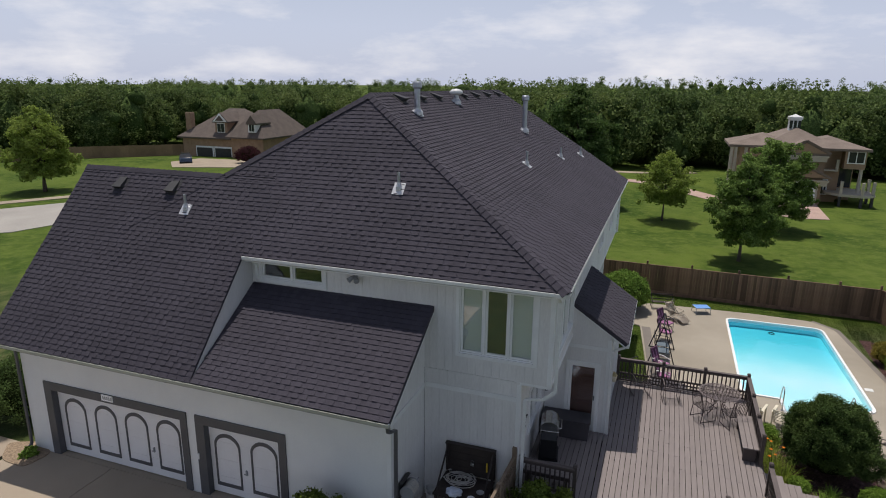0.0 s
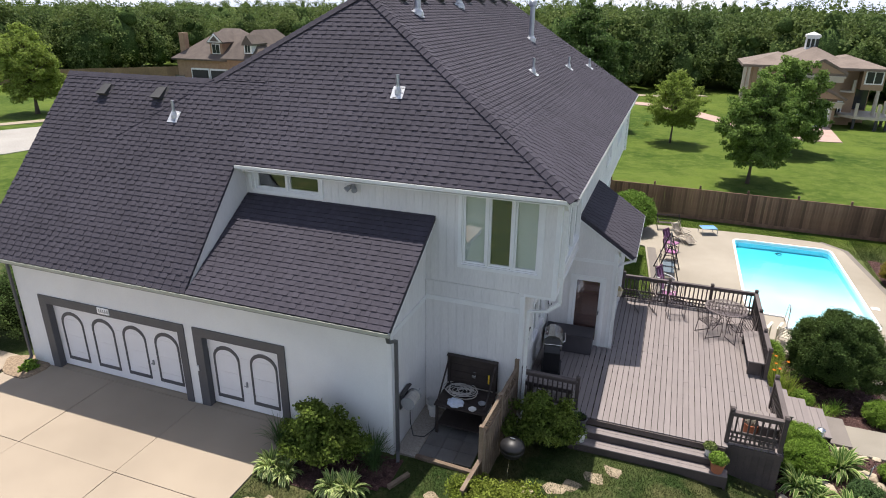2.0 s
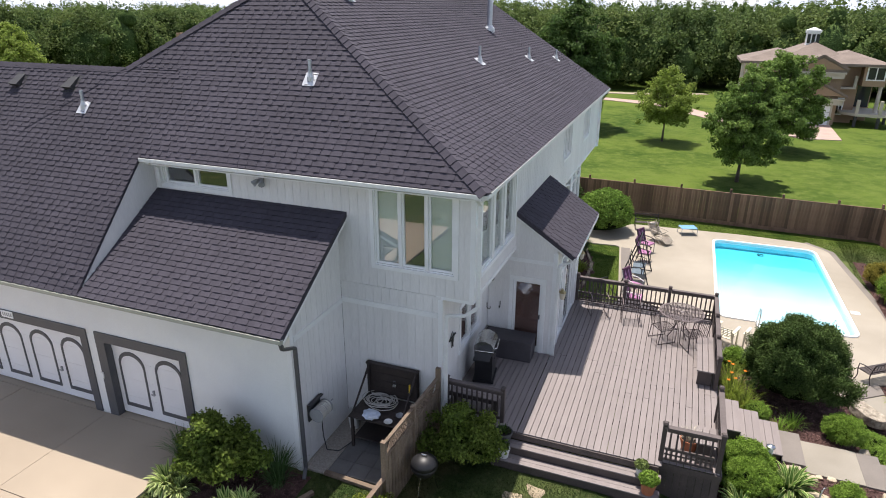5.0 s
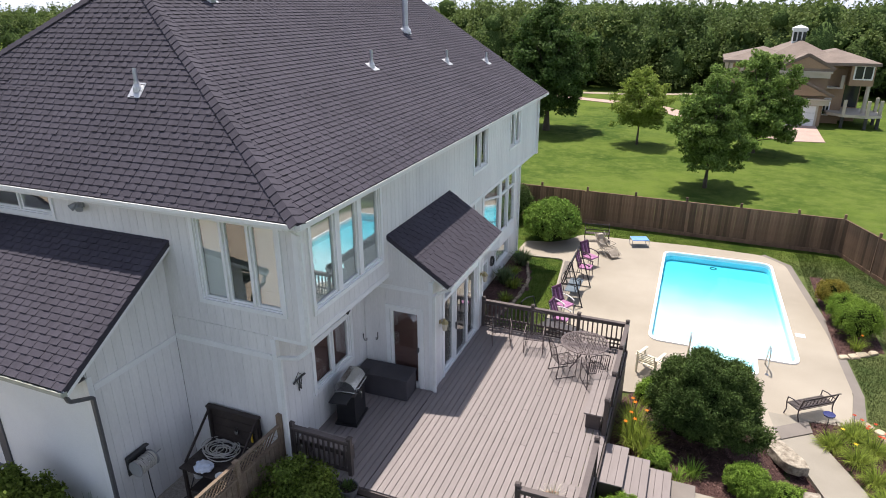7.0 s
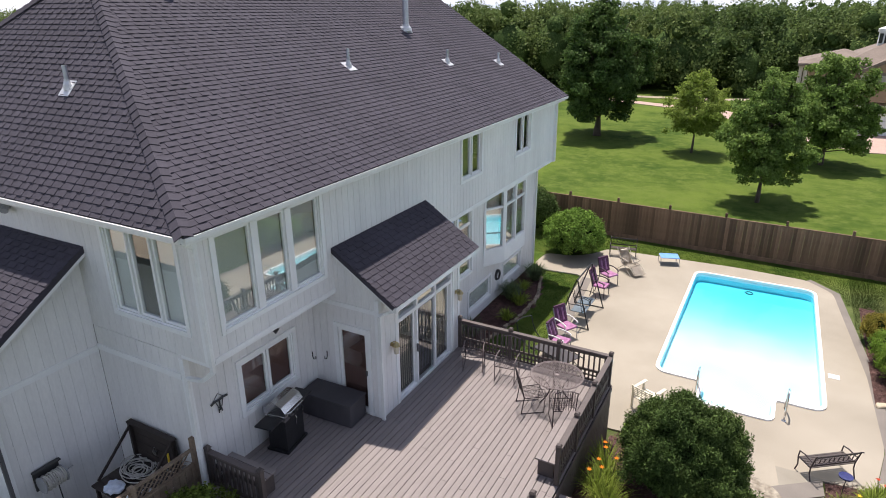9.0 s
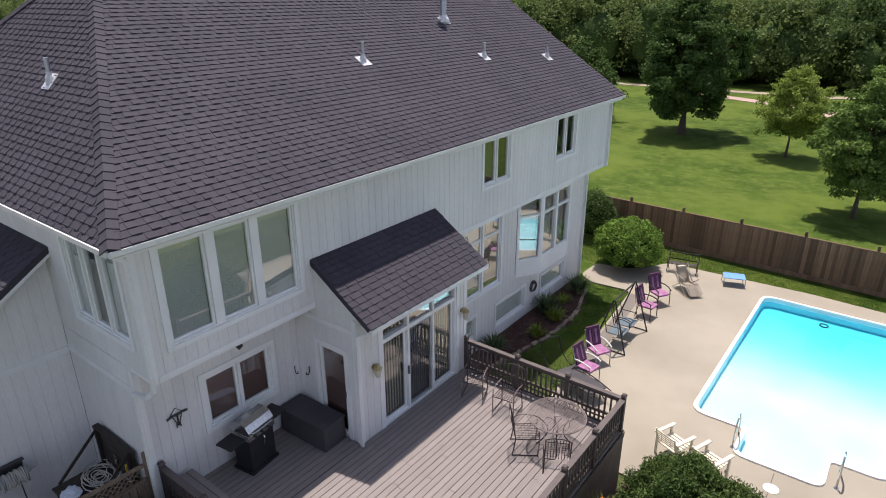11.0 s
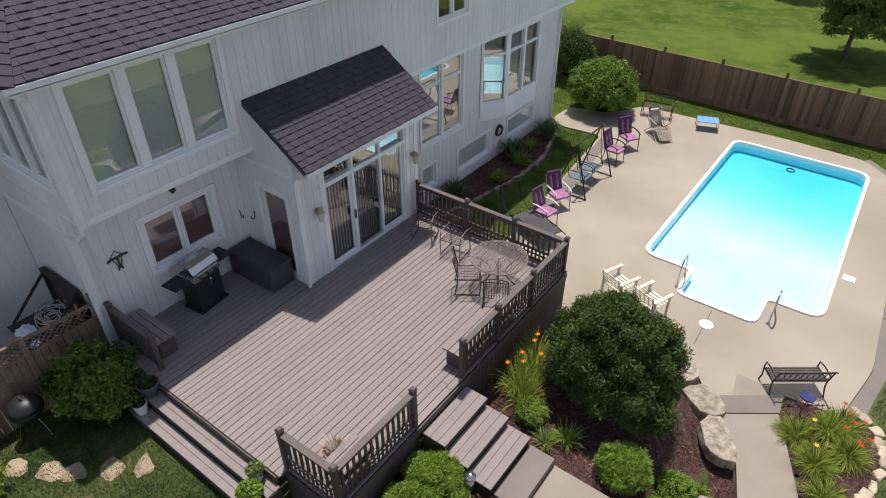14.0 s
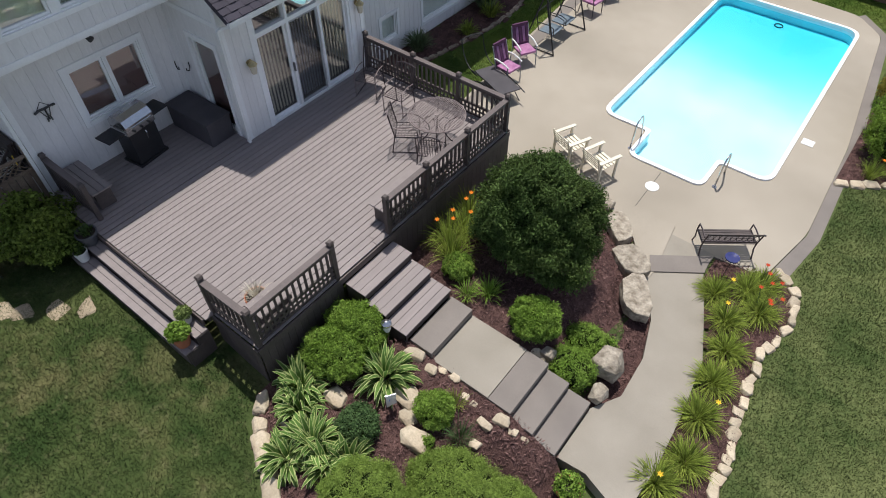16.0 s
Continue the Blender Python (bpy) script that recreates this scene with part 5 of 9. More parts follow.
def shrub(loc, radii, seed, leaves=2500, leaf=0.06, material=None, name="shrub", label="", lobes=9, aspect=0.6, irregular=0.3, feather=0.0, cone=0.0):
    """A shrub of leaf tufts: a full, lumpy body, or (irregular over 0.6) a loose one with gaps; feather: how far its sprays point outward."""
    rng = np.random.default_rng(seed)
    loose = irregular > 0.6
    t = thing(name, label or "dense green shrub in the mulch bed", "shrub", pose(loc[0], loc[1], bed_z(loc[0], loc[1]) + 0.02))
    rx, ry, rz = radii
    mean = (rx * ry * rz) ** (1 / 3)
    k = lobes * (8 if loose else 12)
    cen, out, rad = [], [], []
    for i in range(k):
        h = 1 - 1.45 * (i + 0.5) / k
        a = i * 2.39996 + rng.uniform(-0.3, 0.3)
        w = math.sqrt(max(0.0, 1 - h * h))
        d = Vector((math.cos(a) * w, math.sin(a) * w, h))
        lump = noise.noise(d * 1.7 + Vector((seed, 0, 0))) + 0.6 * noise.noise(d * 4.1 + Vector((0, seed, 0)))
        if loose:
            q = rng.random() ** 0.45 * (0.82 + 0.5 * lump)
            taper = 1.12 - 0.42 * max(0.0, h)
            cen.append((d.x * rx * q * taper, d.y * ry * q * taper, rz * (0.85 + (1.15 if h > 0 else 0.85) * d.z * q)))
            rad.append(mean * rng.uniform(0.16, 0.3))
        else:
            q = 0.9 + irregular * 0.55 * lump + rng.uniform(-0.07, 0.05) * (0.4 + 2 * irregular)
            slim = 1 - cone * max(0.0, 0.5 + d.z * 0.5) ** 1.5
            cen.append((d.x * rx * q * slim, d.y * ry * q * slim, rz * (0.92 + d.z * q)))
            rad.append(mean * 2.5 / math.sqrt(k) * rng.uniform(0.8, 1.25))
        out.append(d)
    n = int(leaves * (1.2 if loose else 1.7))
    p, d = tuft_points(rng, n, cen, out, rad, 0.75 if loose else 0.95, 0.7 if loose else 0.25)
    ok = p[:, 2] > 0.01
    v, f = leaf_cloud(p[ok], d[ok], leaf * (1.0 if loose else 0.8), rng, aspect=aspect, along=feather)
    raw_mesh("foliage", v, f, material or M_BUSH, t)
    # near-black core: the shade inside the shrub is put into its colour
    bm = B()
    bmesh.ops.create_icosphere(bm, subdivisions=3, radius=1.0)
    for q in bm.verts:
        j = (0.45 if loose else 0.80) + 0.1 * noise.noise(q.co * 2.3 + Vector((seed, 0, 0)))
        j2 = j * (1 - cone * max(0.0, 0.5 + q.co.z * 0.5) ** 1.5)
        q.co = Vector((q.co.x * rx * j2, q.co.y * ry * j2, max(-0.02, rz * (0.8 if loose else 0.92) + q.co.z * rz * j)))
    part("shade_core", bm, M_INNER, t, smooth=True)
    return t


tree((5.1, 48.1, -1.85), 8.0, 2.6, 1, 38000, 0.15, 0.18)
tree((-0.1, 59.9, -1.8), 6.5, 2.45, 2, 14000, 0.17, 0.24, trunk_r=0.09, material=M_LEAFLIGHT)
tree((-8.4, 63.7, -1.75), 12.0, 4.3, 3, 40000, 0.24, 0.13, trunk_r=0.3, material=M_LEAFDARK)
tree((8.4, 60.0, -1.75), 8.4, 3.0, 4, 28000, 0.19, 0.13, trunk_r=0.16)
tree((-63.2, 51.0, -1.8), 9.3, 3.8, 5, 17000, 0.26, 0.17, trunk_r=0.2, material=M_LEAFLIGHT)
tree((-18.5, 66, -1.8), 7.0, 3.8, 6, 12000, 0.25, 0.1, trunk_r=0.2, material=M_LEAFDARK)

# woods beyond the lawns: joined crowns on one object, dark painted-shade cores on another
rngw = np.random.default_rng(11)
wv, wf, base = [], [], 0
lv, lf, lbase = [], [], 0
tmp = B()
bmesh.ops.create_icosphere(tmp, subdivisions=1, radius=1.0)
ico_v = np.array([v.co for v in tmp.verts])
tmp.verts.index_update()
ico_f = np.array([[v.index for v in f.verts] for f in tmp.faces])
tmp.free()
count = 0
while count < 1300:
    a = rngw.uniform(-1.42, 0.5)
    near_row = count < 420
    dist = rngw.uniform(100, 122) if near_row else (105 + 330 * rngw.random() ** 1.5 if count < 1020 else rngw.uniform(330, 560))
    if a < -0.42:
        dist += 32
    x, y = math.sin(a) * dist, math.cos(a) * dist
    if (-1 < x < 27 and y < 99) or (-96 < x < -48 and y < 112):
        continue
    count += 1
    hh = rngw.uniform(7.8, 12.0) * (1.08 if rngw.random() < 0.2 else 1.0) + (dist - 100) * 0.011
    sp = hh * rngw.uniform(0.3, 0.44) * (1.0 if dist < 200 else 1.25)
    if count > 1020:  # the far ridge: tree heights fitted to the camera's skyline, rising to the north-east
        hh = 13.2 + dist * min(0.0135, max(-0.001, 0.0135 + 0.016 * a)) + rngw.uniform(-1.6, 0.7)
        sp = rngw.uniform(4.5, 6.5)
    z0 = ground_z(x, y)
    close = dist < 165
    cores = [((0.0, 0.0, hh * 0.42), (sp * 0.66, sp * 0.66, hh * 0.4))]
    cen, out, rad = [], [], []
    for q in range(30 if close else 11):
        f_, b_ = rngw.random(), rngw.uniform(0, 6.28)
        w_ = sp * math.sqrt(max(0.05, 1 - (1.9 * f_ - 0.75) ** 2 * 0.8)) * rngw.uniform(0.5, 1.0)
        cen.append((x + math.cos(b_) * w_, y + math.sin(b_) * w_, z0 + hh * (0.12 + 0.84 * f_)))
        out.append((math.cos(b_), math.sin(b_), f_))
        rad.append(sp * rngw.uniform(0.2, 0.42))
        if q % 6 == 0:
            cores.append(((math.cos(b_) * w_ * 0.7, math.sin(b_) * w_ * 0.7, hh * (0.1 + 0.75 * f_)), (rad[-1] * 0.9,) * 3))
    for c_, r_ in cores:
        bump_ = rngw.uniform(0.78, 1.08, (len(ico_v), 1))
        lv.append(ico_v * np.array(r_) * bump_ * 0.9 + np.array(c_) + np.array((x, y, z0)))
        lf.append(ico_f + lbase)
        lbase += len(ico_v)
    p, d = tuft_points(rngw, 1150 if close else 360, cen, out, rad, 0.8)
    v, f = leaf_cloud(p, d, 0.4 if close else (0.55 if dist < 230 else 0.65), rngw, aspect=0.75)
    wv.append(v)
    wf.append(f + base)
    base += len(v)
crowns = raw_mesh("woods_shade_cores", np.concatenate(lv), np.concatenate(lf), M_DEEP)
tagged(crowns, "dark green cores that give the woods their inner shade", "woods", kind="stuff")
woods = raw_mesh("far_woods", np.concatenate(wv), np.concatenate(wf), M_WOODS)
tagged(woods, "dense deciduous woods behind the lawns", "woods", kind="stuff")

# far fence
fence = thing("fence", "dark brown wooden privacy fence behind the pool", "fence")
seg = [((-5.4, 39.3), (10.8, 38.6)), ((10.8, 38.6), (13.6, 31.5))]
rngf = random.Random(8)
for (ax, ay), (bx, by) in seg:
    L = math.hypot(bx - ax, by - ay)
    k = int(L / 0.145)
    ang = math.degrees(math.atan2(by - ay, bx - ax))
    pb = B()
    box(pb, 0, 0.1435, -0.01, 0.01, 0, 1.72)
    me = bpy.data.meshes.new("plank")
    pb.to_mesh(me)
    pb.free()
    me.materials.append(M_FENCE)
    for i in range(k):
        t = i / k
        piece("plank", me, fence, pose(ax + (bx - ax) * t, ay + (by - ay) * t, -1.82 + rngf.uniform(-0.015, 0.015), 0, rngf.uniform(-0.12, 0.12), ang))
    for i in range(int(L / 2.4) + 1):
        t = min(1, i * 2.4 / L)
        pb = B()
        x, y = ax + (bx - ax) * t, ay + (by - ay) * t
        box(pb, x - 0.05, x + 0.05, y + 0.02, y + 0.12, -1.85, 0.12)
        part("post", pb, M_FENCE, fence)
    pb = B()
    bar(pb, (ax, ay - 0.03, -1.7), (bx, by - 0.03, -1.7), 0.025, 0.2)
    part("kick_board", pb, M_FENCE, fence)
    pb = B()
    bar(pb, (ax, ay + 0.02, -0.085), (bx, by + 0.02, -0.085), 0.09, 0.03)
    part("cap_rail", pb, M_FENCE, fence)
    for z in (-1.4, -0.3):
        pb = B()
        bar(pb, (ax, ay + 0.04, z), (bx, by + 0.04, z), 0.04, 0.09)
        part("rail", pb, M_FENCE, fence)

# ---------------------------------------------------------------- deck: rails, skirt, steps
def rail_run(p, q, posts, lattice=False, top=0.84, group="deck railing", shared=()):
    """A run of railing between two points, with posts at the given fractions."""
    (ax, ay), (bx, by) = p, q
    L = math.hypot(bx - ax, by - ay)
    r = thing("railing", "dark brown stained wooden deck railing with square balusters", "railing", group=group)
    P = lambda t, z: (ax + (bx - ax) * t, ay + (by - ay) * t, z)
    for t in posts:
        if t in shared:
            continue
        x, y, _ = P(t, 0)
        bm = B()
        box(bm, x - 0.045, x + 0.045, y - 0.045, y + 0.045, -0.25, top + 0.06, bevel=0.006)
        post = part("post", bm, M_DARKWOOD, r)
        bm = B()
        hexa(bm, [(x - 0.058, y - 0.058, top + 0.062), (x + 0.058, y - 0.058, top + 0.062), (x + 0.058, y + 0.058, top + 0.062), (x - 0.058, y + 0.058, top + 0.062)],
             [(x - 0.035, y - 0.035, top + 0.1), (x + 0.035, y - 0.035, top + 0.1), (x + 0.035, y + 0.035, top + 0.1), (x - 0.035, y + 0.035, top + 0.1)])
        part("cap", bm, M_DARKWOOD, post)
    e = 0.05 / L
    for a, b in zip(posts, posts[1:]):
        for z, w, h in ((top - 0.02, 0.115, 0.036), (top - 0.09, 0.038, 0.07), (0.30 if lattice else 0.09, 0.038, 0.06)) + (((0.05, 0.038, 0.05),) if lattice else ()):
            bm = B()
            bar(bm, P(a + e * (0 if w > 0.1 else 1), z), P(b - e * (0 if w > 0.1 else 1), z), w, h)
            part("rail", bm, M_TOPRAIL if w > 0.1 else M_DARKWOOD, r)
        n = max(2, round((b - a) * L / 0.125))
        for i in range(1, n):
            t = a + (b - a) * i / n
            bm = B()
            bar(bm, P(t, 0.33 if lattice else 0.12), P(t, top - 0.12), 0.036, 0.036, up=(1, 0, 0))
            part("baluster", bm, M_DARKWOOD, r)
        if lattice:
            n = round((b - a) * L / 0.1)
            for i in range(1, n):
                t = a + (b - a) * i / n
                bm = B()
                bar(bm, P(t, 0.07), P(t, 0.27), 0.042, 0.016, up=(by - ay, ax - bx, 0))
                part("lattice_strip", bm, M_DARKWOOD, r)
            bm = B()
            bar(bm, P(a + e, 0.17), P(b - e, 0.17), 0.012, 0.04)
            part("lattice_strip", bm, M_DARKWOOD, r)
    return r


# top rails in a lighter brown than posts and balusters
M_TOPRAIL = mat("lighter_rail_top", (0.12, 0.097, 0.092), (0.095, 0.077, 0.073), rough=0.65, scale=3, fine=40, grain=0.15, bump=0.15)
RX = 3.07
rail_run((-0.98, 23.26), (RX, 23.26), [0, 0.36, 0.68, 1.0], lattice=True)
rail_run((RX, 23.21), (RX, 19.42), [0, 0.36, 0.7, 1.0], lattice=True, shared=(0,))
rail_run((RX, 18.05), (RX, 16.28), [0, 1.0], lattice=True)
rail_run((RX - 0.05, 16.275), (1.97, 16.26), [0.0, 1.0], lattice=True, shared=(0.0,))
rail_run((-2.78, 16.28), (-1.45, 16.28), [0, 1.0], top=0.82)

# skirt boards round the deck
skirt = thing("deck_skirt", "dark brown vertical board skirt under the deck", "skirting")


def skirt_run(p, q, z0, z1, n):
    for i in range(n):
        a, b = i / n, (i + 1) / n
        x0, y0 = p[0] + (q[0] - p[0]) * a, p[1] + (q[1] - p[1]) * a
        x1, y1 = p[0] + (q[0] - p[0]) * b, p[1] + (q[1] - p[1]) * b
        bm = B()
        d = Vector((x1 - x0, y1 - y0, 0)).normalized() * 0.003
        bar(bm, (x0 + d.x, y0 + d.y, (z0 + z1) / 2), (x1 - d.x, y1 - d.y, (z0 + z1) / 2), 0.02, z1 - z0)
        part("board", bm, M_DARKWOOD, skirt)


skirt_run((3.13, 16.22), (3.13, 18.1), -1.15, -0.15, 13)
skirt_run((3.13, 19.4), (3.13, 23.34), -1.6, -0.15, 26)
skirt_run((1.98, 16.2), (3.12, 16.2), -1.15, -0.15, 8)
skirt_run((-0.9, 23.35), (3.12, 23.35), -1.95, -0.15, 26)
bm = B()
for a, b in (((-2.86, 16.03), (1.95, 16.03)), ((3.145, 16.2), (3.145, 23.33)), ((1.98, 16.185), (3.13, 16.185)), ((-1.0, 23.365), (3.13, 23.365))):
    bar(bm, (*a, -0.095), (*b, -0.095), 0.026, 0.14)
part("rim_board", bm, M_DARKWOOD, skirt)
# the deck's front corner lies back behind the railing
stairs_f = thing("front_steps", "wide grey-brown board steps with dark risers from deck to lawn", "steps")
for k, (y0, y1, z) in enumerate(((15.76, 16.02, -0.19), (15.49, 15.76, -0.38))):
    for j in range(2):
        bm = B()
        w = (y1 - y0) / 2
        box(bm, -1.45, 2.02, y0 + j * w + 0.003, y0 + (j + 1) * w - 0.003, z - 0.028, z, bevel=0.004)
        part("tread", bm, M_DECK, stairs_f)
    bm = B()
    box(bm, -1.45, 2.02, y0 + 0.02, y0 + 0.045, z - 0.32, z - 0.03)
    part("riser", bm, M_DARKWOOD, stairs_f)
    for x in (-1.46, 2.0):
        bm = B()
        box(bm, x - 0.01 - 0.004 * k, x + 0.03 + 0.004 * k, y0 + 0.05, 16.02 - 0.004 * k, z - 0.5, z - 0.03)
        part("stringer", bm, M_DARKWOOD, stairs_f)

stairs_s = thing("side_steps", "grey-brown board steps from deck down to the garden", "steps")
for k in range(3):
    x0, x1, z = 3.16 + k * 0.46, 3.16 + (k + 1) * 0.46 + 0.02, -0.19 * (k + 1)
    for j in range(3):
        w = (x1 - x0) / 3
        bm = B()
        box(bm, x0 + j * w + 0.003, x0 + (j + 1) * w - 0.003, 18.14, 19.42, z - 0.03, z, bevel=0.004)
        part("tread", bm, M_DECK, stairs_s)
    bm = B()
    box(bm, x1 - 0.06, x1 - 0.03, 18.16, 19.4, z - 0.2, z - 0.032)
    part("riser", bm, M_DARKWOOD, stairs_s)
    for y in (18.18, 19.38):
        bm = B()
        box(bm, x0, x1 - 0.02, y - 0.02, y + 0.02, -1.1, z - 0.032)
        part("stringer", bm, M_DARKWOOD, stairs_s)
M_PAVER = mat("grey_stone_step", (0.2, 0.176, 0.155), (0.165, 0.145, 0.128), rough=0.8, scale=1.5, fine=60, grain=0.08, bump=0.15)
M_RISER = mat("dark_step_face", (0.06, 0.055, 0.05), (0.08, 0.07, 0.065), rough=0.9, scale=4, fine=50, grain=0.2, bump=0.2)
M_PATH = mat("path_concrete", (0.29, 0.262, 0.217), (0.24, 0.216, 0.176), rough=0.85, scale=1.0, fine=60, grain=0.07, bump=0.15)
garden_steps = thing("garden_steps", "smooth grey concrete steps and landing in the garden path", "steps")
for name, x0, x1, z, m in (("step", 4.56, 5.06, -0.76, M_PAVER), ("landing", 5.06, 6.26, -0.93, M_PATH), ("step", 6.26, 6.72, -0.945, M_PAVER), ("step", 6.72, 7.17, -1.12, M_PAVER), ("step", 7.17, 7.62, -1.3, M_PAVER)):
    bm = B()
    box(bm, x0 + 0.003, x1 - 0.003, 18.22, 19.42, z - 0.6, z, bevel=0.01)
    part(name, bm, m, garden_steps)

path_l = [(7.64, 19.44), (7.95, 20.0), (7.9, 21.0), (7.62, 21.95), (7.1, 22.85), (6.85, 23.6), (6.8, 24.4)]
path_r = [(7.95, 24.4), (7.92, 23.85), (8.42, 22.67), (8.8, 21.67), (8.95, 20.4), (9.02, 19.2), (8.98, 18.4), (8.6, 18.2), (8.15, 18.35), (7.64, 18.3)]
path_z = lambda x, y: -1.47 - 0.24 * smooth_step(18.0, 23.8, y)
bm = B()
slab(bm, path_l + path_r, lambda x, y: path_z(x, y) - 0.4, path_z)
tagged(mesh_ob("garden_path", bm, M_PATH), "curved tan concrete garden path from steps to pool", "path", kind="structure")

# ---------------------------------------------------------------- beds
M_MULCH = mat("wood_mulch", (0.125, 0.071, 0.063), (0.062, 0.036, 0.033), rough=0.95, scale=5, fine=55, grain=0.6, bump=1.0, depth=0.03, spec=0.1)
M_CHIP = mat("mulch_chip", (0.19, 0.115, 0.105), (0.075, 0.042, 0.04), rough=0.9, scale=9, fine=30, grain=0.3, bump=0.2, island=0.5, spec=0.1)


def inside(poly, x, y):
    c = False
    for i in range(len(poly)):
        (x0, y0), (x1, y1) = poly[i - 1], poly[i]
        if (y0 > y) != (y1 > y) and x < (x1 - x0) * (y - y0) / (y1 - y0) + x0:
            c = not c
    return c


def bed_z(x, y):
    """Mulch height: the ground, banked up against the garden steps."""
    z = ground_z(x, y)
    if 4.3 < x < 7.7 and 16.8 < y < 18.3:
        step_z = np.interp(x, [4.3, 4.56, 5.06, 5.1, 6.3, 6.72, 7.17, 7.62], [-0.85, -0.86, -0.9, -1.0, -1.02, -1.05, -1.22, -1.4])
        z += max(0.0, step_z - z) * smooth_step(16.9, 18.05, y)
    return float(z)


def bed(poly, chips, seed, up=0.03):
    """A mulch bed that follows the ground, with loose chips on it."""
    xs, ys = [p[0] for p in poly], [p[1] for p in poly]
    step = 0.16
    gx_, gy_ = np.arange(min(xs), max(xs) + step, step), np.arange(min(ys), max(ys) + step, step)
    bm = B()
    vs_ = {}

    def vert(i, j):
        if (i, j) not in vs_:
            x, y = gx_[i], gy_[j]
            vs_[i, j] = bm.verts.new((x, y, bed_z(x, y) + up + 0.03 * noise.noise((x * 2.1, y * 2.1, seed))))
        return vs_[i, j]
    for i in range(len(gx_) - 1):
        for j in range(len(gy_) - 1):
            if inside(poly, gx_[i] + step / 2, gy_[j] + step / 2):
                bm.faces.new((vert(i, j), vert(i + 1, j), vert(i + 1, j + 1), vert(i, j + 1)))
    b = mesh_ob("mulch_bed", bm, M_MULCH, smooth=True)
    tagged(b, "dark red-brown wood mulch bed", "mulch", kind="structure")
    rng = np.random.default_rng(seed)
    px = rng.uniform(min(xs), max(xs), chips * 3)
    py = rng.uniform(min(ys), max(ys), chips * 3)
    ok = edge_dist(px, py, list(poly))[1]
    pts = [(x, y, bed_z(x, y) + up + 0.03) for x, y in zip(px[ok][:chips], py[ok][:chips])]
    v, f = leaf_cloud(pts, np.tile((0, 0, 1.0), (len(pts), 1)), 0.075, rng, fold=0.15, aspect=0.22)
    c = raw_mesh("wood_chips", v, f, M_CHIP, b)
    tagged(c, kind="stuff")
    return b


bed([(3.15, 16.2), (3.25, 15.75), (3.9, 15.25), (4.6, 14.8), (5.6, 14.4), (7.2, 15.2), (8.3, 17.2), (8.25, 18.2), (7.62, 18.3), (4.5, 18.3), (4.45, 18.12), (3.15, 18.12)], 10000, 31)
bed([(3.15, 19.42), (7.5, 19.42), (8.02, 19.95), (8.02, 21.0), (7.7, 21.9), (7.1, 22.75), (6.75, 23.2), (6.2, 23.9), (5.5, 24.3), (4.6, 24.5), (3.3, 23.95), (3.15, 23.4)], 11000, 32)
bed([(9.05, 18.3), (10.05, 18.3), (9.95, 20.0), (9.65, 21.6), (9.6, 22.6), (9.85, 23.4), (9.7, 24.4), (9.2, 24.75), (8.0, 24.4), (8.0, 23.8), (8.5, 22.6), (8.88, 21.6)], 3500, 33)
bed([(-2.84, 24.0), (-2.2, 24.2), (-1.8, 26.5), (-1.4, 28.5), (-1.3, 30.0), (-1.55, 31.6), (-2.2, 33.0), (-2.84, 33.2)], 3000, 34)
bed([(9.3, 35.3), (9.6, 35.5), (10.4, 34.5), (10.75, 32), (10.7, 29.4), (9.35, 28.5)], 2500, 35)
bed([(-8.05, 13.95), (-8.05, 13.0), (-7.3, 12.3), (-5.9, 12.4), (-5.0, 13.0), (-5.05, 13.95)], 1500, 36)

M_ROCK = mat("tan_limestone", (0.5, 0.43, 0.32), (0.33, 0.26, 0.178), rough=0.9, scale=3, fine=25, grain=0.2, bump=0.5, rnd=0.22)
M_BOULDER = mat("grey_boulder", (0.4, 0.355, 0.285), (0.17, 0.14, 0.105), rough=0.9, scale=6, fine=18, grain=0.25, bump=0.7, depth=0.03, rnd=0.1)


M_BROWNTAN = mat("tan_flagstone", (0.37, 0.305, 0.21), (0.27, 0.215, 0.145), rough=0.9, scale=3, fine=25, grain=0.2, bump=0.4, rnd=0.12)
M_BROWNROCK = mat("brown_fieldstone", (0.34, 0.275, 0.205), (0.2, 0.155, 0.115), rough=0.9, scale=4, fine=25, grain=0.25, bump=0.5, rnd=0.3)


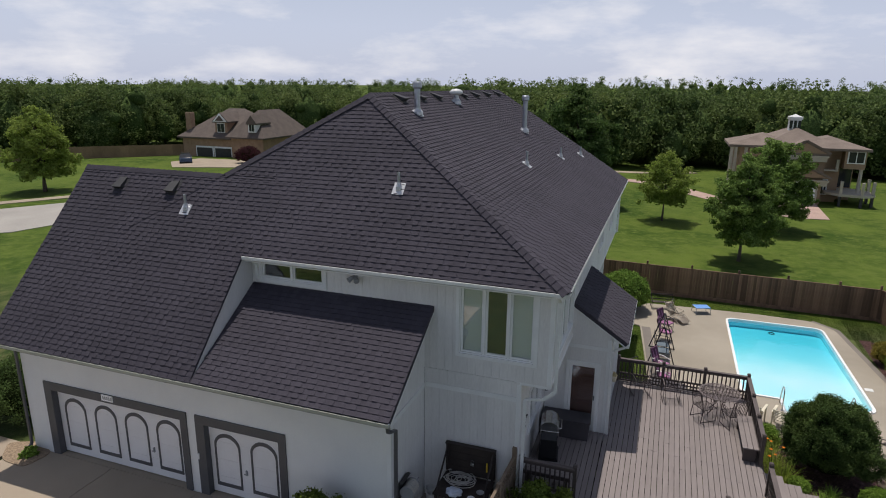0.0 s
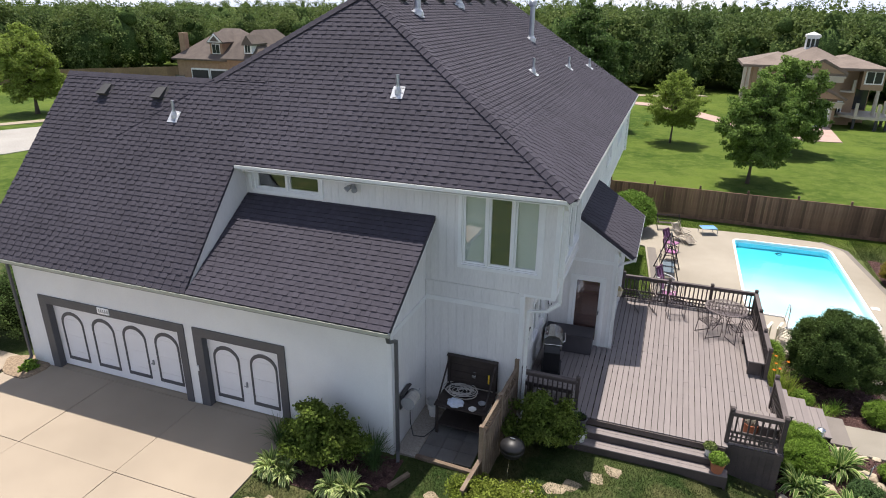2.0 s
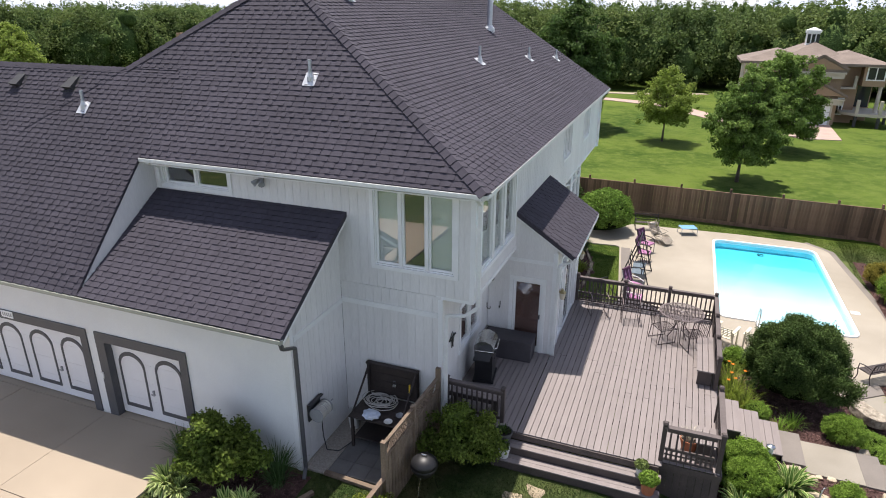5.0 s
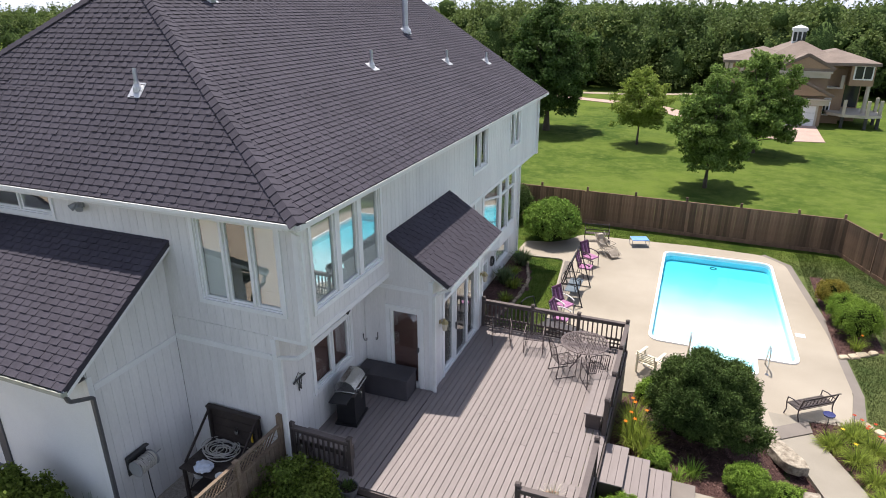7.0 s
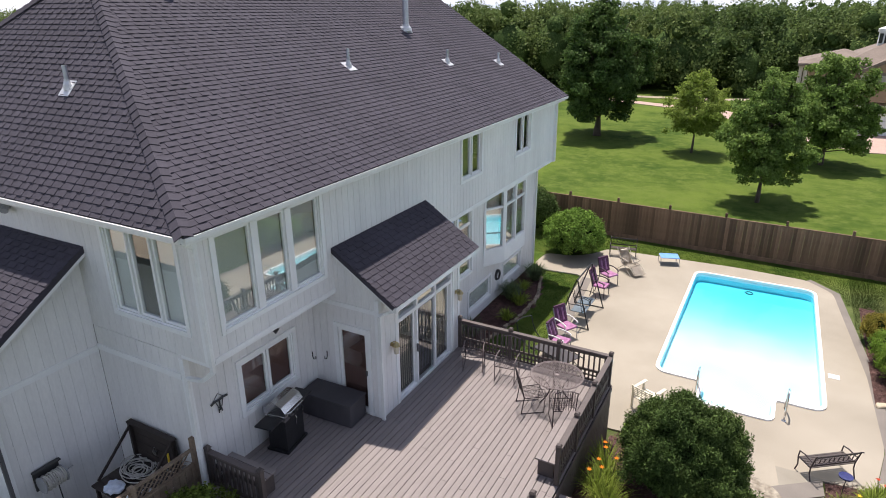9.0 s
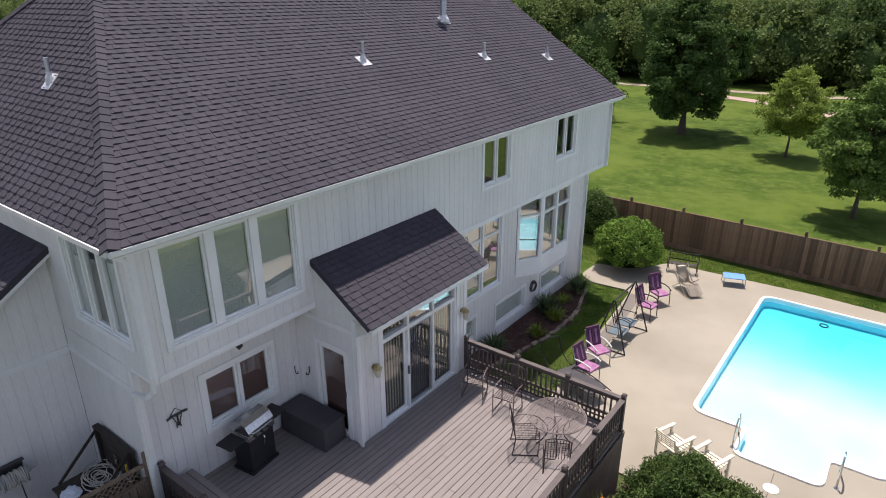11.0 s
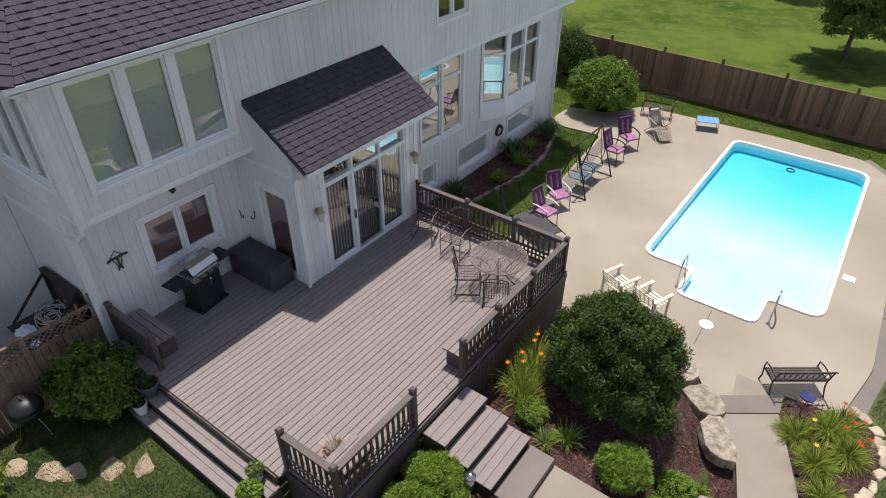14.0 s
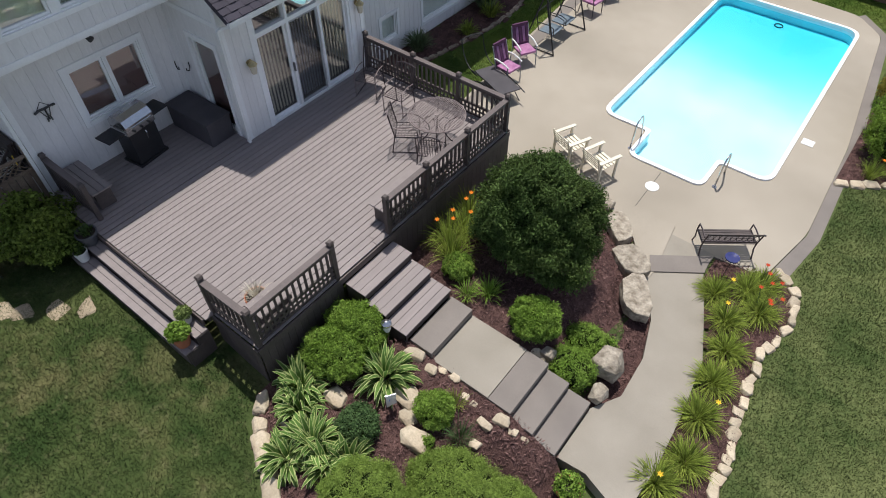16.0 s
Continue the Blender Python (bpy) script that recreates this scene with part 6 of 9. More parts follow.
def stone(x, y, sx, sy, sz, seed, material=None, group="edging stones", label="", sink=0.35, z=None, corners=15, turn=0.0):
    """A broken, angular stone: the hull of a few points, with worn edges."""
    bm = B()
    r = random.Random(seed)
    for k in range(corners):
        a, h = k * 2.39996 + r.uniform(-0.3, 0.3), 1 - 2 * (k + 0.5) / corners
        q = math.sqrt(1 - h * h)
        c = [math.copysign(abs(u) ** 0.5, u) * r.uniform(0.74, 1.1) for u in (math.cos(a) * q, math.sin(a) * q, h)]
        bm.verts.new((c[0] * sx, c[1] * sy, c[2] * sz))
    hull = bmesh.ops.convex_hull(bm, input=bm.verts[:])
    bmesh.ops.delete(bm, geom=[v for v in bm.verts if not v.link_faces], context="VERTS")
    bmesh.ops.bevel(bm, geom=bm.edges[:], offset=min(sx, sy, sz) * 0.07, segments=1, affect="EDGES", profile=0.5, clamp_overlap=True)
    off = Vector((r.uniform(0, 50), r.uniform(0, 50), 0))
    bmesh.ops.triangulate(bm, faces=bm.faces[:])
    bmesh.ops.subdivide_edges(bm, edges=[e for e in bm.edges if e.calc_length() > 0.45 * min(sx, sy)], cuts=2 if sx > 0.19 else 1, use_grid_fill=True)
    for v in bm.verts:
        v.co *= 1 + 0.1 * noise.noise(v.co * (1.3 / max(sx, 0.05)) + off) + 0.06 * noise.noise(v.co * (4.5 / max(sx, 0.05)) + off)
    zz = (bed_z(x, y) if z is None else z) + sz * (1 - 2 * sink)
    ob = mesh_ob("stone", bm, material or M_ROCK)
    ob.matrix_basis = pose(x, y, zz, r.uniform(-6, 6), r.uniform(-6, 6), turn + (r.uniform(0, 180) if sx == sy else r.uniform(-15, 15)))
    return tagged(ob, label or "rough tan limestone edging the mulch bed", "stone", group)


def rock_slab(x, y, z, a, b, turn, thick, seed, tilt=0.0):
    """A broad flat piece of limestone: a broken outline, split faces and a worn rim."""
    r = random.Random(seed)
    bm = B()
    k = 9
    ring = []
    for i in range(k):
        q = 2 * math.pi * (i + r.uniform(-0.25, 0.25)) / k
        m = r.uniform(0.82, 1.12)
        ring.append((math.copysign(abs(math.cos(q)) ** 0.7, math.cos(q)) * a * m, math.copysign(abs(math.sin(q)) ** 0.7, math.sin(q)) * b * m))
    slab(bm, ring, -thick, 0.0)
    bmesh.ops.bevel(bm, geom=[e for e in bm.edges if e.is_boundary or e.calc_face_angle(0) > 0.6], offset=0.025, segments=2, affect="EDGES", profile=0.6, clamp_overlap=True)
    bmesh.ops.triangulate(bm, faces=bm.faces[:])
    bmesh.ops.subdivide_edges(bm, edges=[e for e in bm.edges if e.calc_length() > 0.12], cuts=2, use_grid_fill=True)
    off = Vector((seed, 0, 0))
    for v in bm.verts:
        v.co += Vector((0.018 * noise.noise(v.co * 6 + off), 0.018 * noise.noise(v.co * 6 - off), 0.016 * noise.noise(v.co * 4 + off) + 0.01 * noise.noise(v.co * 15 + off)))
    ob = mesh_ob("stone", bm, M_BOULDER)
    ob.matrix_basis = pose(x, y, z, tilt, r.uniform(-3, 3), turn)
    return tagged(ob, "broad flat lichen-grey limestone slab between bed and path", "stone", "garden boulders")


def stone_line(pts, size, seed, jitter=0.06, **kw):
    r = random.Random(seed)
    for (ax, ay), (bx, by) in zip(pts, pts[1:]):
        L = math.hypot(bx - ax, by - ay)
        turn = math.degrees(math.atan2(by - ay, bx - ax))
        u = 0.0
        while u < L - size * 0.4:
            s = size * r.uniform(0.7, 1.35)
            t = min(1, (u + s * 0.9) / L)
            u += s * 1.72
            stone(ax + (bx - ax) * t + r.uniform(-jitter, jitter) * 0.5, ay + (by - ay) * t + r.uniform(-jitter, jitter) * 0.5, s, size * r.uniform(0.5, 0.85), size * r.uniform(0.35, 0.6), r.randint(0, 9999), turn=turn, **kw)


stone_line([(9.95, 19.0), (9.9, 20.1), (9.66, 21.6), (9.62, 22.6), (9.86, 23.46), (9.72, 24.4), (9.24, 24.85)], 0.16, 41)
stone_line([(3.18, 16.02), (3.5, 15.64), (3.86, 15.36), (4.4, 15.05), (4.9, 14.75)], 0.24, 42, jitter=0.02)
stone_line([(6.2, 19.55), (7.2, 19.95)], 0.17, 45)
stone_line([(-2.3, 24.6), (-1.81, 26.8), (-1.42, 29.3), (-1.5, 31.0), (-2.0, 32.6)], 0.13, 46, material=M_BROWNROCK, jitter=0.07)
stone_line([(9.3, 28.45), (10.6, 29.25)], 0.2, 47)
for x, y, sx, sy, sz, z in ((7.5, 20.3, 0.3, 0.33, 0.27, -1.4), (7.62, 19.72, 0.17, 0.2, 0.15, -1.45), (5.36, 24.25, 0.24, 0.18, 0.13, -1.68), (4.4, 24.3, 0.34, 0.22, 0.13, -1.7), (3.9, 24.1, 0.3, 0.2, 0.13, -1.7), (6.55, 19.72, 0.16, 0.13, 0.14, -1.25)):
    stone(x, y, sx, sy, sz, int(x * 100), M_BOULDER, "garden boulders", "large lichen-grey boulder holding up the garden bed", 0.25, z, corners=12)
for k, (x, y, z, a, b, turn) in enumerate(((6.0, 23.68, -1.44, 0.5, 0.27, -45), (6.66, 22.92, -1.36, 0.42, 0.38, -40), (7.16, 22.1, -1.33, 0.55, 0.33, -62))):
    rock_slab(x, y, z, a, b, turn, 0.24, 7 + k, -5)
for i, (x, y, r) in enumerate(((4.79, 18.07, 0.2), (5.12, 18.04, 0.17), (4.26, 16.68, 0.24), (5.21, 17.41, 0.26), (5.41, 17.15, 0.18), (5.79, 16.92, 0.3), (5.6, 18.2, 0.13), (5.93, 18.02, 0.1), (6.13, 18.01, 0.08), (5.34, 18.2, 0.11), (6.47, 17.84, 0.16), (6.65, 18.06, 0.16), (6.9, 18.05, 0.1), (6.52, 17.52, 0.12), (5.49, 16.11, 0.2), (3.89, 15.81, 0.12), (7.11, 18.09, 0.08), (6.44, 19.62, 0.17), (6.58, 19.56, 0.12))):
    stone(x, y, r, r * (0.62 + 0.07 * (i % 5)), r * 0.5, 300 + i, None, "bed stones", "rough pale limestone lying in the mulch", 0.3)
for i, (x, y) in enumerate(((-0.45, 15.05), (-0.77, 14.68), (-1.1, 14.28), (-1.5, 14.05), (-2.0, 13.7), (-7.6, 11.5), (-7.15, 11.7), (-3.9, 13.1))):
    stone(x, y, 0.29, 0.22, 0.03, 60 + i, M_BROWNTAN, "stepping stones", "flat tan stepping stone set in the lawn", 0.72, corners=11)

# ---------------------------------------------------------------- plants
def blades(bm_v, bm_f, base, n, length, width, rng, arch=0.8, spread=0.12, stiff=0.5):
    """Curved ribbon leaves springing from one base."""
    k = 5
    for _ in range(n):
        a = rng.uniform(0, 2 * math.pi)
        L, w = length * rng.uniform(0.6, 1.15), width * rng.uniform(0.7, 1.2)
        lean = rng.uniform(0.15, 1.0) * arch
        dx_, dy_ = math.cos(a), math.sin(a)
        o = np.array(base) + np.array([dx_, dy_, 0]) * spread * rng.random()
        side = np.array([-dy_, dx_, 0])
        b0 = len(bm_v)
        p = o.copy()
        ang = lean * 0.35
        for i in range(k):
            t = i / (k - 1)
            ww = w * (0.55 + 0.9 * t - 1.42 * t * t) if i < k - 1 else 0.002
            bm_v.append(p - side * ww / 2)
            bm_v.append(p + side * ww / 2)
            ang += lean * (0.35 + t) * stiff
            p = p + np.array([dx_ * math.sin(ang), dy_ * math.sin(ang), math.cos(ang)]) * L / (k - 1)
        for i in range(k - 1):
            bm_f.append((b0 + 2 * i, b0 + 2 * i + 1, b0 + 2 * i + 3, b0 + 2 * i + 2))


M_LILY = leaf_mat("daylily_leaves", (0.18, 0.255, 0.04), (0.32, 0.36, 0.075), island=0.5, through=0.4)
M_HOSTA = leaf_mat("hosta_leaves", (0.11, 0.17, 0.045), (0.32, 0.36, 0.14), island=0.4)
M_BRIGHT = leaf_mat("bright_shrub_leaves", (0.165, 0.275, 0.04), (0.24, 0.36, 0.07), island=0.4, scale=2.0)
M_JUNIPER = leaf_mat("juniper_leaves", (0.075, 0.14, 0.05), (0.11, 0.175, 0.065), island=0.3)
M_MOUND = leaf_mat("mound_leaves", (0.14, 0.23, 0.03), (0.2, 0.3, 0.048), island=0.35)
M_CUSHION = leaf_mat("cushion_leaves", (0.19, 0.285, 0.055), (0.26, 0.35, 0.08), island=0.35)
M_LOOSE = leaf_mat("loose_shrub_leaves", (0.085, 0.14, 0.026), (0.18, 0.225, 0.042), island=0.55)
M_OLIVE = leaf_mat("olive_shrub_leaves", (0.17, 0.225, 0.035), (0.25, 0.28, 0.055), island=0.45)
M_GOLD = leaf_mat("golden_shrub_leaves", (0.27, 0.2, 0.035), (0.19, 0.19, 0.035), island=0.35)
M_ORANGE = mat("orange_petals", (0.75, 0.22, 0.02), (0.8, 0.3, 0.03), rough=0.5, scale=10, fine=30, grain=0.1, bump=0)
M_REDP = mat("red_petals", (0.5, 0.05, 0.02), (0.6, 0.1, 0.03), rough=0.5, scale=10, fine=30, grain=0.1, bump=0)
M_YELLOW = mat("yellow_petals", (0.8, 0.6, 0.05), (0.8, 0.5, 0.05), rough=0.5, scale=10, fine=30, grain=0.1, bump=0)


def clump(x, y, n, length, width, seed, material, name="daylily", label="", spread=0.14, arch=0.85, flowers=(), group="", z=None):
    rng = np.random.default_rng(seed)
    zz = bed_z(x, y) + 0.02 if z is None else z
    t = thing(name, label or "clump of arching green daylily leaves in the bed", "plant", pose(x, y, zz), group)
    v, f = [], []
    blades(v, f, (0, 0, 0), n, length, width, rng, arch, spread)
    raw_mesh("leaves", v, f, material, t)
    for (fx_, fy_, fz_, m) in flowers:
        bm = B()
        tube(bm, [(fx_ * 0.3, fy_ * 0.3, 0), (fx_ * 0.8, fy_ * 0.8, fz_ * 0.7), (fx_, fy_, fz_)], 0.006, 5)
        part("stalk", bm, M_BUSHSTEM, t)
        bm = B()
        for k in range(6):
            a = k * math.pi / 3
            p = [Vector((0, 0, 0)), Vector((math.cos(a - 0.5) * 0.03, math.sin(a - 0.5) * 0.03, 0.03)), Vector((math.cos(a) * 0.06, math.sin(a) * 0.06, 0.035)), Vector((math.cos(a + 0.5) * 0.03, math.sin(a + 0.5) * 0.03, 0.03))]
            bm.faces.new([bm.verts.new(q + Vector((fx_, fy_, fz_))) for q in p])
        part("flower", bm, m, t)
    return t


M_CREAMLEAF = leaf_mat("cream_leaf_edge", (0.42, 0.5, 0.17), (0.56, 0.6, 0.3), island=0.3)
M_HOSTAGREEN = leaf_mat("hosta_green", (0.085, 0.165, 0.04), (0.14, 0.23, 0.055), island=0.4)


def hosta(x, y, n, length, width, seed, label="hosta clump with cream-edged green leaves in the mulch", edge=0.68):
    """Broad arching leaves, each green along the middle with a cream margin."""
    rng = np.random.default_rng(seed)
    t = thing("hosta", label, "plant", pose(x, y, ground_z(x, y) + 0.02), "hostas")
    vs_, gf_, cf_ = [], [], []
    k = 7
    for _ in range(n):
        a = rng.uniform(0, 2 * math.pi)
        L, w = length * rng.uniform(0.7, 1.15), width * rng.uniform(0.8, 1.25)
        d, sd = np.array([math.cos(a), math.sin(a), 0]), np.array([-math.sin(a), math.cos(a), 0])
        lean = rng.uniform(0.25, 1.9)
        p, ang = d * 0.12 * rng.random(), lean * 0.4
        b0 = len(vs_)
        for i in range(k):
            u = i / (k - 1)
            ww = w * max(0.03, math.sin(math.pi * min(1, 0.08 + 0.92 * u)) ** 0.75)
            up = np.array([0, 0, 0.22 * ww])
            for q, lift in ((-1, 1), (-edge, 0.6), (0, 0), (edge, 0.6), (1, 1)):
                vs_.append(p + sd * ww * 0.5 * q + up * lift)
            ang += lean * (0.2 + u) * 0.4
            p = p + (d * math.sin(ang) + np.array([0, 0, math.cos(ang)])) * L / (k - 1)
        for i in range(k - 1):
            for c in range(4):
                f_ = (b0 + 5 * i + c, b0 + 5 * i + c + 1, b0 + 5 * i + c + 6, b0 + 5 * i + c + 5)
                (cf_ if c in (0, 3) else gf_).append(f_)
    me = bpy.data.meshes.new("leaves")
    me.from_pydata([tuple(v) for v in vs_], [], gf_ + cf_)
    me.materials.append(M_HOSTAGREEN)
    me.materials.append(M_CREAMLEAF)
    me.polygons.foreach_set("material_index", [0] * len(gf_) + [1] * len(cf_))
    ob = new("leaves", me)
    ob.parent = t
    return t


M_BUSHSTEM = mat("green_stalk", (0.08, 0.13, 0.03), rough=0.6, scale=8, fine=30, grain=0.1, bump=0)
grass_spots = [(8.36, 23.4, 0), (8.86, 23.75, 0), (9.24, 23.35, 1), (8.8, 22.78, 0), (9.07, 22.12, 0), (9.12, 21.32, 0), (9.19, 20.5, 0), (9.36, 19.6, 0), (9.08, 24.15, 1), (9.12, 19.0, 0)]
for i, (x, y, red) in enumerate(grass_spots):
    r = random.Random(i)
    fl = [(r.uniform(-0.25, 0.25), r.uniform(-0.25, 0.25), r.uniform(0.45, 0.6), M_REDP if red else M_YELLOW) for _ in range(4 if red else (1 if i % 3 == 0 else 0))]
    clump(x, y, 480, 0.43, 0.021, 70 + i, M_LILY, "daylily", "arching yellow-green daylily clump along the path", 0.22, 1.5, fl, "path daylilies")
for i, (x, y) in enumerate(((3.6, 20.6), (3.75, 20.95), (3.55, 21.4), (3.9, 20.3))):
    r = random.Random(90 + i)
    fl = [(r.uniform(-0.25, 0.25), r.uniform(-0.25, 0.25), r.uniform(0.6, 0.85), M_ORANGE) for _ in range((2, 3, 1, 0)[i])]
    clump(x, y, 160, 0.75, 0.02, 80 + i, M_LILY, "daylily", "green daylily clump with orange flowers beside the deck", 0.16, 1.0, fl, "orange daylilies")
for i, (x, y, n, L) in enumerate(((3.65, 16.45, 90, 0.6), (3.95, 16.15, 70, 0.55), (4.55, 15.85, 110, 0.6), (4.95, 15.75, 90, 0.55), (4.4, 15.45, 90, 0.55), (5.2, 16.0, 70, 0.5), (4.65, 17.45, 130, 0.65))):
    hosta(x, y, int(n * 1.05), L, 0.085, 100 + i)
clump(5.0, 20.0, 120, 0.4, 0.02, 110, M_BRIGHT, "hosta", "low green strap-leaved plant under the yew", 0.18, 1.0)
clump(4.7, 19.75, 90, 0.35, 0.02, 111, M_BRIGHT, "hosta", "low green strap-leaved plant beside the steps", 0.16, 1.0)
clump(6.3, 17.4, 140, 0.4, 0.012, 112, M_JUNIPER, "ornamental_grass", "tuft of fine blue-green grass in the mulch", 0.14, 0.7)
clump(5.9, 17.8, 90, 0.3, 0.014, 113, M_LILY, "ornamental_grass", "tuft of fine yellow-green grass in the mulch", 0.12, 0.8)
for i, (x, y, n, L) in enumerate(((-7.75, 12.6, 120, 0.5), (-7.35, 12.5, 70, 0.42), (-5.75, 12.55, 120, 0.5), (-6.15, 12.5, 80, 0.45))):
    hosta(x, y, n, L, 0.075, 220 + i, "hosta clump with cream-edged leaves before the garage shrub", 0.4)
for i, (x, y) in enumerate(((-8.05, 13.4), (-5.55, 13.45), (-5.75, 13.75))):
    clump(x, y, 150, 0.75, 0.022, 120 + i, M_JUNIPER, "hosta", "dark arching grassy plant against the garage wall", 0.16, 0.95, (), "garage border plants")
M_YUCCA = leaf_mat("yucca_leaves", (0.1, 0.15, 0.07), (0.2, 0.24, 0.12), island=0.5)
for i, (x, y, n, L) in enumerate(((-2.4, 26.8, 320, 0.62), (-2.35, 30.15, 420, 0.72), (-2.15, 32.3, 420, 0.72), (-1.85, 29.85, 200, 0.5), (-1.8, 28.5, 160, 0.42), (-2.2, 31.2, 120, 0.4))):
    clump(x, y, n, L, 0.04, 130 + i, M_YUCCA if i < 3 else M_LILY, "yucca", "spreading grey-green yucca in the house bed" if i < 3 else "small arching green plant in the house bed", 0.16, 1.05, (), "house bed plants")

shrub((5.08, 21.4, -1.2), (1.33, 1.31, 1.2), 21, 88000, 0.085, label="large dark green yew shrub beside the garden steps", aspect=0.3, lobes=24, irregular=0.48, feather=1.3, cone=0.34)
shrub((-1.65, 35.7, -1.85), (1.34, 1.32, 1.06), 22, 17000, 0.105, M_CLIPPED, label="round clipped green shrub near the house corner", irregular=0.14, lobes=20)
shrub((-6.75, 13.15, -0.8), (0.98, 0.66, 0.84), 23, 18000, 0.085, M_LOOSE, label="leafy green shrub against the garage wall", irregular=0.75, lobes=14)
shrub((-2.0, 15.35, -0.75), (0.92, 0.66, 0.78), 24, 12000, 0.075, M_LOOSE, label="loose green shrub between fence and deck steps", irregular=0.7, lobes=14)
shrub((-2.5, 12.8, -0.75), (1.2, 0.68, 0.46), 26, 15000, 0.06, M_OLIVE, label="low loose yellow-green shrub by the fence end", irregular=0.7, lobes=18)
shrub((9.65, 32.6, -1.8), (0.52, 0.52, 0.56), 25, 6000, 0.06, M_GOLD, label="golden green evergreen shrub in the pool bed")
shrub((9.85, 31.2, -1.8), (0.58, 0.58, 0.6), 27, 6000, 0.06, M_MOUND, label="rounded evergreen shrub in the pool bed")
shrub((10.05, 30.2, -1.8), (0.66, 0.66, 0.68), 28, 7000, 0.06, M_MOUND, label="rounded blue-green evergreen shrub in the pool bed")
clump(9.9, 29.2, 160, 0.5, 0.018, 140, M_LILY, "daylily", "daylily clump at the end of the pool bed", 0.16, 0.9, [(0.1, 0.1, 0.5, M_ORANGE)])
shrub((3.75, 17.75, -1.0), (0.62, 0.4, 0.42), 29, 22000, 0.062, M_BRIGHT, aspect=0.28, label="spreading bright green juniper under the deck rail", irregular=0.42, lobes=14, feather=0.9)
shrub((3.75, 17.2, -1.0), (0.55, 0.5, 0.38), 30, 20000, 0.062, M_BRIGHT, aspect=0.28, label="spreading bright green juniper under the deck rail", irregular=0.42, lobes=14, feather=0.9)
shrub((5.75, 17.45, -1.0), (0.3, 0.3, 0.25), 31, 9000, 0.06, M_BRIGHT, aspect=0.28, label="small round green shrub in the mulch", feather=0.8)
shrub((4.95, 16.5, -1.0), (0.36, 0.34, 0.26), 32, 4500, 0.045, M_JUNIPER, label="small blue-green shrub in the mulch")
shrub((6.1, 19.95, -1.0), (0.42, 0.42, 0.32), 33, 15000, 0.07, M_BRIGHT, aspect=0.28, label="rounded bright green shrub above the landing", feather=0.8)
shrub((6.95, 20.55, -1.35), (0.6, 0.34, 0.25), 34, 7000, 0.04, M_BRIGHT, label="trailing green groundcover over the stones", irregular=0.45)
shrub((7.0, 19.85, -1.4), (0.45, 0.42, 0.34), 35, 7000, 0.04, M_BRIGHT, label="mounded green groundcover beside the steps", irregular=0.4)
shrub((6.8, 16.62, -1.05), (0.86, 0.72, 0.54), 36, 46000, 0.032, M_CUSHION, label="smooth green cushion shrub in the mulch", irregular=0.2, lobes=26, aspect=0.5)
shrub((5.9, 15.6, -1.05), (0.7, 0.64, 0.46), 37, 32000, 0.032, M_CUSHION, label="smooth green cushion shrub in the mulch", irregular=0.2, lobes=26, aspect=0.5)
shrub((7.5, 16.95, -1.2), (0.6, 0.55, 0.5), 38, 26000, 0.032, M_CUSHION, label="smooth green cushion shrub in the mulch", irregular=0.2, lobes=26, aspect=0.5)
shrub((-4.4, 38.2, -1.8), (1.0, 0.9, 1.1), 54, 9000, 0.1, M_BUSH, label="dark green shrub beside the fence and house corner")
shrub((3.9, 23.6, -1.8), (0.4, 0.4, 0.4), 39, 5000, 0.06, M_BRIGHT, label="small bright green shrub at the deck corner")
shrub((4.2, 20.1, -1.05), (0.3, 0.3, 0.22), 51, 3500, 0.05, M_BRIGHT, label="small round green shrub in the mulch")
shrub((-19.2, 15.6, -0.85), (1.6, 1.5, 1.0), 52, 12000, 0.09, M_BUSH, label="dark green shrub beside the garage")
shrub((5.95, 17.0, -1.0), (0.12, 0.12, 0.09), 53, 700, 0.04, M_BRIGHT, label="tiny bright green plant in the mulch")

M_GRAVEL = mat("tan_gravel", (0.36, 0.27, 0.18), (0.22, 0.16, 0.11), rough=0.95, scale=14, fine=45, grain=0.35, bump=1.0, depth=0.03)
bm = B()
slab(bm, rounded([(-17.95, 13.9), (-17.3, 13.2), (-16.35, 13.15), (-16.25, 13.98), (-17.1, 14.3)], 0.25, 4), -1.1, DRIVE_Z + 0.025)
tagged(mesh_ob("gravel_patch", bm, M_GRAVEL), "tan gravel patch at the garage corner", "gravel", kind="structure")
shrub((-16.75, 13.65, -0.75), (0.3, 0.28, 0.16), 56, 1500, 0.07, M_BRIGHT, label="small light green plant in the gravel", irregular=0.7)

# ---------------------------------------------------------------- lawn blades
M_BLADE = leaf_mat("grass_blades", (0.06, 0.092, 0.024), (0.114, 0.108, 0.044), island=0.3, through=0.25)
lawn_colour(M_BLADE.node_tree.nodes, M_BLADE.node_tree.links)


Z_GRID = []


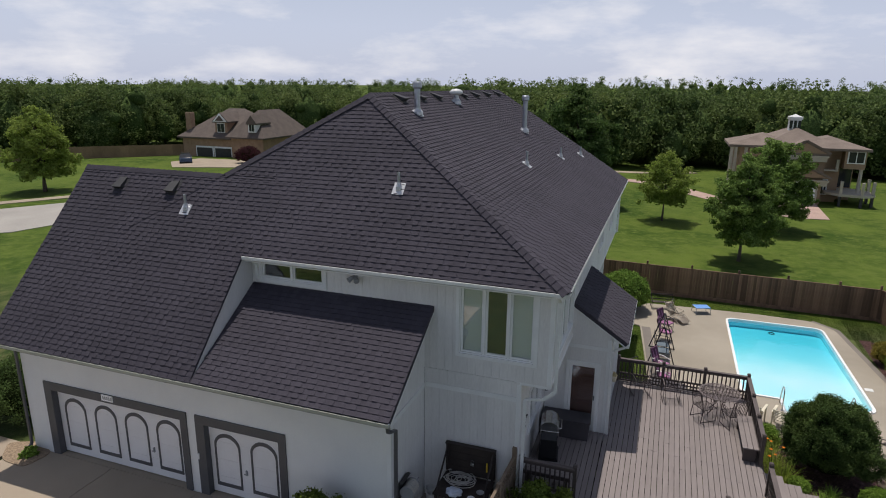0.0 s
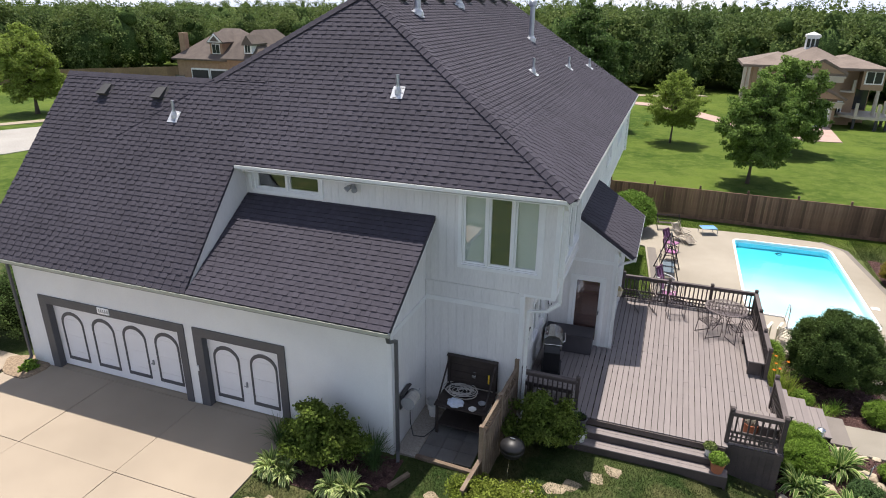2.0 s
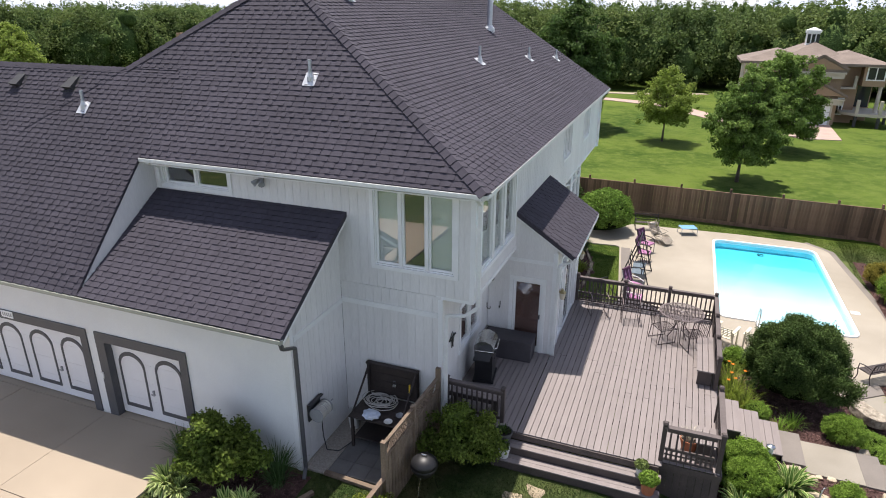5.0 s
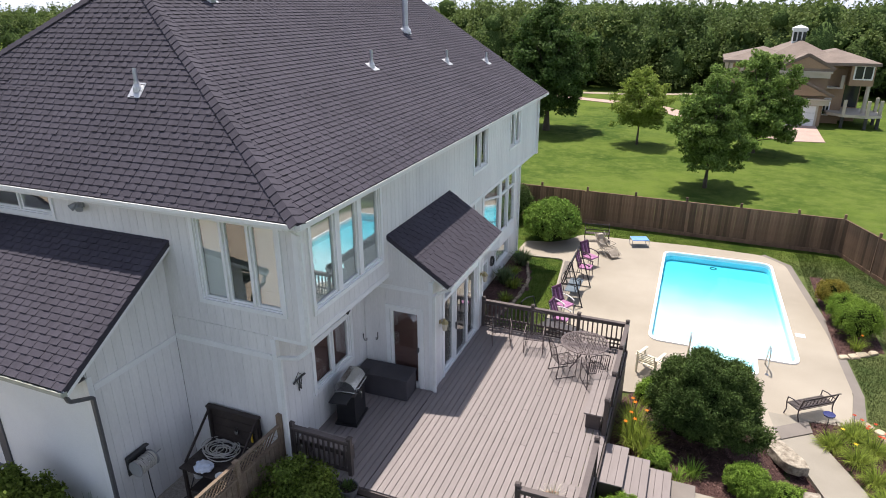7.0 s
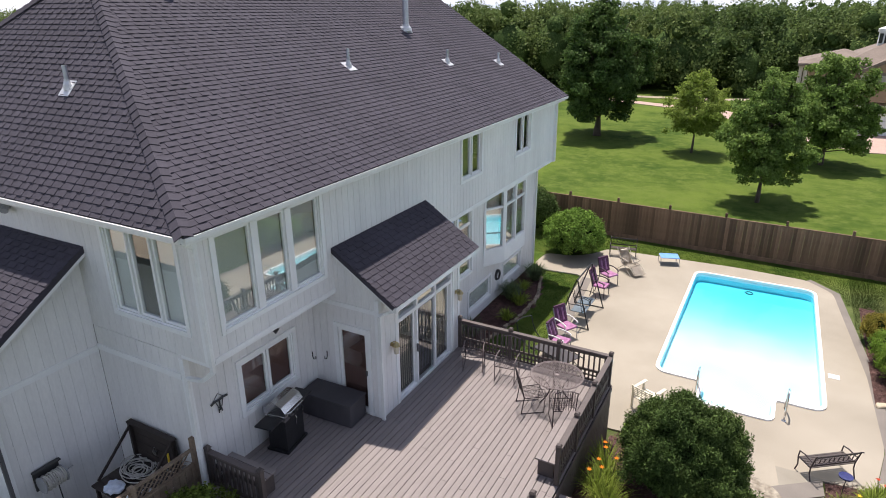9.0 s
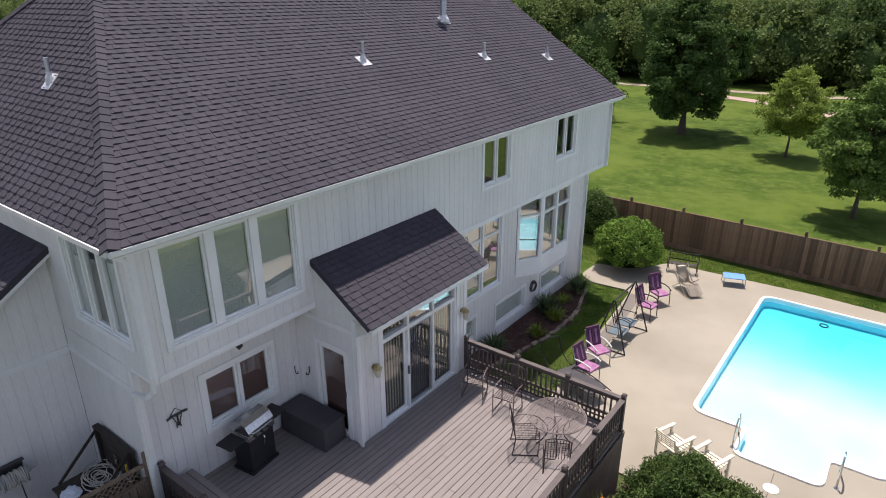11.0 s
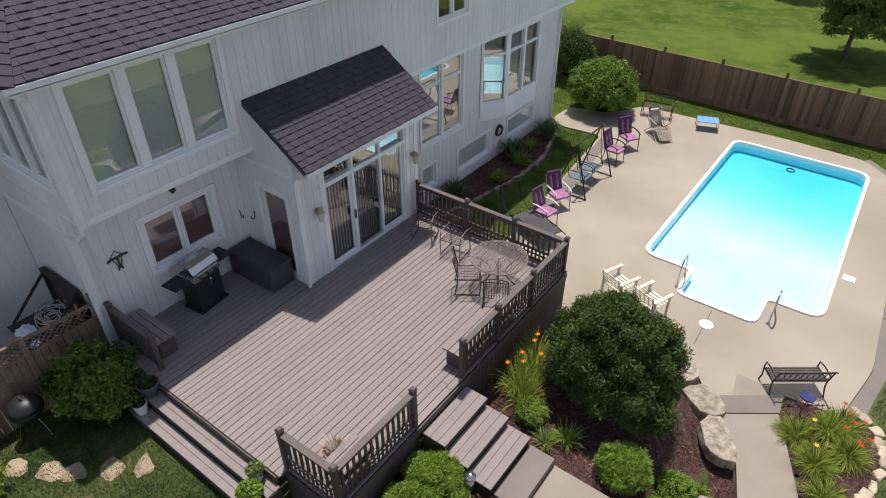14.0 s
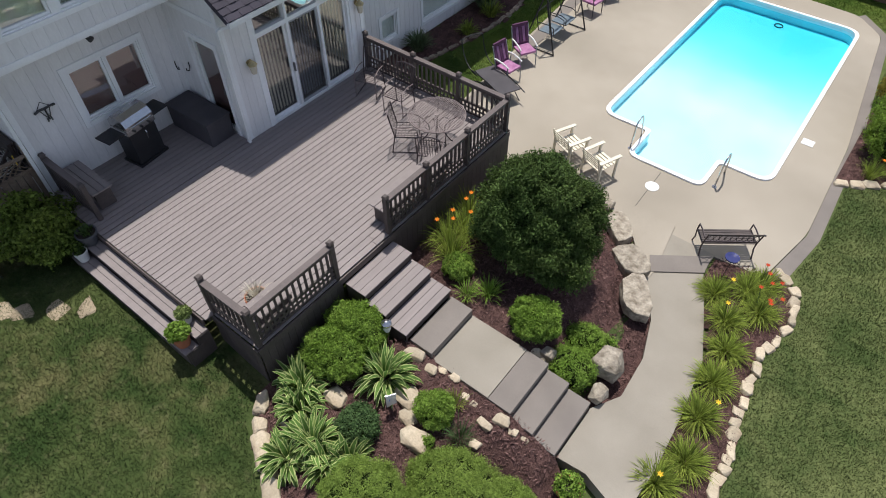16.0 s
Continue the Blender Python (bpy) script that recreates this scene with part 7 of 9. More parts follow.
def lawn(regions, density, seed, name="grass", h=0.05, w=0.008, material=None, fade=0.0):
    rng = np.random.default_rng(seed)
    P_ = []
    for x0, x1, y0, y1 in regions:
        n = int((x1 - x0) * (y1 - y0) * density)
        P_.append(np.column_stack([rng.uniform(x0, x1, n), rng.uniform(y0, y1, n)]))
    p = np.concatenate(P_)
    keep = np.ones(len(p), bool)
    if fade:
        x0, x1, y0, y1 = regions[0]
        keep &= rng.random(len(p)) < np.clip((p[:, 1] - y0) / fade, 0, 1) * np.clip((x1 - p[:, 0]) / fade, 0, 1)
    for q in BARE:
        keep &= ~edge_dist(p[:, 0], p[:, 1], list(q))[1]
    p = p[keep]
    qx, qy = np.arange(-9, 15.01, 0.25), np.arange(5, 40.01, 0.25)
    zg = np.array([[ground_z(x, y) for x in qx] for y in qy]) if not Z_GRID else Z_GRID[0]
    if not Z_GRID:
        Z_GRID.append(zg)
    ix, iy = (p[:, 0] - qx[0]) / 0.25, (p[:, 1] - qy[0]) / 0.25
    i0, j0 = ix.astype(int), iy.astype(int)
    tx, ty = ix - i0, iy - j0
    z = (zg[j0, i0] * (1 - tx) + zg[j0, i0 + 1] * tx) * (1 - ty) + (zg[j0 + 1, i0] * (1 - tx) + zg[j0 + 1, i0 + 1] * tx) * ty
    n = len(p)
    a = rng.uniform(0, 2 * math.pi, n)
    lean = rng.normal(0, 0.5, (n, 2)) * h
    hh = h * rng.uniform(0.6, 1.3, n)
    v = np.empty((n, 3, 3))
    v[:, 0] = np.column_stack([p[:, 0] - np.cos(a) * w, p[:, 1] - np.sin(a) * w, z])
    v[:, 1] = np.column_stack([p[:, 0] + np.cos(a) * w, p[:, 1] + np.sin(a) * w, z])
    v[:, 2] = np.column_stack([p[:, 0] + lean[:, 0], p[:, 1] + lean[:, 1], z + hh])
    ob = raw_mesh(name, v.reshape(-1, 3), np.arange(n * 3).reshape(-1, 3), material or M_BLADE)
    return tagged(ob, "short mown grass blades of the lawn", "grass", kind="stuff")


BARE = [[(3.1, 16.1), (3.3, 15.5), (4.6, 14.7), (5.6, 14.3), (7.2, 15.1), (8.4, 17.2), (9.0, 18.2), (10.1, 18.2), (9.95, 20.0), (9.7, 21.6), (9.7, 22.6), (9.95, 23.4), (9.6, 24.9), (7.0, 25.5), (3.0, 24)],
        [(-5.4, 17), (-5.4, 14.1), (-3.0, 14.1), (-3.0, 16.05), (-1.5, 16.05), (-1.5, 15.5), (2.05, 15.5), (2.05, 16.2), (3.2, 16.2), (3.2, 24), (-3, 24)],
        [(-40, 2), (-8.05, 2), (-8.05, 14.2), (-40, 14.2)], [(-8.1, 14), (-8.1, 12.9), (-7.3, 12.2), (-5.9, 12.3), (-4.9, 13.0), (-5.0, 14.2)],
        conc, [(9.0, 24.5), (9.42, 24.6), (9.66, 26.3), (9.5, 30.2), (8.78, 36.5), (7.75, 37.55), (7.5, 37.2), (9.1, 30.0)], [(9.2, 28.4), (10.8, 29.2), (10.9, 32), (10.4, 34.6), (9.3, 35.5)], [(-2.9, 23.4), (-2.1, 24.2), (-1.7, 26.5), (-1.3, 28.5), (-1.2, 30.0), (-1.45, 31.6), (-2.2, 33.2), (-2.9, 33.5)]]
lawn([(-8.0, 7.5, 5.6, 16.1)], 2100, 5, h=0.045, w=0.006, fade=3.0)
lawn([(9.1, 14.0, 17.0, 38.4)], 1500, 6, w=0.008, h=0.045)
lawn([(-2.9, 0.6, 23.4, 34.0)], 1300, 8, w=0.008, h=0.03)
lawn([(-4.0, 10.0, 35.4, 39.0)], 900, 7, w=0.01, h=0.035)

# ---------------------------------------------------------------- deck furniture
M_IRON = mat("dark_wrought_iron", (0.055, 0.045, 0.05), (0.08, 0.065, 0.07), rough=0.45, metal=0.6, scale=10, fine=50, grain=0.2, bump=0.1)
# paler iron for chair arms, table rim, hub and mesh
M_PALEIRON = mat("pale_iron", (0.24, 0.2, 0.19), (0.17, 0.135, 0.13), rough=0.5, metal=0.3, scale=10, fine=50, grain=0.2, bump=0.1)
M_BLACK = mat("black_enamel", (0.012, 0.012, 0.014), (0.02, 0.02, 0.022), rough=0.45, scale=4, fine=40, grain=0.15, bump=0.03)
M_STEEL = mat("stainless_steel", (0.6, 0.6, 0.6), (0.5, 0.5, 0.5), rough=0.25, metal=1.0, scale=3, fine=60, grain=0.06, bump=0.02, stretch=(1, 8, 1))
M_VINYL = mat("charcoal_cover", (0.048, 0.044, 0.05), (0.062, 0.057, 0.064), rough=0.7, scale=3, fine=60, grain=0.12, bump=0.2)


def circle(r, z, n=28, cx=0.0, cy=0.0):
    return [(cx + r * math.cos(2 * math.pi * i / n), cy + r * math.sin(2 * math.pi * i / n), z) for i in range(n)]


def arc(a, b, mid, n=7):
    a, b, mid = Vector(a), Vector(b), Vector(mid)
    return [a * (1 - t) ** 2 + mid * 2 * t * (1 - t) + b * t * t for t in (i / (n - 1) for i in range(n))]


tbl = thing("patio_table", "round wrought-iron mesh patio table on the deck", "table", pose(2.15, 22.03, 0))
for r in (0.6, 0.57):
    bm = B()
    tube(bm, circle(r, 0.72), 0.014 if r == 0.6 else 0.008, 6, closed=True)
    part("rim", bm, M_PALEIRON, tbl)
for k in range(28):
    y = -0.54 + k * 0.04
    w = math.sqrt(max(0.0, 0.57 ** 2 - y * y))
    for ang in (0, 90):
        bm = B()
        bar(bm, (-w, y, 0.722), (w, y, 0.722), 0.008, 0.006)
        if ang:
            bmesh.ops.rotate(bm, verts=bm.verts[:], matrix=Matrix.Rotation(radians(90), 3, "Z"))
        part("mesh_wire", bm, M_PALEIRON, tbl)
bm = B()
lathe(bm, [(0.05, 0.715), (0.05, 0.735), (0.025, 0.735)], 12)
part("hub", bm, M_PALEIRON, tbl)
for k in range(4):
    a = k * math.pi / 2 + 0.6
    c, s_ = math.cos(a), math.sin(a)
    bm = B()
    tube(bm, arc((0.45 * c, 0.45 * s_, 0.71), (0.38 * c, 0.38 * s_, 0.0), (-0.1 * c, -0.1 * s_, 0.4), 9), 0.013, 6)
    part("leg", bm, M_IRON, tbl)
    bm = B()
    tube(bm, [(0.16 * c + 0.12 * math.cos(q) * c, 0.16 * s_ + 0.12 * math.cos(q) * s_, 0.5 + 0.17 * math.sin(q)) for q in np.linspace(0, 2 * math.pi, 14)[:-1]], 0.008, 5, closed=True)
    part("scroll", bm, M_IRON, tbl)


def iron_chair(m, first=None):
    if first:
        return copy_thing(first, m)
    t = thing("patio_chair", "dark wrought-iron mesh patio chair on the deck", "chair", m, "iron patio chairs")
    for sx in (-1, 1):
        bm = B()
        tube(bm, [(0.25 * sx, -0.24, 0.0), (0.25 * sx, -0.26, 0.42), (0.25 * sx, -0.24, 0.62), (0.25 * sx, 0.0, 0.66), (0.25 * sx, 0.22, 0.62)], 0.012, 6)
        part("arm", bm, M_PALEIRON, t)
        bm = B()
        tube(bm, [(0.25 * sx, 0.28, 0.0), (0.24 * sx, 0.22, 0.42), (0.24 * sx, 0.34, 0.95)], 0.012, 6)
        part("back_leg", bm, M_IRON, t)
        bm = B()
        tube(bm, [(0.25 * sx, -0.25, 0.02), (0.25 * sx, 0.28, 0.02)], 0.011, 6)
        part("runner", bm, M_IRON, t)
    bm = B()
    tube(bm, [(-0.24, 0.34, 0.95), (-0.1, 0.35, 1.0), (0.1, 0.35, 1.0), (0.24, 0.34, 0.95)], 0.012, 6)
    part("top_rail", bm, M_IRON, t)
    bm = B()
    tube(bm, [(-0.25, -0.25, 0.43), (0.25, -0.25, 0.43), (0.24, 0.22, 0.41), (-0.24, 0.22, 0.41)], 0.011, 6, closed=True)
    part("seat_frame", bm, M_IRON, t)
    for i in range(1, 9):
        x = -0.24 + i * 0.0533
        bm = B()
        bar(bm, (x, -0.25, 0.432), (x, 0.22, 0.412), 0.01, 0.005)
        part("seat_wire", bm, M_IRON, t)
        bm = B()
        bar(bm, (x, 0.22, 0.42), (x, 0.345, 0.97), 0.01, 0.005, up=(0, 1, 0))
        part("back_wire", bm, M_IRON, t)
    for i in range(1, 7):
        y = -0.25 + i * 0.067
        bm = B()
        bar(bm, (-0.24, y, 0.426), (0.24, y, 0.426), 0.008, 0.004)
        part("seat_wire", bm, M_IRON, t)
    return t


ch = iron_chair(pose(1.72, 21.55, 0, 0, 0, 125))
iron_chair(pose(2.52, 21.38, 0, 0, 0, 208), ch)
iron_chair(pose(0.75, 22.42, 0, 0, 0, 8), ch)
iron_chair(pose(-0.2, 22.5, 0, 0, 0, 20), ch)

grill = thing("gas_grill", "black cart gas grill with stainless lid on the deck", "grill", pose(-2.38, 17.95, 0, 0, 0, 8))
bm = B()
box(bm, -0.22, 0.22, -0.32, 0.32, 0.06, 0.78, bevel=0.012)
part("cabinet", bm, M_BLACK, grill)
bm = B()
box(bm, -0.26, 0.26, -0.36, 0.36, 0.01, 0.06)
part("base", bm, M_BLACK, grill)
bm = B()
box(bm, -0.24, 0.25, -0.34, 0.34, 0.78, 0.9, bevel=0.01)
part("firebox", bm, M_STEEL, grill)
bm = B()
prof = [(-0.24, 0.9), (0.25, 0.9), (0.25, 0.98), (0.17, 1.1), (0.03, 1.16), (-0.12, 1.14), (-0.24, 1.03)]
lo = [bm.verts.new((x, -0.33, z)) for x, z in prof]
hi = [bm.verts.new((x, 0.33, z)) for x, z in prof]
bm.faces.new(lo)
bm.faces.new(hi[::-1])
for i in range(len(prof)):
    j = (i + 1) % len(prof)
    bm.faces.new((lo[i], hi[i], hi[j], lo[j]))
bmesh.ops.recalc_face_normals(bm, faces=bm.faces[:])
part("lid", bm, M_STEEL, grill)
bm = B()
tube(bm, [(0.25, -0.25, 0.95), (0.31, -0.23, 0.97), (0.31, 0.23, 0.97), (0.25, 0.25, 0.95)], 0.014, 7)
part("lid_handle", bm, M_STEEL, grill)
for sy_ in (-1, 1):
    bm = B()
    a, b = sorted((0.36 * sy_, 0.74 * sy_))
    box(bm, -0.2, 0.2, a, b, 0.84, 0.875, bevel=0.008)
    part("side_shelf", bm, M_BLACK, grill)
for k in range(3):
    bm = B()
    lathe(bm, [(0.03, 0.0), (0.026, 0.035)], 10)
    bmesh.ops.rotate(bm, verts=bm.verts[:], matrix=Matrix.Rotation(radians(90), 3, "Y"))
    bmesh.ops.translate(bm, verts=bm.verts[:], vec=(0.25, -0.18 + 0.18 * k, 0.84))
    part("knob", bm, M_BLACK, grill)
bm = B()
tube(bm, [(0.225, 0.05, 0.7), (0.25, 0.05, 0.66), (0.225, 0.05, 0.5)], 0.01, 6)
part("door_handle", bm, M_STEEL, grill)

chest = thing("deck_box", "charcoal vinyl-covered deck storage box by the wall", "storage box", pose(-2.12, 19.22, 0, 0, 0, 2))
bm = B()
box(bm, -0.66, 0.66, -0.3, 0.3, 0.0, 0.53, bevel=0.03)
part("body", bm, M_VINYL, chest)
bm = B()
box(bm, -0.68, 0.68, -0.32, 0.32, 0.535, 0.58, bevel=0.02)
part("lid", bm, M_VINYL, chest)


def plank_bench(m, length, back=False):
    t = thing("bench", "grey-brown board deck bench beside the railing", "bench", m, "deck benches")
    for k in range(3):
        bm = B()
        box(bm, 0, length, -0.2 + k * 0.137, -0.2 + k * 0.137 + 0.125, 0.40, 0.435, bevel=0.004)
        part("seat_board", bm, M_DECK, t)
    for x in (0.08, length - 0.12):
        bm = B()
        box(bm, x, x + 0.08, -0.16, 0.16, 0.0, 0.398)
        part("leg", bm, M_DARKWOOD, t)
    bm = B()
    box(bm, -0.01, length + 0.01, -0.225, -0.203, 0.33, 0.432)
    part("apron", bm, M_DARKWOOD, t)
    return t


plank_bench(pose(-2.75, 16.6, 0), 1.15)
plank_bench(pose(2.8, 19.45, 0, 0, 0, 90), 1.9)
plank_bench(pose(2.8, 16.5, 0, 0, 0, 90), 0.62)

# pots
M_TERRA = mat("terracotta", (0.42, 0.15, 0.075), (0.34, 0.12, 0.06), rough=0.8, scale=6, fine=40, grain=0.12, bump=0.15)
M_SOIL = mat("potting_soil", (0.03, 0.022, 0.018), rough=1.0, scale=10, fine=60, grain=0.4, bump=0.6)
M_PLASTIC = mat("white_plastic", (0.72, 0.72, 0.7), (0.64, 0.64, 0.62), rough=0.4, scale=4, fine=30, grain=0.05, bump=0.02)


def pot(x, y, z, r, h, material, label, plant=None, seed=0, n=120, L=0.28, w=0.03):
    t = thing("flower_pot", label, "pot", pose(x, y, z), "flower pots")
    bm = B()
    lathe(bm, [(r * 0.68, 0), (r * 0.95, h * 0.84), (r, h * 0.84), (r, h), (r * 0.9, h), (r * 0.86, h * 0.86)], 20)
    part("pot", bm, material, t, smooth=False)
    bm = B()
    lathe(bm, [(r * 0.87, h * 0.85), (r * 0.86, h * 0.88)], 16)
    part("soil", bm, M_SOIL, t)
    if plant:
        v, f = [], []
        if n >= 120 and w > 0.02:
            rg = np.random.default_rng(seed)
            p, d = crown_points(rg, n * 9, [((0, 0, h + r * 0.35), (r * 1.15, r * 1.15, r * 0.85))] + [((r * 0.75 * math.cos(q), r * 0.75 * math.sin(q), h + r * (0.3 + 0.35 * (q % 1))), (r * 0.5,) * 3) for q in range(6)], 0.5, 0.2)
            v, f = leaf_cloud(p[p[:, 2] > h * 0.8], d[p[:, 2] > h * 0.8], 0.055, rg, aspect=0.5)
        else:
            blades(v, f, (0, 0, h * 0.85), n, L, w, np.random.default_rng(seed), 0.95, r * 0.7)
        raw_mesh("leaves", v, f, plant, t)
    return t


pot(1.8, 15.63, -0.38, 0.17, 0.29, M_TERRA, "terracotta pot with a bushy bright green plant on the deck step", M_BRIGHT, 1, 260, 0.24, 0.035)
pot(1.62, 15.9, -0.19, 0.12, 0.2, M_PLASTIC, "white pot with yellow-green leaves on the deck step", M_HOSTA, 2, 120, 0.26, 0.05)
pot(2.5, 16.8, 0, 0.2, 0.3, M_TERRA, "brown pot with dry straw-coloured spikes on the deck", M_CURTAIN, 3, 110, 0.3, 0.014)
pot(2.62, 17.15, 0, 0.09, 0.16, M_PLASTIC, "small white pot on the deck", None)
pot(-1.2, 15.62, -0.38, 0.13, 0.24, M_PLASTIC, "white plastic pot with trailing leaves on the steps", M_BUSH, 4, 60, 0.16, 0.04)
pot(-1.3, 15.9, -0.19, 0.2, 0.26, M_GREY, "dark grey pot with sparse green on the steps", M_BUSH, 5, 80, 0.14, 0.04)
pot(8.05, 18.0, ground_z(8.05, 18.0) + 0.03, 0.22, 0.24, M_TERRA, "pale round pot with a green plant beside the path", M_BRIGHT, 6, 140, 0.18, 0.03)

# ---------------------------------------------------------------- side yard by the garage
M_OLDWOOD = mat("weathered_fence_wood", (0.23, 0.175, 0.125), (0.15, 0.105, 0.075), rough=0.85, scale=4, fine=40, grain=0.25, bump=0.3, rnd=0.15)
M_SLATE = mat("dark_slate_paver", (0.16, 0.155, 0.15), (0.12, 0.115, 0.11), rough=0.8, scale=2, fine=50, grain=0.12, bump=0.2, rnd=0.12)
pad = thing("side_patio", "grey paver pad beside the garage wall", "patio", kind="structure")
for i in range(3):
    for j in range(4):
        bm = B()
        box(bm, -4.78 + i * 0.44, -4.78 + (i + 1) * 0.44 - 0.008, 14.2 + j * 0.42, 14.2 + (j + 1) * 0.42 - 0.008, -0.9, -0.735 + random.uniform(-0.004, 0.004), bevel=0.005)
        part("paver", bm, M_SLATE, pad)
bm = B()
box(bm, -5.34, -4.8, 14.1, 16.12, -0.9, -0.745)
part("gravel_strip", bm, mat("pale_gravel", (0.42, 0.38, 0.33), (0.28, 0.25, 0.22), rough=0.95, scale=20, fine=90, grain=0.5, bump=1.0, depth=0.02), pad)
for a, b in (((-4.8, 14.12), (-3.4, 14.05)), ((-4.72, 13.5), (-4.98, 12.95))):
    t = thing("timber", "weathered timber edging lying on the ground", "timber", group="edging timbers")
    bm = B()
    bar(bm, (*a, -0.74), (*b, -0.74), 0.1, 0.08)
    part("beam", bm, M_OLDWOOD, t)
# lattice-topped fence
pf = thing("lattice_fence", "weathered brown wooden fence with a lattice top", "fence")
fx0, fy0, fx1, fy1 = -2.93, 16.1, -3.05, 13.55
for i in range(19):
    t_ = i / 19
    bm = B()
    x, y = fx0 + (fx1 - fx0) * t_, fy0 + (fy1 - fy0) * t_
    box(bm, x - 0.012, x + 0.012, y - 0.126, y - 0.004, -0.8, 0.62)
    part("plank", bm, M_OLDWOOD, pf)
for t_, top_ in ((0, 1.18), (0.5, 1.0), (1, 1.0)):
    bm = B()
    x, y = fx0 + (fx1 - fx0) * t_, fy0 + (fy1 - fy0) * t_
    box(bm, x - 0.05, x + 0.05, y - 0.05, y + 0.05, -0.85, top_, bevel=0.006)
    part("post", bm, M_OLDWOOD, pf)
for z in (0.62, 0.94):
    bm = B()
    bar(bm, (fx0, fy0 - 0.05, z), (fx1, fy1 + 0.05, z), 0.07, 0.04)
    part("rail", bm, M_OLDWOOD, pf)
for s_ in (-1, 1):
    for i in range(22):
        y0_ = fy0 - 0.05 - i * 0.113
        y1_ = y0_ - 0.3 * s_
        if not (fy1 < min(y0_, y1_) and max(y0_, y1_) < fy0):
            continue
        bm = B()
        xx = fx0 + (fx1 - fx0) * (fy0 - y0_) / (fy0 - fy1)
        bar(bm, (xx + 0.006 * s_, y0_, 0.64), (xx + 0.006 * s_, y1_, 0.92), 0.008, 0.03, up=(1, 0, 0))
        part("lattice_strip", bm, M_OLDWOOD, pf)
gate = thing("low_fence", "low weathered picket panel at the fence end", "fence")
for i in range(7):
    bm = B()
    y = 13.5 - i * 0.13
    box(bm, -3.1 - i * 0.012, -3.08 - i * 0.012, y - 0.12, y - 0.01, -0.8, 0.12 - i * 0.012)
    part("plank", bm, M_OLDWOOD, gate)
bm = B()
bar(bm, (-3.06, 13.5, 0.14), (-3.17, 12.6, 0.04), 0.09, 0.035)
part("rail", bm, M_OLDWOOD, gate)
# potting bench of dark wood
M_BENCHWOOD = mat("near_black_stain", (0.028, 0.021, 0.019), (0.045, 0.034, 0.03), rough=0.65, scale=3, fine=50, grain=0.25, bump=0.2, rnd=0.1)
wb = thing("work_bench", "dark stained potting bench with pegboard back against the wall", "bench", pose(-4.05, 15.68, -0.73))
for k in range(6):
    bm = B()
    box(bm, -0.66, 0.66, -0.62 + k * 0.165, -0.62 + k * 0.165 + 0.155, 0.82, 0.855)
    part("top_board", bm, M_BENCHWOOD, wb)
for k in range(4):
    bm = B()
    box(bm, -0.66, 0.66, 0.37, 0.395, 0.88 + k * 0.2, 0.88 + k * 0.2 + 0.19)
    part("back_board", bm, M_BENCHWOOD, wb)
for x in (-0.63, 0.57):
    for y, h_ in ((-0.58, 0.815), (0.3, 1.7)):
        bm = B()
        box(bm, x, x + 0.06, y, y + 0.06, 0.0, h_)
        part("leg", bm, M_BENCHWOOD, wb)
    bm = B()
    bar(bm, (x + 0.03, -0.5, 0.9), (x + 0.03, 0.34, 1.65), 0.03, 0.05)
    part("brace", bm, M_BENCHWOOD, wb)
bm = B()
box(bm, -0.66, 0.66, 0.3, 0.42, 1.69, 1.73)
part("cap_board", bm, M_BENCHWOOD, wb)
bm = B()
box(bm, -0.6, 0.6, -0.5, 0.3, 0.2, 0.23)
part("shelf", bm, M_BENCHWOOD, wb)
M_HOSE = mat("pale_hose", (0.55, 0.53, 0.48), (0.45, 0.43, 0.4), rough=0.5, scale=5, fine=30, grain=0.08, bump=0.03)
hose = thing("garden_hose", "coiled pale grey garden hose on the bench", "hose", pose(-4.25, 15.75, 0.145))
bm = B()
r_ = random.Random(3)
pts = []
for i in range(230):
    a = i * 0.28
    rr = 0.2 + 0.1 * math.sin(i * 0.061) + 0.035 * math.sin(i * 0.173 + 1) + r_.uniform(-0.006, 0.006)
    pts.append((rr * 1.3 * math.cos(a) + 0.11 * math.sin(i * 0.043), rr * math.sin(a) + 0.07 * math.cos(i * 0.057), 0.012 + 0.04 * abs(math.sin(i * 0.11)) + i * 0.0002))
tube(bm, pts, 0.011, 6)
part("coil", bm, M_HOSE, hose, smooth=True)
bag = thing("bag", "crumpled pale blue plastic bag on the bench", "bag", pose(-4.2, 15.2, 0.13))
bm = B()
bmesh.ops.create_icosphere(bm, subdivisions=3, radius=1)
for v in bm.verts:
    k = 1 + 0.3 * noise.noise(v.co * 2.5)
    v.co = (v.co.x * 0.2 * k, v.co.y * 0.17 * k, max(-0.0, 0.06 + v.co.z * 0.08 * k))
part("sheet", bm, mat("pale_blue_plastic", (0.5, 0.58, 0.72), (0.62, 0.66, 0.72), rough=0.4, scale=6, fine=20, grain=0.1, bump=0.2), bag)
for x, y, m_, lab in ((-3.75, 15.15, M_PLASTIC, "small white dish on the bench"), (-3.6, 15.45, M_GASKET, "grey metal dish on the bench")):
    t = thing("dish", lab, "dish", pose(x, y, 0.128), "bench dishes")
    bm = B()
    lathe(bm, [(0.06, 0), (0.1, 0.04), (0.095, 0.045), (0.05, 0.012)], 16)
    part("bowl", bm, m_, t)
tool = thing("hand_tool", "yellow-handled tool hanging on the bench back", "tool", pose(-3.6, 16.02, 0.5))
bm = B()
tube(bm, [(0, -0.02, 0.12), (0, -0.02, -0.12)], 0.022, 8)
part("handle", bm, M_YELLOW, tool)
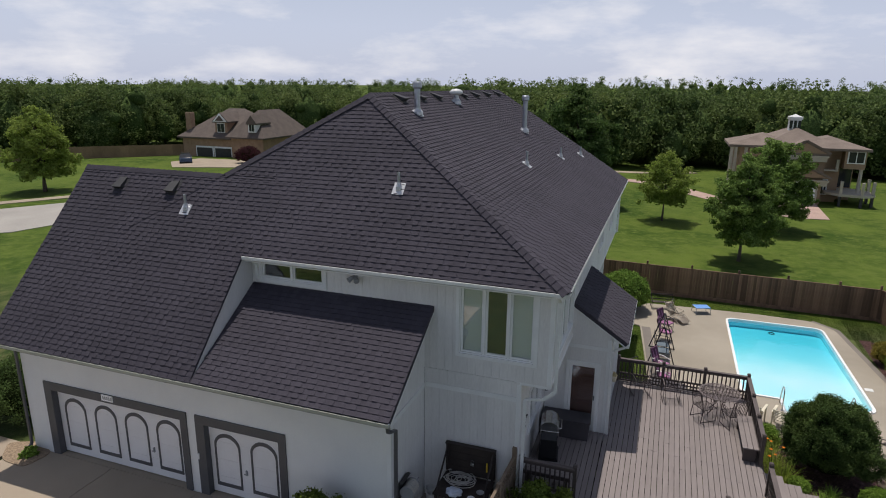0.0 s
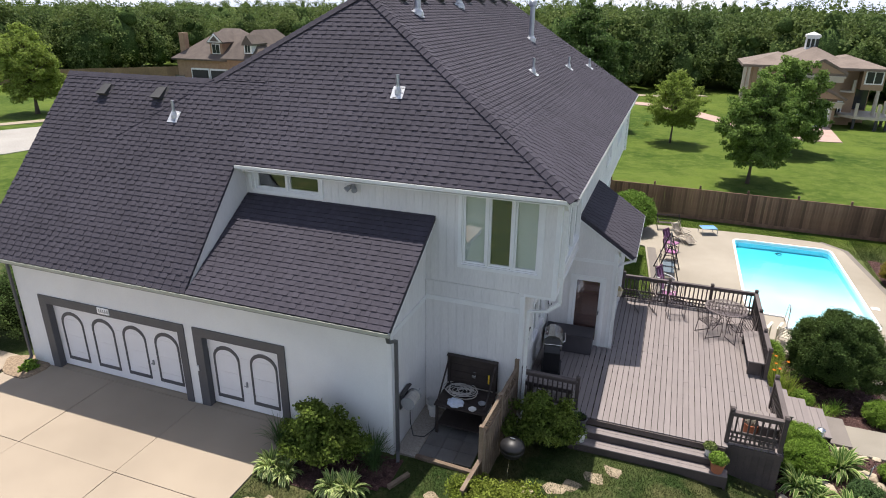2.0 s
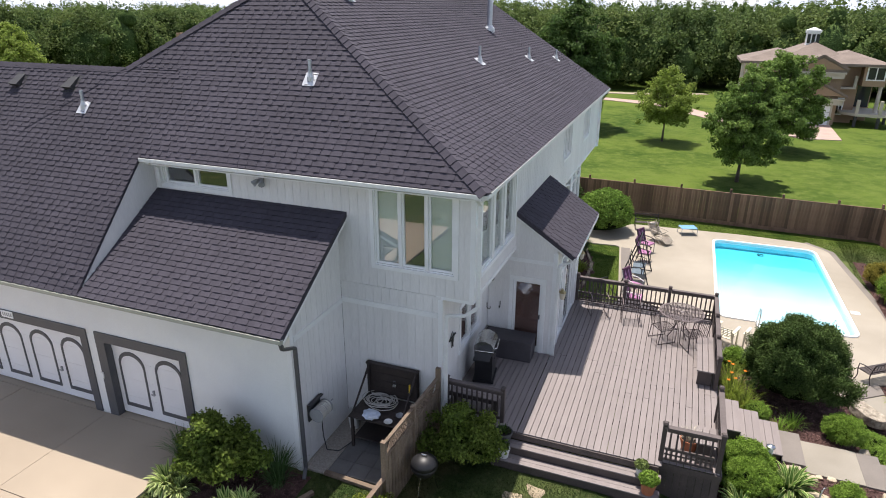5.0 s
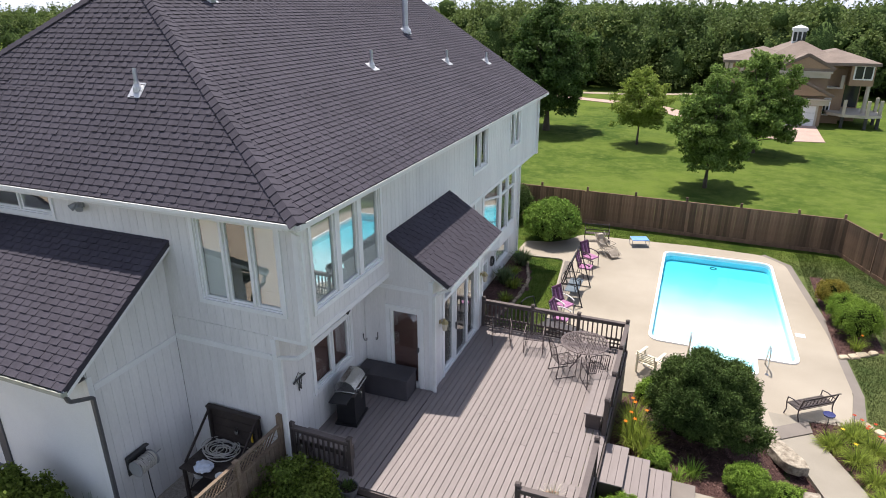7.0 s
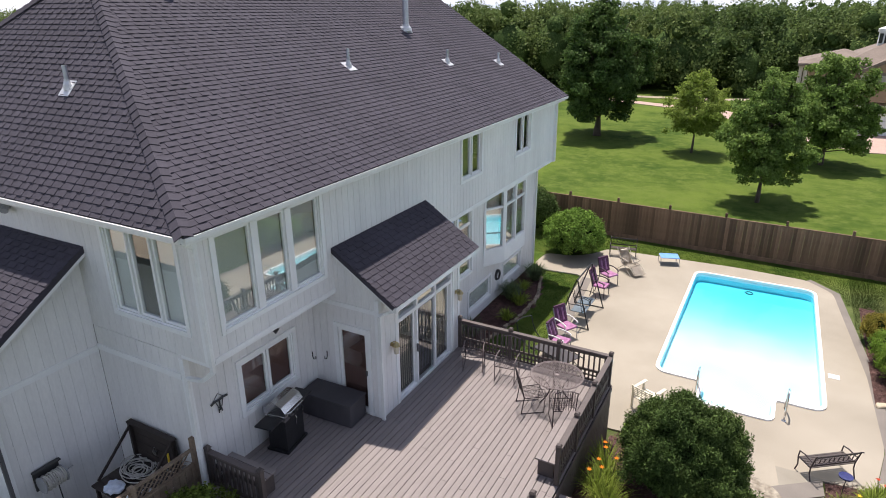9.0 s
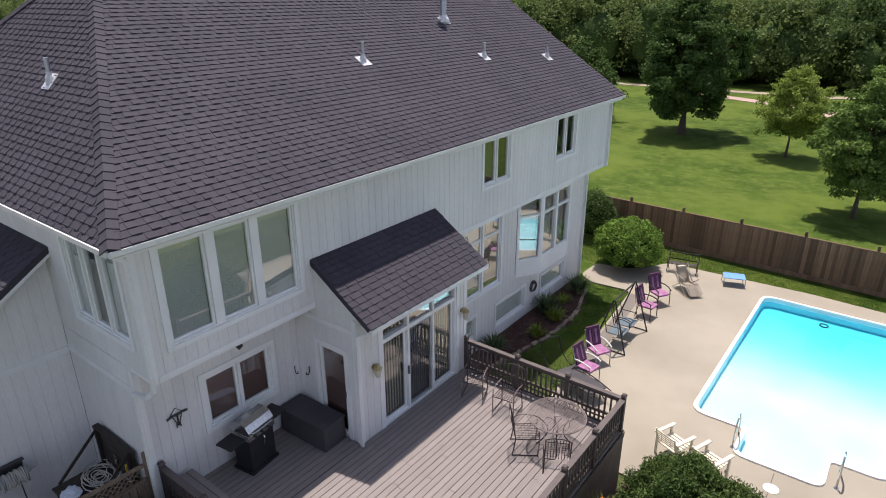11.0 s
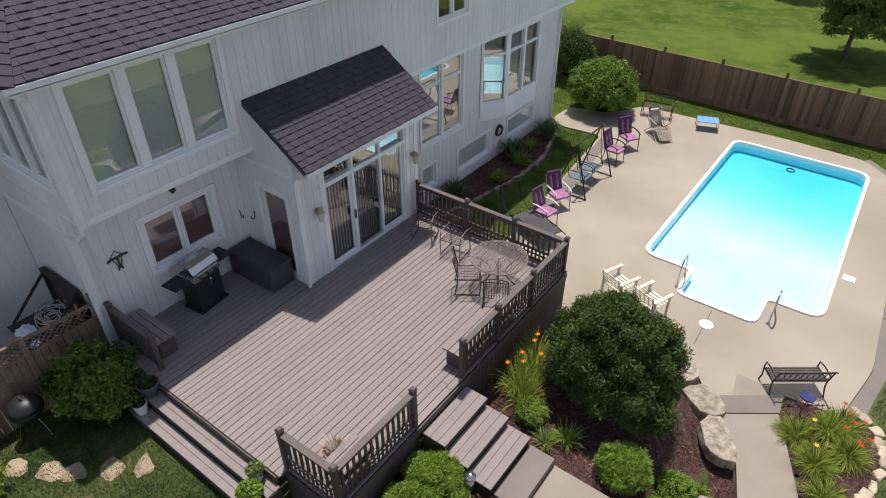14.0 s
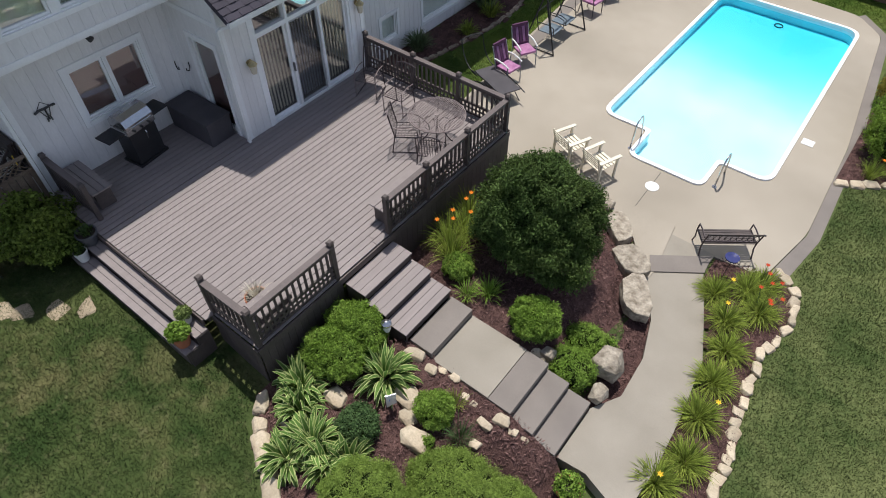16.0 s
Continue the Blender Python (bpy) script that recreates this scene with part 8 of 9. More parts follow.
tool = thing("padlock", "pale hanging metal lock on the bench back", "lock", pose(-3.98, 16.02, 0.55))
bm = B()
tube(bm, [(-0.03, -0.02, 0), (-0.03, -0.02, 0.08), (0.03, -0.02, 0.08), (0.03, -0.02, 0)], 0.008, 6)
part("shackle", bm, M_STEEL, tool)
bm = B()
box(bm, -0.05, 0.05, -0.045, 0.0, -0.08, 0.0, bevel=0.008)
part("body", bm, M_STEEL, tool)
for x, y, r_, h_ in ((-4.98, 15.78, 0.14, 0.34), (-5.12, 16.0, 0.13, 0.3)):
    t = thing("bucket", "white plastic bucket beside the bench", "bucket", pose(x, y, -0.745), "buckets")
    bm = B()
    lathe(bm, [(r_ * 0.82, 0), (r_, h_), (r_ * 1.05, h_), (r_ * 1.05, h_ - 0.03), (r_ * 0.94, h_ - 0.01), (r_ * 0.78, 0.02)], 20)
    part("body", bm, M_PLASTIC, t)
reel = thing("hose_reel", "wall hose reel with pale coiled hose on the garage side", "hose reel", pose(-5.33, 14.65, 0.45))
bm = B()
box(bm, 0.0, 0.03, -0.24, 0.24, -0.22, 0.22, bevel=0.01)
part("bracket", bm, M_SOOT, reel)
bm = B()
box(bm, 0.03, 0.11, -0.26, 0.26, 0.2, 0.235, bevel=0.012)
part("hood", bm, M_SOOT, reel, "dark weathered hood")
for sy in (-1, 1):
    bm = B()
    lathe(bm, [(0.02, -0.008), (0.17, -0.008), (0.175, 0.0), (0.17, 0.008), (0.02, 0.008)], 24)
    bmesh.ops.rotate(bm, verts=bm.verts[:], matrix=Matrix.Rotation(radians(90), 3, "X"))
    bmesh.ops.translate(bm, verts=bm.verts[:], vec=(0.2, 0.21 * sy, -0.02))
    part("flange", bm, M_GASKET, reel)
for k in range(13):
    bm = B()
    r_ = 0.125 + 0.014 * (k % 3)
    tube(bm, [(0.2 + r_ * math.cos(a), -0.185 + k * 0.031 + 0.01 * math.sin(a + k), r_ * math.sin(a) - 0.02) for a in np.linspace(0, 2 * math.pi, 20)[:-1]], 0.014, 6, closed=True)
    part("hose_turn", bm, M_HOSE, reel)
bm = B()
tube(bm, [(0.2, 0.2, -0.02), (0.2, 0.27, -0.02), (0.27, 0.28, 0.06), (0.28, 0.36, 0.07)], 0.012, 6)
part("crank", bm, M_GASKET, reel)
bm = B()
tube(bm, [(0.12, 0.1, -0.18), (0.12, 0.12, -0.8), (0.2, 0.1, -1.15), (0.45, 0.2, -1.19), (0.6, 0.55, -1.15), (0.55, 0.8, -0.9)], 0.012, 6)
part("trailing_hose", bm, M_SOOT, reel, "dark trailing hose")
kettle = thing("kettle_grill", "black kettle charcoal grill on the grass by the fence", "grill", pose(-2.55, 14.35, ground_z(-2.55, 14.35)))
bm = B()
lathe(bm, [(0.05, 0.42), (0.2, 0.47), (0.27, 0.58), (0.28, 0.66)], 22)
part("bowl", bm, M_BLACK, kettle, smooth=True)
bm = B()
lathe(bm, [(0.285, 0.66), (0.27, 0.74), (0.2, 0.82), (0.08, 0.865), (0.02, 0.87)], 22)
part("lid", bm, M_BLACK, kettle, smooth=True)
bm = B()
tube(bm, [(-0.05, 0, 0.86), (-0.05, 0, 0.91), (0.05, 0, 0.91), (0.05, 0, 0.86)], 0.012, 6)
part("lid_handle", bm, M_STEEL, kettle)
for k in range(3):
    a = k * 2.1 + 0.4
    bm = B()
    tube(bm, [(0.14 * math.cos(a), 0.14 * math.sin(a), 0.5), (0.3 * math.cos(a), 0.3 * math.sin(a), 0.0)], 0.012, 6)
    part("leg", bm, M_STEEL, kettle)

# ---------------------------------------------------------------- poolside furniture
M_PURPLE = mat("purple_cushion", (0.1, 0.034, 0.085), (0.07, 0.023, 0.06), rough=0.8, scale=9, fine=30, grain=0.15, bump=0.2)
M_PLUM = mat("plum_stripe", (0.26, 0.13, 0.24), (0.2, 0.09, 0.18), rough=0.8, scale=9, fine=30, grain=0.15, bump=0.2)
M_PINK = mat("pink_cushion", (0.42, 0.2, 0.34), (0.27, 0.1, 0.22), rough=0.8, scale=7, fine=30, grain=0.1, bump=0.2)
M_CREAM = mat("cream_resin", (0.70, 0.65, 0.52), (0.62, 0.57, 0.45), rough=0.5, scale=4, fine=30, grain=0.06, bump=0.03)
M_BLUEGREY = mat("blue_grey_sling", (0.13, 0.17, 0.2), (0.1, 0.13, 0.16), rough=0.8, scale=6, fine=60, grain=0.15, bump=0.15)
M_TAUPE = mat("taupe_sling", (0.5, 0.44, 0.37), (0.42, 0.37, 0.31), rough=0.8, scale=6, fine=70, grain=0.12, bump=0.15)
M_BLUE = mat("blue_fabric", (0.12, 0.28, 0.65), (0.16, 0.34, 0.7), rough=0.8, scale=6, fine=60, grain=0.1, bump=0.1)


def lawn_chair(m, arm_mat, label):
    t = thing("lawn_chair", label, "chair", m, "purple lawn chairs")
    for sx in (-1, 1):
        x = 0.27 * sx
        bm = B()
        tube(bm, [(x, -0.26, 0.0), (x, -0.24, 0.42), (x, -0.2, 0.62)], 0.016, 7)
        part("front_leg", bm, M_GASKET if arm_mat is M_PLASTIC else M_IRON, t)
        bm = B()
        tube(bm, [(x, 0.3, 0.0), (x, 0.22, 0.42), (x, 0.38, 1.0)], 0.016, 7)
        part("back_leg", bm, M_GASKET if arm_mat is M_PLASTIC else M_IRON, t)
        bm = B()
        tube(bm, arc((x, -0.26, 0.58), (x, 0.28, 0.66), (x * 1.08, 0.0, 0.7), 6), 0.024, 7)
        part("armrest", bm, arm_mat, t)
    bm = B()
    box(bm, -0.25, 0.25, -0.27, 0.22, 0.4, 0.47, bevel=0.02)
    part("seat_cushion", bm, M_PINK, t, "faded pink seat cushion")
    for k in range(5):
        bm = B()
        x = -0.21 + k * 0.105
        hexa(bm, [(x - 0.042, 0.21, 0.54), (x + 0.042, 0.21, 0.54), (x + 0.042, 0.26, 0.54), (x - 0.042, 0.26, 0.54)], [(x - 0.042, 0.36, 0.95), (x + 0.042, 0.36, 0.95), (x + 0.042, 0.41, 0.95), (x - 0.042, 0.41, 0.95)])
        part("back_slat", bm, M_PURPLE if k % 2 == 0 else M_PLUM, t)
    for y, z, h in ((0.39, 1.0, 0.1), (0.23, 0.5, 0.08)):
        bm = B()
        bar(bm, (-0.25, y, z), (0.25, y, z), 0.05, h)
        part("back_rail", bm, M_PURPLE, t)
    return t


lawn_chair(pose(0.6, 33.2, POOL_Z, 0, 0, 60), M_IRON, "dark lawn chair with purple cushions by the pool")
lawn_chair(pose(0.6, 32.0, POOL_Z, 0, 0, 85), M_IRON, "dark lawn chair with pink seat by the swing")
lawn_chair(pose(0.48, 28.2, POOL_Z, 0, 0, 62), M_PLASTIC, "lawn chair with purple cushions and white arms")
lawn_chair(pose(0.62, 27.15, POOL_Z, 0, 0, 82), M_PLASTIC, "lawn chair with purple cushions and white arms")

swing = thing("porch_swing", "black A-frame garden swing with blue-grey seats, no canopy", "swing", pose(0.48, 29.97, POOL_Z))
for sy_ in (-1, 1):
    for sx in (-1, 1):
        bm = B()
        tube(bm, [(0.55 * sx, 0.95 * sy_, 0.0), (0.02 * sx, 0.85 * sy_, 1.72)], 0.024, 8)
        part("leg", bm, M_BLACK, swing)
    bm = B()
    tube(bm, [(-0.55, 0.95 * sy_, 0.03), (0.55, 0.95 * sy_, 0.03)], 0.018, 6)
    part("foot_bar", bm, M_BLACK, swing)
    bm = B()
    tube(bm, [(0.0, 0.8 * sy_, 1.72), (0.22, 0.75 * sy_, 0.5)], 0.01, 6)
    part("hanger", bm, M_BLACK, swing)
bm = B()
tube(bm, [(0, -0.9, 1.72), (0, 0.9, 1.72)], 0.026, 8)
part("top_bar", bm, M_BLACK, swing)
for sy_ in (-1, 1):
    cy = 0.36 * sy_
    bm = B()
    box(bm, -0.2, 0.3, cy - 0.3, cy + 0.3, 0.44, 0.47, bevel=0.01)
    part("seat", bm, M_BLUEGREY, swing)
    bm = B()
    tube(bm, [(-0.22, cy - 0.3, 0.45), (-0.36, cy - 0.28, 0.98), (-0.36, cy + 0.28, 0.98), (-0.22, cy + 0.3, 0.45)], 0.014, 6)
    part("back_frame", bm, M_BLACK, swing)
    for yy in (cy - 0.3, cy + 0.3):
        bm = B()
        tube(bm, [(-0.3, yy, 0.7), (0.1, yy, 0.72), (0.28, yy, 0.66), (0.3, yy, 0.46)], 0.014, 6)
        part("armrest", bm, M_BLACK, swing)


def slat_chair(m):
    t = thing("resin_chair", "cream slatted garden chair facing the pool", "chair", m, "cream garden chairs")
    for sx in (-1, 1):
        for y in (-0.26, 0.24):
            bm = B()
            box(bm, 0.3 * sx - 0.025, 0.3 * sx + 0.025, y - 0.025, y + 0.025, 0.0, 0.6 if y < 0 else 0.62, bevel=0.005)
            part("leg", bm, M_CREAM, t)
        bm = B()
        bar(bm, (0.3 * sx, -0.36, 0.615), (0.3 * sx, 0.32, 0.635), 0.09, 0.028)
        part("armrest", bm, M_CREAM, t)
    for k in range(6):
        bm = B()
        y = -0.28 + k * 0.095
        box(bm, -0.28, 0.28, y, y + 0.07, 0.39 - k * 0.008, 0.412 - k * 0.008)
        part("seat_slat", bm, M_CREAM, t)
    for k in range(5):
        bm = B()
        z = 0.47 + k * 0.068
        y = 0.26 + (z - 0.4) * 0.28
        bar(bm, (-0.27, y, z), (0.27, y, z), 0.016, 0.03)
        part("back_slat", bm, M_CREAM, t)
    for sx in (-1, 1):
        bm = B()
        bar(bm, (0.27 * sx, 0.25, 0.38), (0.27 * sx, 0.36, 0.79), 0.03, 0.035)
        part("back_post", bm, M_CREAM, t)
    for x in (-0.13, 0.0, 0.13):
        bm = B()
        bar(bm, (x, 0.275, 0.45), (x, 0.352, 0.77), 0.022, 0.014)
        part("back_slat", bm, M_CREAM, t)
    for x in (-0.14, 0.0, 0.14):
        bm = B()
        box(bm, x - 0.03, x + 0.03, -0.28, 0.26, 0.352, 0.372)
        part("seat_slat", bm, M_CREAM, t)
    return t


w1 = slat_chair(pose(3.72, 25.35, POOL_Z, 0, 0, 158))
copy_thing(w1, pose(4.62, 25.2, POOL_Z, 0, 0, 160))


def iron_bench(m, label, n=8):
    t = thing("garden_bench", label, "bench", m, "iron benches")
    for sx in (-1, 1):
        x = 0.62 * sx
        bm = B()
        tube(bm, [(x, -0.28, 0.0), (x, -0.22, 0.2), (x, -0.26, 0.42), (x, -0.24, 0.6), (x, -0.05, 0.63), (x, 0.2, 0.6)], 0.018, 7)
        part("front_leg", bm, M_IRON, t)
        bm = B()
        tube(bm, [(x, 0.3, 0.0), (x, 0.2, 0.25), (x, 0.2, 0.42), (x, 0.3, 0.82), (x, 0.36, 0.86)], 0.018, 7)
        part("back_leg", bm, M_IRON, t)
    for k in range(n):
        bm = B()
        y = -0.24 + k * 0.058
        box(bm, -0.64, 0.64, y, y + 0.045, 0.41, 0.43)
        part("seat_slat", bm, M_DARKWOOD, t)
    for z, y in ((0.5, 0.225), (0.8, 0.295)):
        bm = B()
        bar(bm, (-0.63, y, z), (0.63, y, z), 0.02, 0.045)
        part("back_rail", bm, M_DARKWOOD if z > 0.6 else M_IRON, t)
    for k in range(9):
        cx = -0.52 + k * 0.13
        bm = B()
        tube(bm, [(cx + 0.06 * math.cos(a), 0.26 + 0.02 * math.sin(a), 0.65 + 0.11 * math.sin(a)) for a in np.linspace(0, 2 * math.pi, 12)[:-1]], 0.007, 5, closed=True)
        part("scroll", bm, M_IRON, t)
    return t


iron_bench(pose(7.98, 24.7, POOL_Z, 0, 0, 217) @ Matrix.Scale(0.92, 4), "dark iron and wood slat bench with scrolled back")
iron_bench(pose(0.38, 36.55, POOL_Z, 0, 0, 10) @ Matrix.Scale(0.9, 4), "dark iron garden seat with scrolled back near the fence", 6)
# recliner and loungers
rec = thing("recliner", "taupe sling zero-gravity recliner by the pool", "recliner", pose(1.05, 34.9, POOL_Z, 0, 0, 48))
for name, pts in (("seat", [(-0.36, 0.37), (-0.2, 0.33), (0.0, 0.29), (0.14, 0.31)]), ("backrest", [(0.14, 0.31), (0.26, 0.44), (0.42, 0.66), (0.54, 0.86)]), ("leg_rest", [(-0.36, 0.37), (-0.5, 0.3), (-0.64, 0.19), (-0.74, 0.12)])):
    bm = B()
    lo = [[bm.verts.new((x, y, z - 0.02 * (1 - (x / 0.23) ** 2))) for x in (-0.23, -0.08, 0.08, 0.23)] for y, z in pts]
    for a, b in zip(lo, lo[1:]):
        for k in range(3):
            bm.faces.new((a[k], a[k + 1], b[k + 1], b[k]))
    bmesh.ops.solidify(bm, geom=bm.faces[:], thickness=0.012)
    part(name, bm, M_TAUPE, rec, smooth=True)
bm = B()
box(bm, -0.16, 0.16, 0.44, 0.6, 0.74, 0.82, bevel=0.03)
part("head_pillow", bm, M_TAUPE, rec)
for sx in (-1, 1):
    x = 0.28 * sx
    for pts in ([(x, -0.75, 0.14), (x, -0.35, 0.38), (x, 0.14, 0.33), (x, 0.56, 0.9)], [(x, -0.5, 0.0), (x, 0.4, 0.55)], [(x, 0.45, 0.0), (x, -0.3, 0.55)], [(x, -0.3, 0.56), (x, 0.4, 0.58)]):
        bm = B()
        tube(bm, pts, 0.014, 6)
        part("frame_tube", bm, M_TAUPE, rec)
lng = thing("chaise", "dark sling chaise with curved black frame beside the deck", "lounger", pose(0.78, 26.45, POOL_Z, 0, 0, 66))
bm = B()
bar(bm, (0, -0.65, 0.42), (0, 0.75, 0.36), 0.62, 0.03)
part("sling", bm, M_VINYL, lng)
for sx in (-1, 1):
    x = 0.34 * sx
    for pts in (arc((x, -0.8, 0.4), (x, 0.95, 0.3), (x, 0.1, 0.5)), arc((x, -0.6, 0.0), (x, 0.8, 0.0), (x, 0.1, 0.5)), arc((x, 0.6, 0.3), (x, 1.5, 0.95), (x, 1.35, 0.2))):
        bm = B()
        tube(bm, pts, 0.017, 6)
        part("frame_tube", bm, M_BLACK, lng)
bm = B()
tube(bm, arc((-0.34, 1.5, 0.95), (0.34, 1.5, 0.95), (0, 1.62, 1.0)), 0.017, 6)
part("head_bar", bm, M_BLACK, lng)
blue = thing("low_table", "low folding table with bright blue fabric top", "table", pose(2.35, 36.55, POOL_Z, 0, 0, 20))
bm = B()
box(bm, -0.38, 0.38, -0.28, 0.28, 0.33, 0.36, bevel=0.008)
part("top", bm, M_BLUE, blue)
for sx in (-1, 1):
    bm = B()
    tube(bm, [(0.38 * sx, -0.3, 0.0), (0.38 * sx, -0.26, 0.34), (0.38 * sx, 0.26, 0.34), (0.38 * sx, 0.3, 0.0)], 0.014, 6)
    part("leg_frame", bm, M_GASKET, blue)
# pool fittings
for x, y in ((4.82, 26.85), (7.08, 26.8)):
    hr = thing("pool_handrail", "stainless steel pool handrail at the entry steps", "handrail", pose(x, y, POOL_Z), "pool handrails")
    bm = B()
    tube(bm, [(0, -0.28, 0), (0, -0.26, 0.4)] + [(0, -0.05 + 0.21 * math.cos(a), 0.62 + 0.2 * math.sin(a)) for a in np.linspace(math.pi, 0.2, 8)] + [(0, 0.28, 0.3), (0, 0.45, -0.35)], 0.022, 8)
    part("tube", bm, M_STEEL, hr, smooth=True)
    bm = B()
    lathe(bm, [(0.06, 0.0), (0.05, 0.015)], 14, (0, -0.28, 0))
    part("escutcheon", bm, M_STEEL, hr)
for x, y, r in ((5.9, 25.6, 0.17), (8.33, 29.6, 0.15)):
    lid = thing("skimmer_lid", "white skimmer lid set in the concrete", "lid", pose(x, y, POOL_Z), "pool lids")
    bm = B()
    if r > 0.16:
        lathe(bm, [(r, 0), (r, 0.012), (r * 0.85, 0.014), (r * 0.82, 0.008)], 20)
    else:
        box(bm, -r, r, -r * 0.9, r * 0.9, 0, 0.012, bevel=0.004)
    part("cover", bm, M_PLASTIC, lid)
drain = thing("pool_drain", "dark ring drain on the pool floor", "drain", pose(5.65, 35.7, POOL_Z - 0.345))
bm = B()
tube(bm, circle(0.13, 0, 16), 0.02, 6, closed=True)
part("ring", bm, M_GREY, drain)
# stone strip along the paving
bm = B()
EDGING = [(9.02, 24.5), (9.38, 24.6), (9.62, 26.3), (9.46, 30.2), (8.74, 36.45), (7.75, 37.5), (7.6, 37.27), (8.51, 36.3), (9.21, 30.0), (9.34, 26.3)]
slab(bm, EDGING, POOL_Z - 0.3, POOL_Z - 0.03)
tagged(mesh_ob("pavement_edging", bm, M_PAVER), "grey stone edging strip beside the paving", "paving", kind="structure")
# joints and darker strips of the paving
for ax, ay, bx, by in ((-0.2, 33.4, 0.4, 26.6), (5.9, 24.35, 5.85, 26.2)):
    bm = B()
    bar(bm, (ax, ay, POOL_Z - 0.02), (bx, by, POOL_Z - 0.02), 0.014, 0.043)
    part("joint", bm, M_RISER, pave)
bm = B()
slab(bm, [(-0.5, 33.4), (0.42, 24.35), (0.8, 24.35), (-0.1, 33.4)], POOL_Z - 0.1, POOL_Z + 0.004)
part("side_strip", bm, M_PAVER, pave)
for name, poly, m, up in (("apron", [(5.2, 24.7), (5.55, 24.2), (6.25, 23.85), (6.8, 23.15), (7.1, 22.8), (7.12, 23.2), (6.9, 24.7)], M_CONCRETE, 0.022), ("cross_strip", [(6.84, 23.5), (7.05, 23.08), (7.97, 23.76), (7.92, 24.3)], M_PAVER, 0.034)):
    bm = B()
    slab(bm, poly, POOL_Z - 0.2, lambda x, y: max(POOL_Z, path_z(x, y), ground_z(x, y)) + up)
    part(name, bm, m, pave)
lantern = thing("path_light", "glass path lantern on a short post by the steps", "lamp", pose(4.25, 18.0, ground_z(4.25, 18.0)))
bm = B()
lathe(bm, [(0.012, 0), (0.012, 0.5)], 8)
part("stake", bm, M_STEEL, lantern)
bm = B()
lathe(bm, [(0.05, 0.5), (0.07, 0.56), (0.07, 0.68), (0.05, 0.7)], 14)
part("globe", bm, M_PLASTIC, lantern)
bm = B()
lathe(bm, [(0.1, 0.7), (0.09, 0.73), (0.02, 0.77)], 14)
part("cap", bm, M_STEEL, lantern)
flag = thing("garden_flag", "small white garden flag with blue motif on a wire", "flag", pose(5.1, 17.0, ground_z(5.1, 17.0), 0, 0, 49) @ Matrix.Scale(1.35, 4))
bm = B()
tube(bm, [(0, 0, 0), (0, 0, 0.45), (0.14, 0, 0.45)], 0.006, 5)
part("stake", bm, M_STEEL, flag)
bm = B()
hexa(bm, [(0.0, -0.003, 0.16), (0.13, 0.05, 0.14), (0.13, 0.054, 0.14), (0.0, 0.003, 0.16)], [(0.01, -0.003, 0.44), (0.13, 0.02, 0.44), (0.13, 0.024, 0.44), (0.01, 0.003, 0.44)])
cloth = part("cloth", bm, M_PLASTIC, flag)
bm = B()
hexa(bm, [(0.04, 0.006, 0.24), (0.09, 0.028, 0.24), (0.09, 0.044, 0.24), (0.04, 0.022, 0.24)], [(0.04, 0.0, 0.34), (0.09, 0.02, 0.34), (0.09, 0.036, 0.34), (0.04, 0.016, 0.34)])
part("motif", bm, M_BLUE, cloth)
pinwheel = thing("ornament_stake", "dark blue glass ornament on a stake beside the bench", "ornament", pose(8.3, 24.05, ground_z(8.3, 24.05)))
bm = B()
tube(bm, [(0, 0, 0), (0.02, 0, 0.55)], 0.008, 6)
part("stake", bm, M_SOOT, pinwheel)
bm = B()
lathe(bm, [(0.03, 0.5), (0.14, 0.56), (0.15, 0.6), (0.05, 0.58)], 12)
part("bowl", bm, mat("dark_blue_glass", (0.03, 0.04, 0.12), (0.05, 0.05, 0.16), rough=0.15, scale=5, fine=30, grain=0.2, bump=0), pinwheel)

# ---------------------------------------------------------------- far: streets and neighbours
M_ASPHALT = mat("pale_street", (0.36, 0.34, 0.31), (0.3, 0.285, 0.26), rough=0.9, scale=0.3, fine=8, grain=0.12, bump=0.1)
def drape(outline, name, lift, material, label, cat):
    bm = B()
    slab(bm, outline, lambda x, y: ground_z(x, y) - 0.5, lambda x, y: ground_z(x, y) + lift)
    return tagged(mesh_ob(name, bm, material), label, cat, kind="structure")


drape([(-90, 14), (-82, 10), (-48, 36), (-46, 45), (-30, 66), (-36, 70), (-54, 47.5), (-58, 41)], "road", 0.05, M_ASPHALT, "pale concrete residential street with tar patches", "road")
drape([(-92, 19.5), (-60.5, 42.5), (-56.8, 48.6), (-39, 71.5), (-40.2, 72.5), (-58, 49.6), (-61.7, 43.7), (-93, 20.8)], "sidewalk", 0.06, M_DRIVE, "narrow pale sidewalk along the street", "sidewalk")
drape([(-67.4, 74.2), (-58.3, 76.4), (-60.5, 85.7), (-73.0, 86.5), (-73.5, 80.5)], "neighbour_driveway", 0.06, M_DRIVE, "pale concrete driveway of the far house", "driveway")
M_BRICKPAVE = mat("pink_pavers", (0.45, 0.32, 0.27), (0.38, 0.27, 0.23), rough=0.9, scale=1, fine=12, grain=0.15, bump=0.2)
drape([(11.2, 66.0), (14.2, 66.5), (14.5, 74.4), (11.2, 74.4), (8.5, 71), (0, 84), (-14, 90), (-14, 88), (-2, 82), (7, 69.5)], "paver_drive", 0.06, M_BRICKPAVE, "pinkish paver drive before the far house", "driveway")
drape([(-30, 92), (-2, 93), (4, 97), (3, 98.5), (-3, 95), (-30, 94)], "lane", 0.06, M_DRIVE, "thin pale lane across the far lawn", "road")

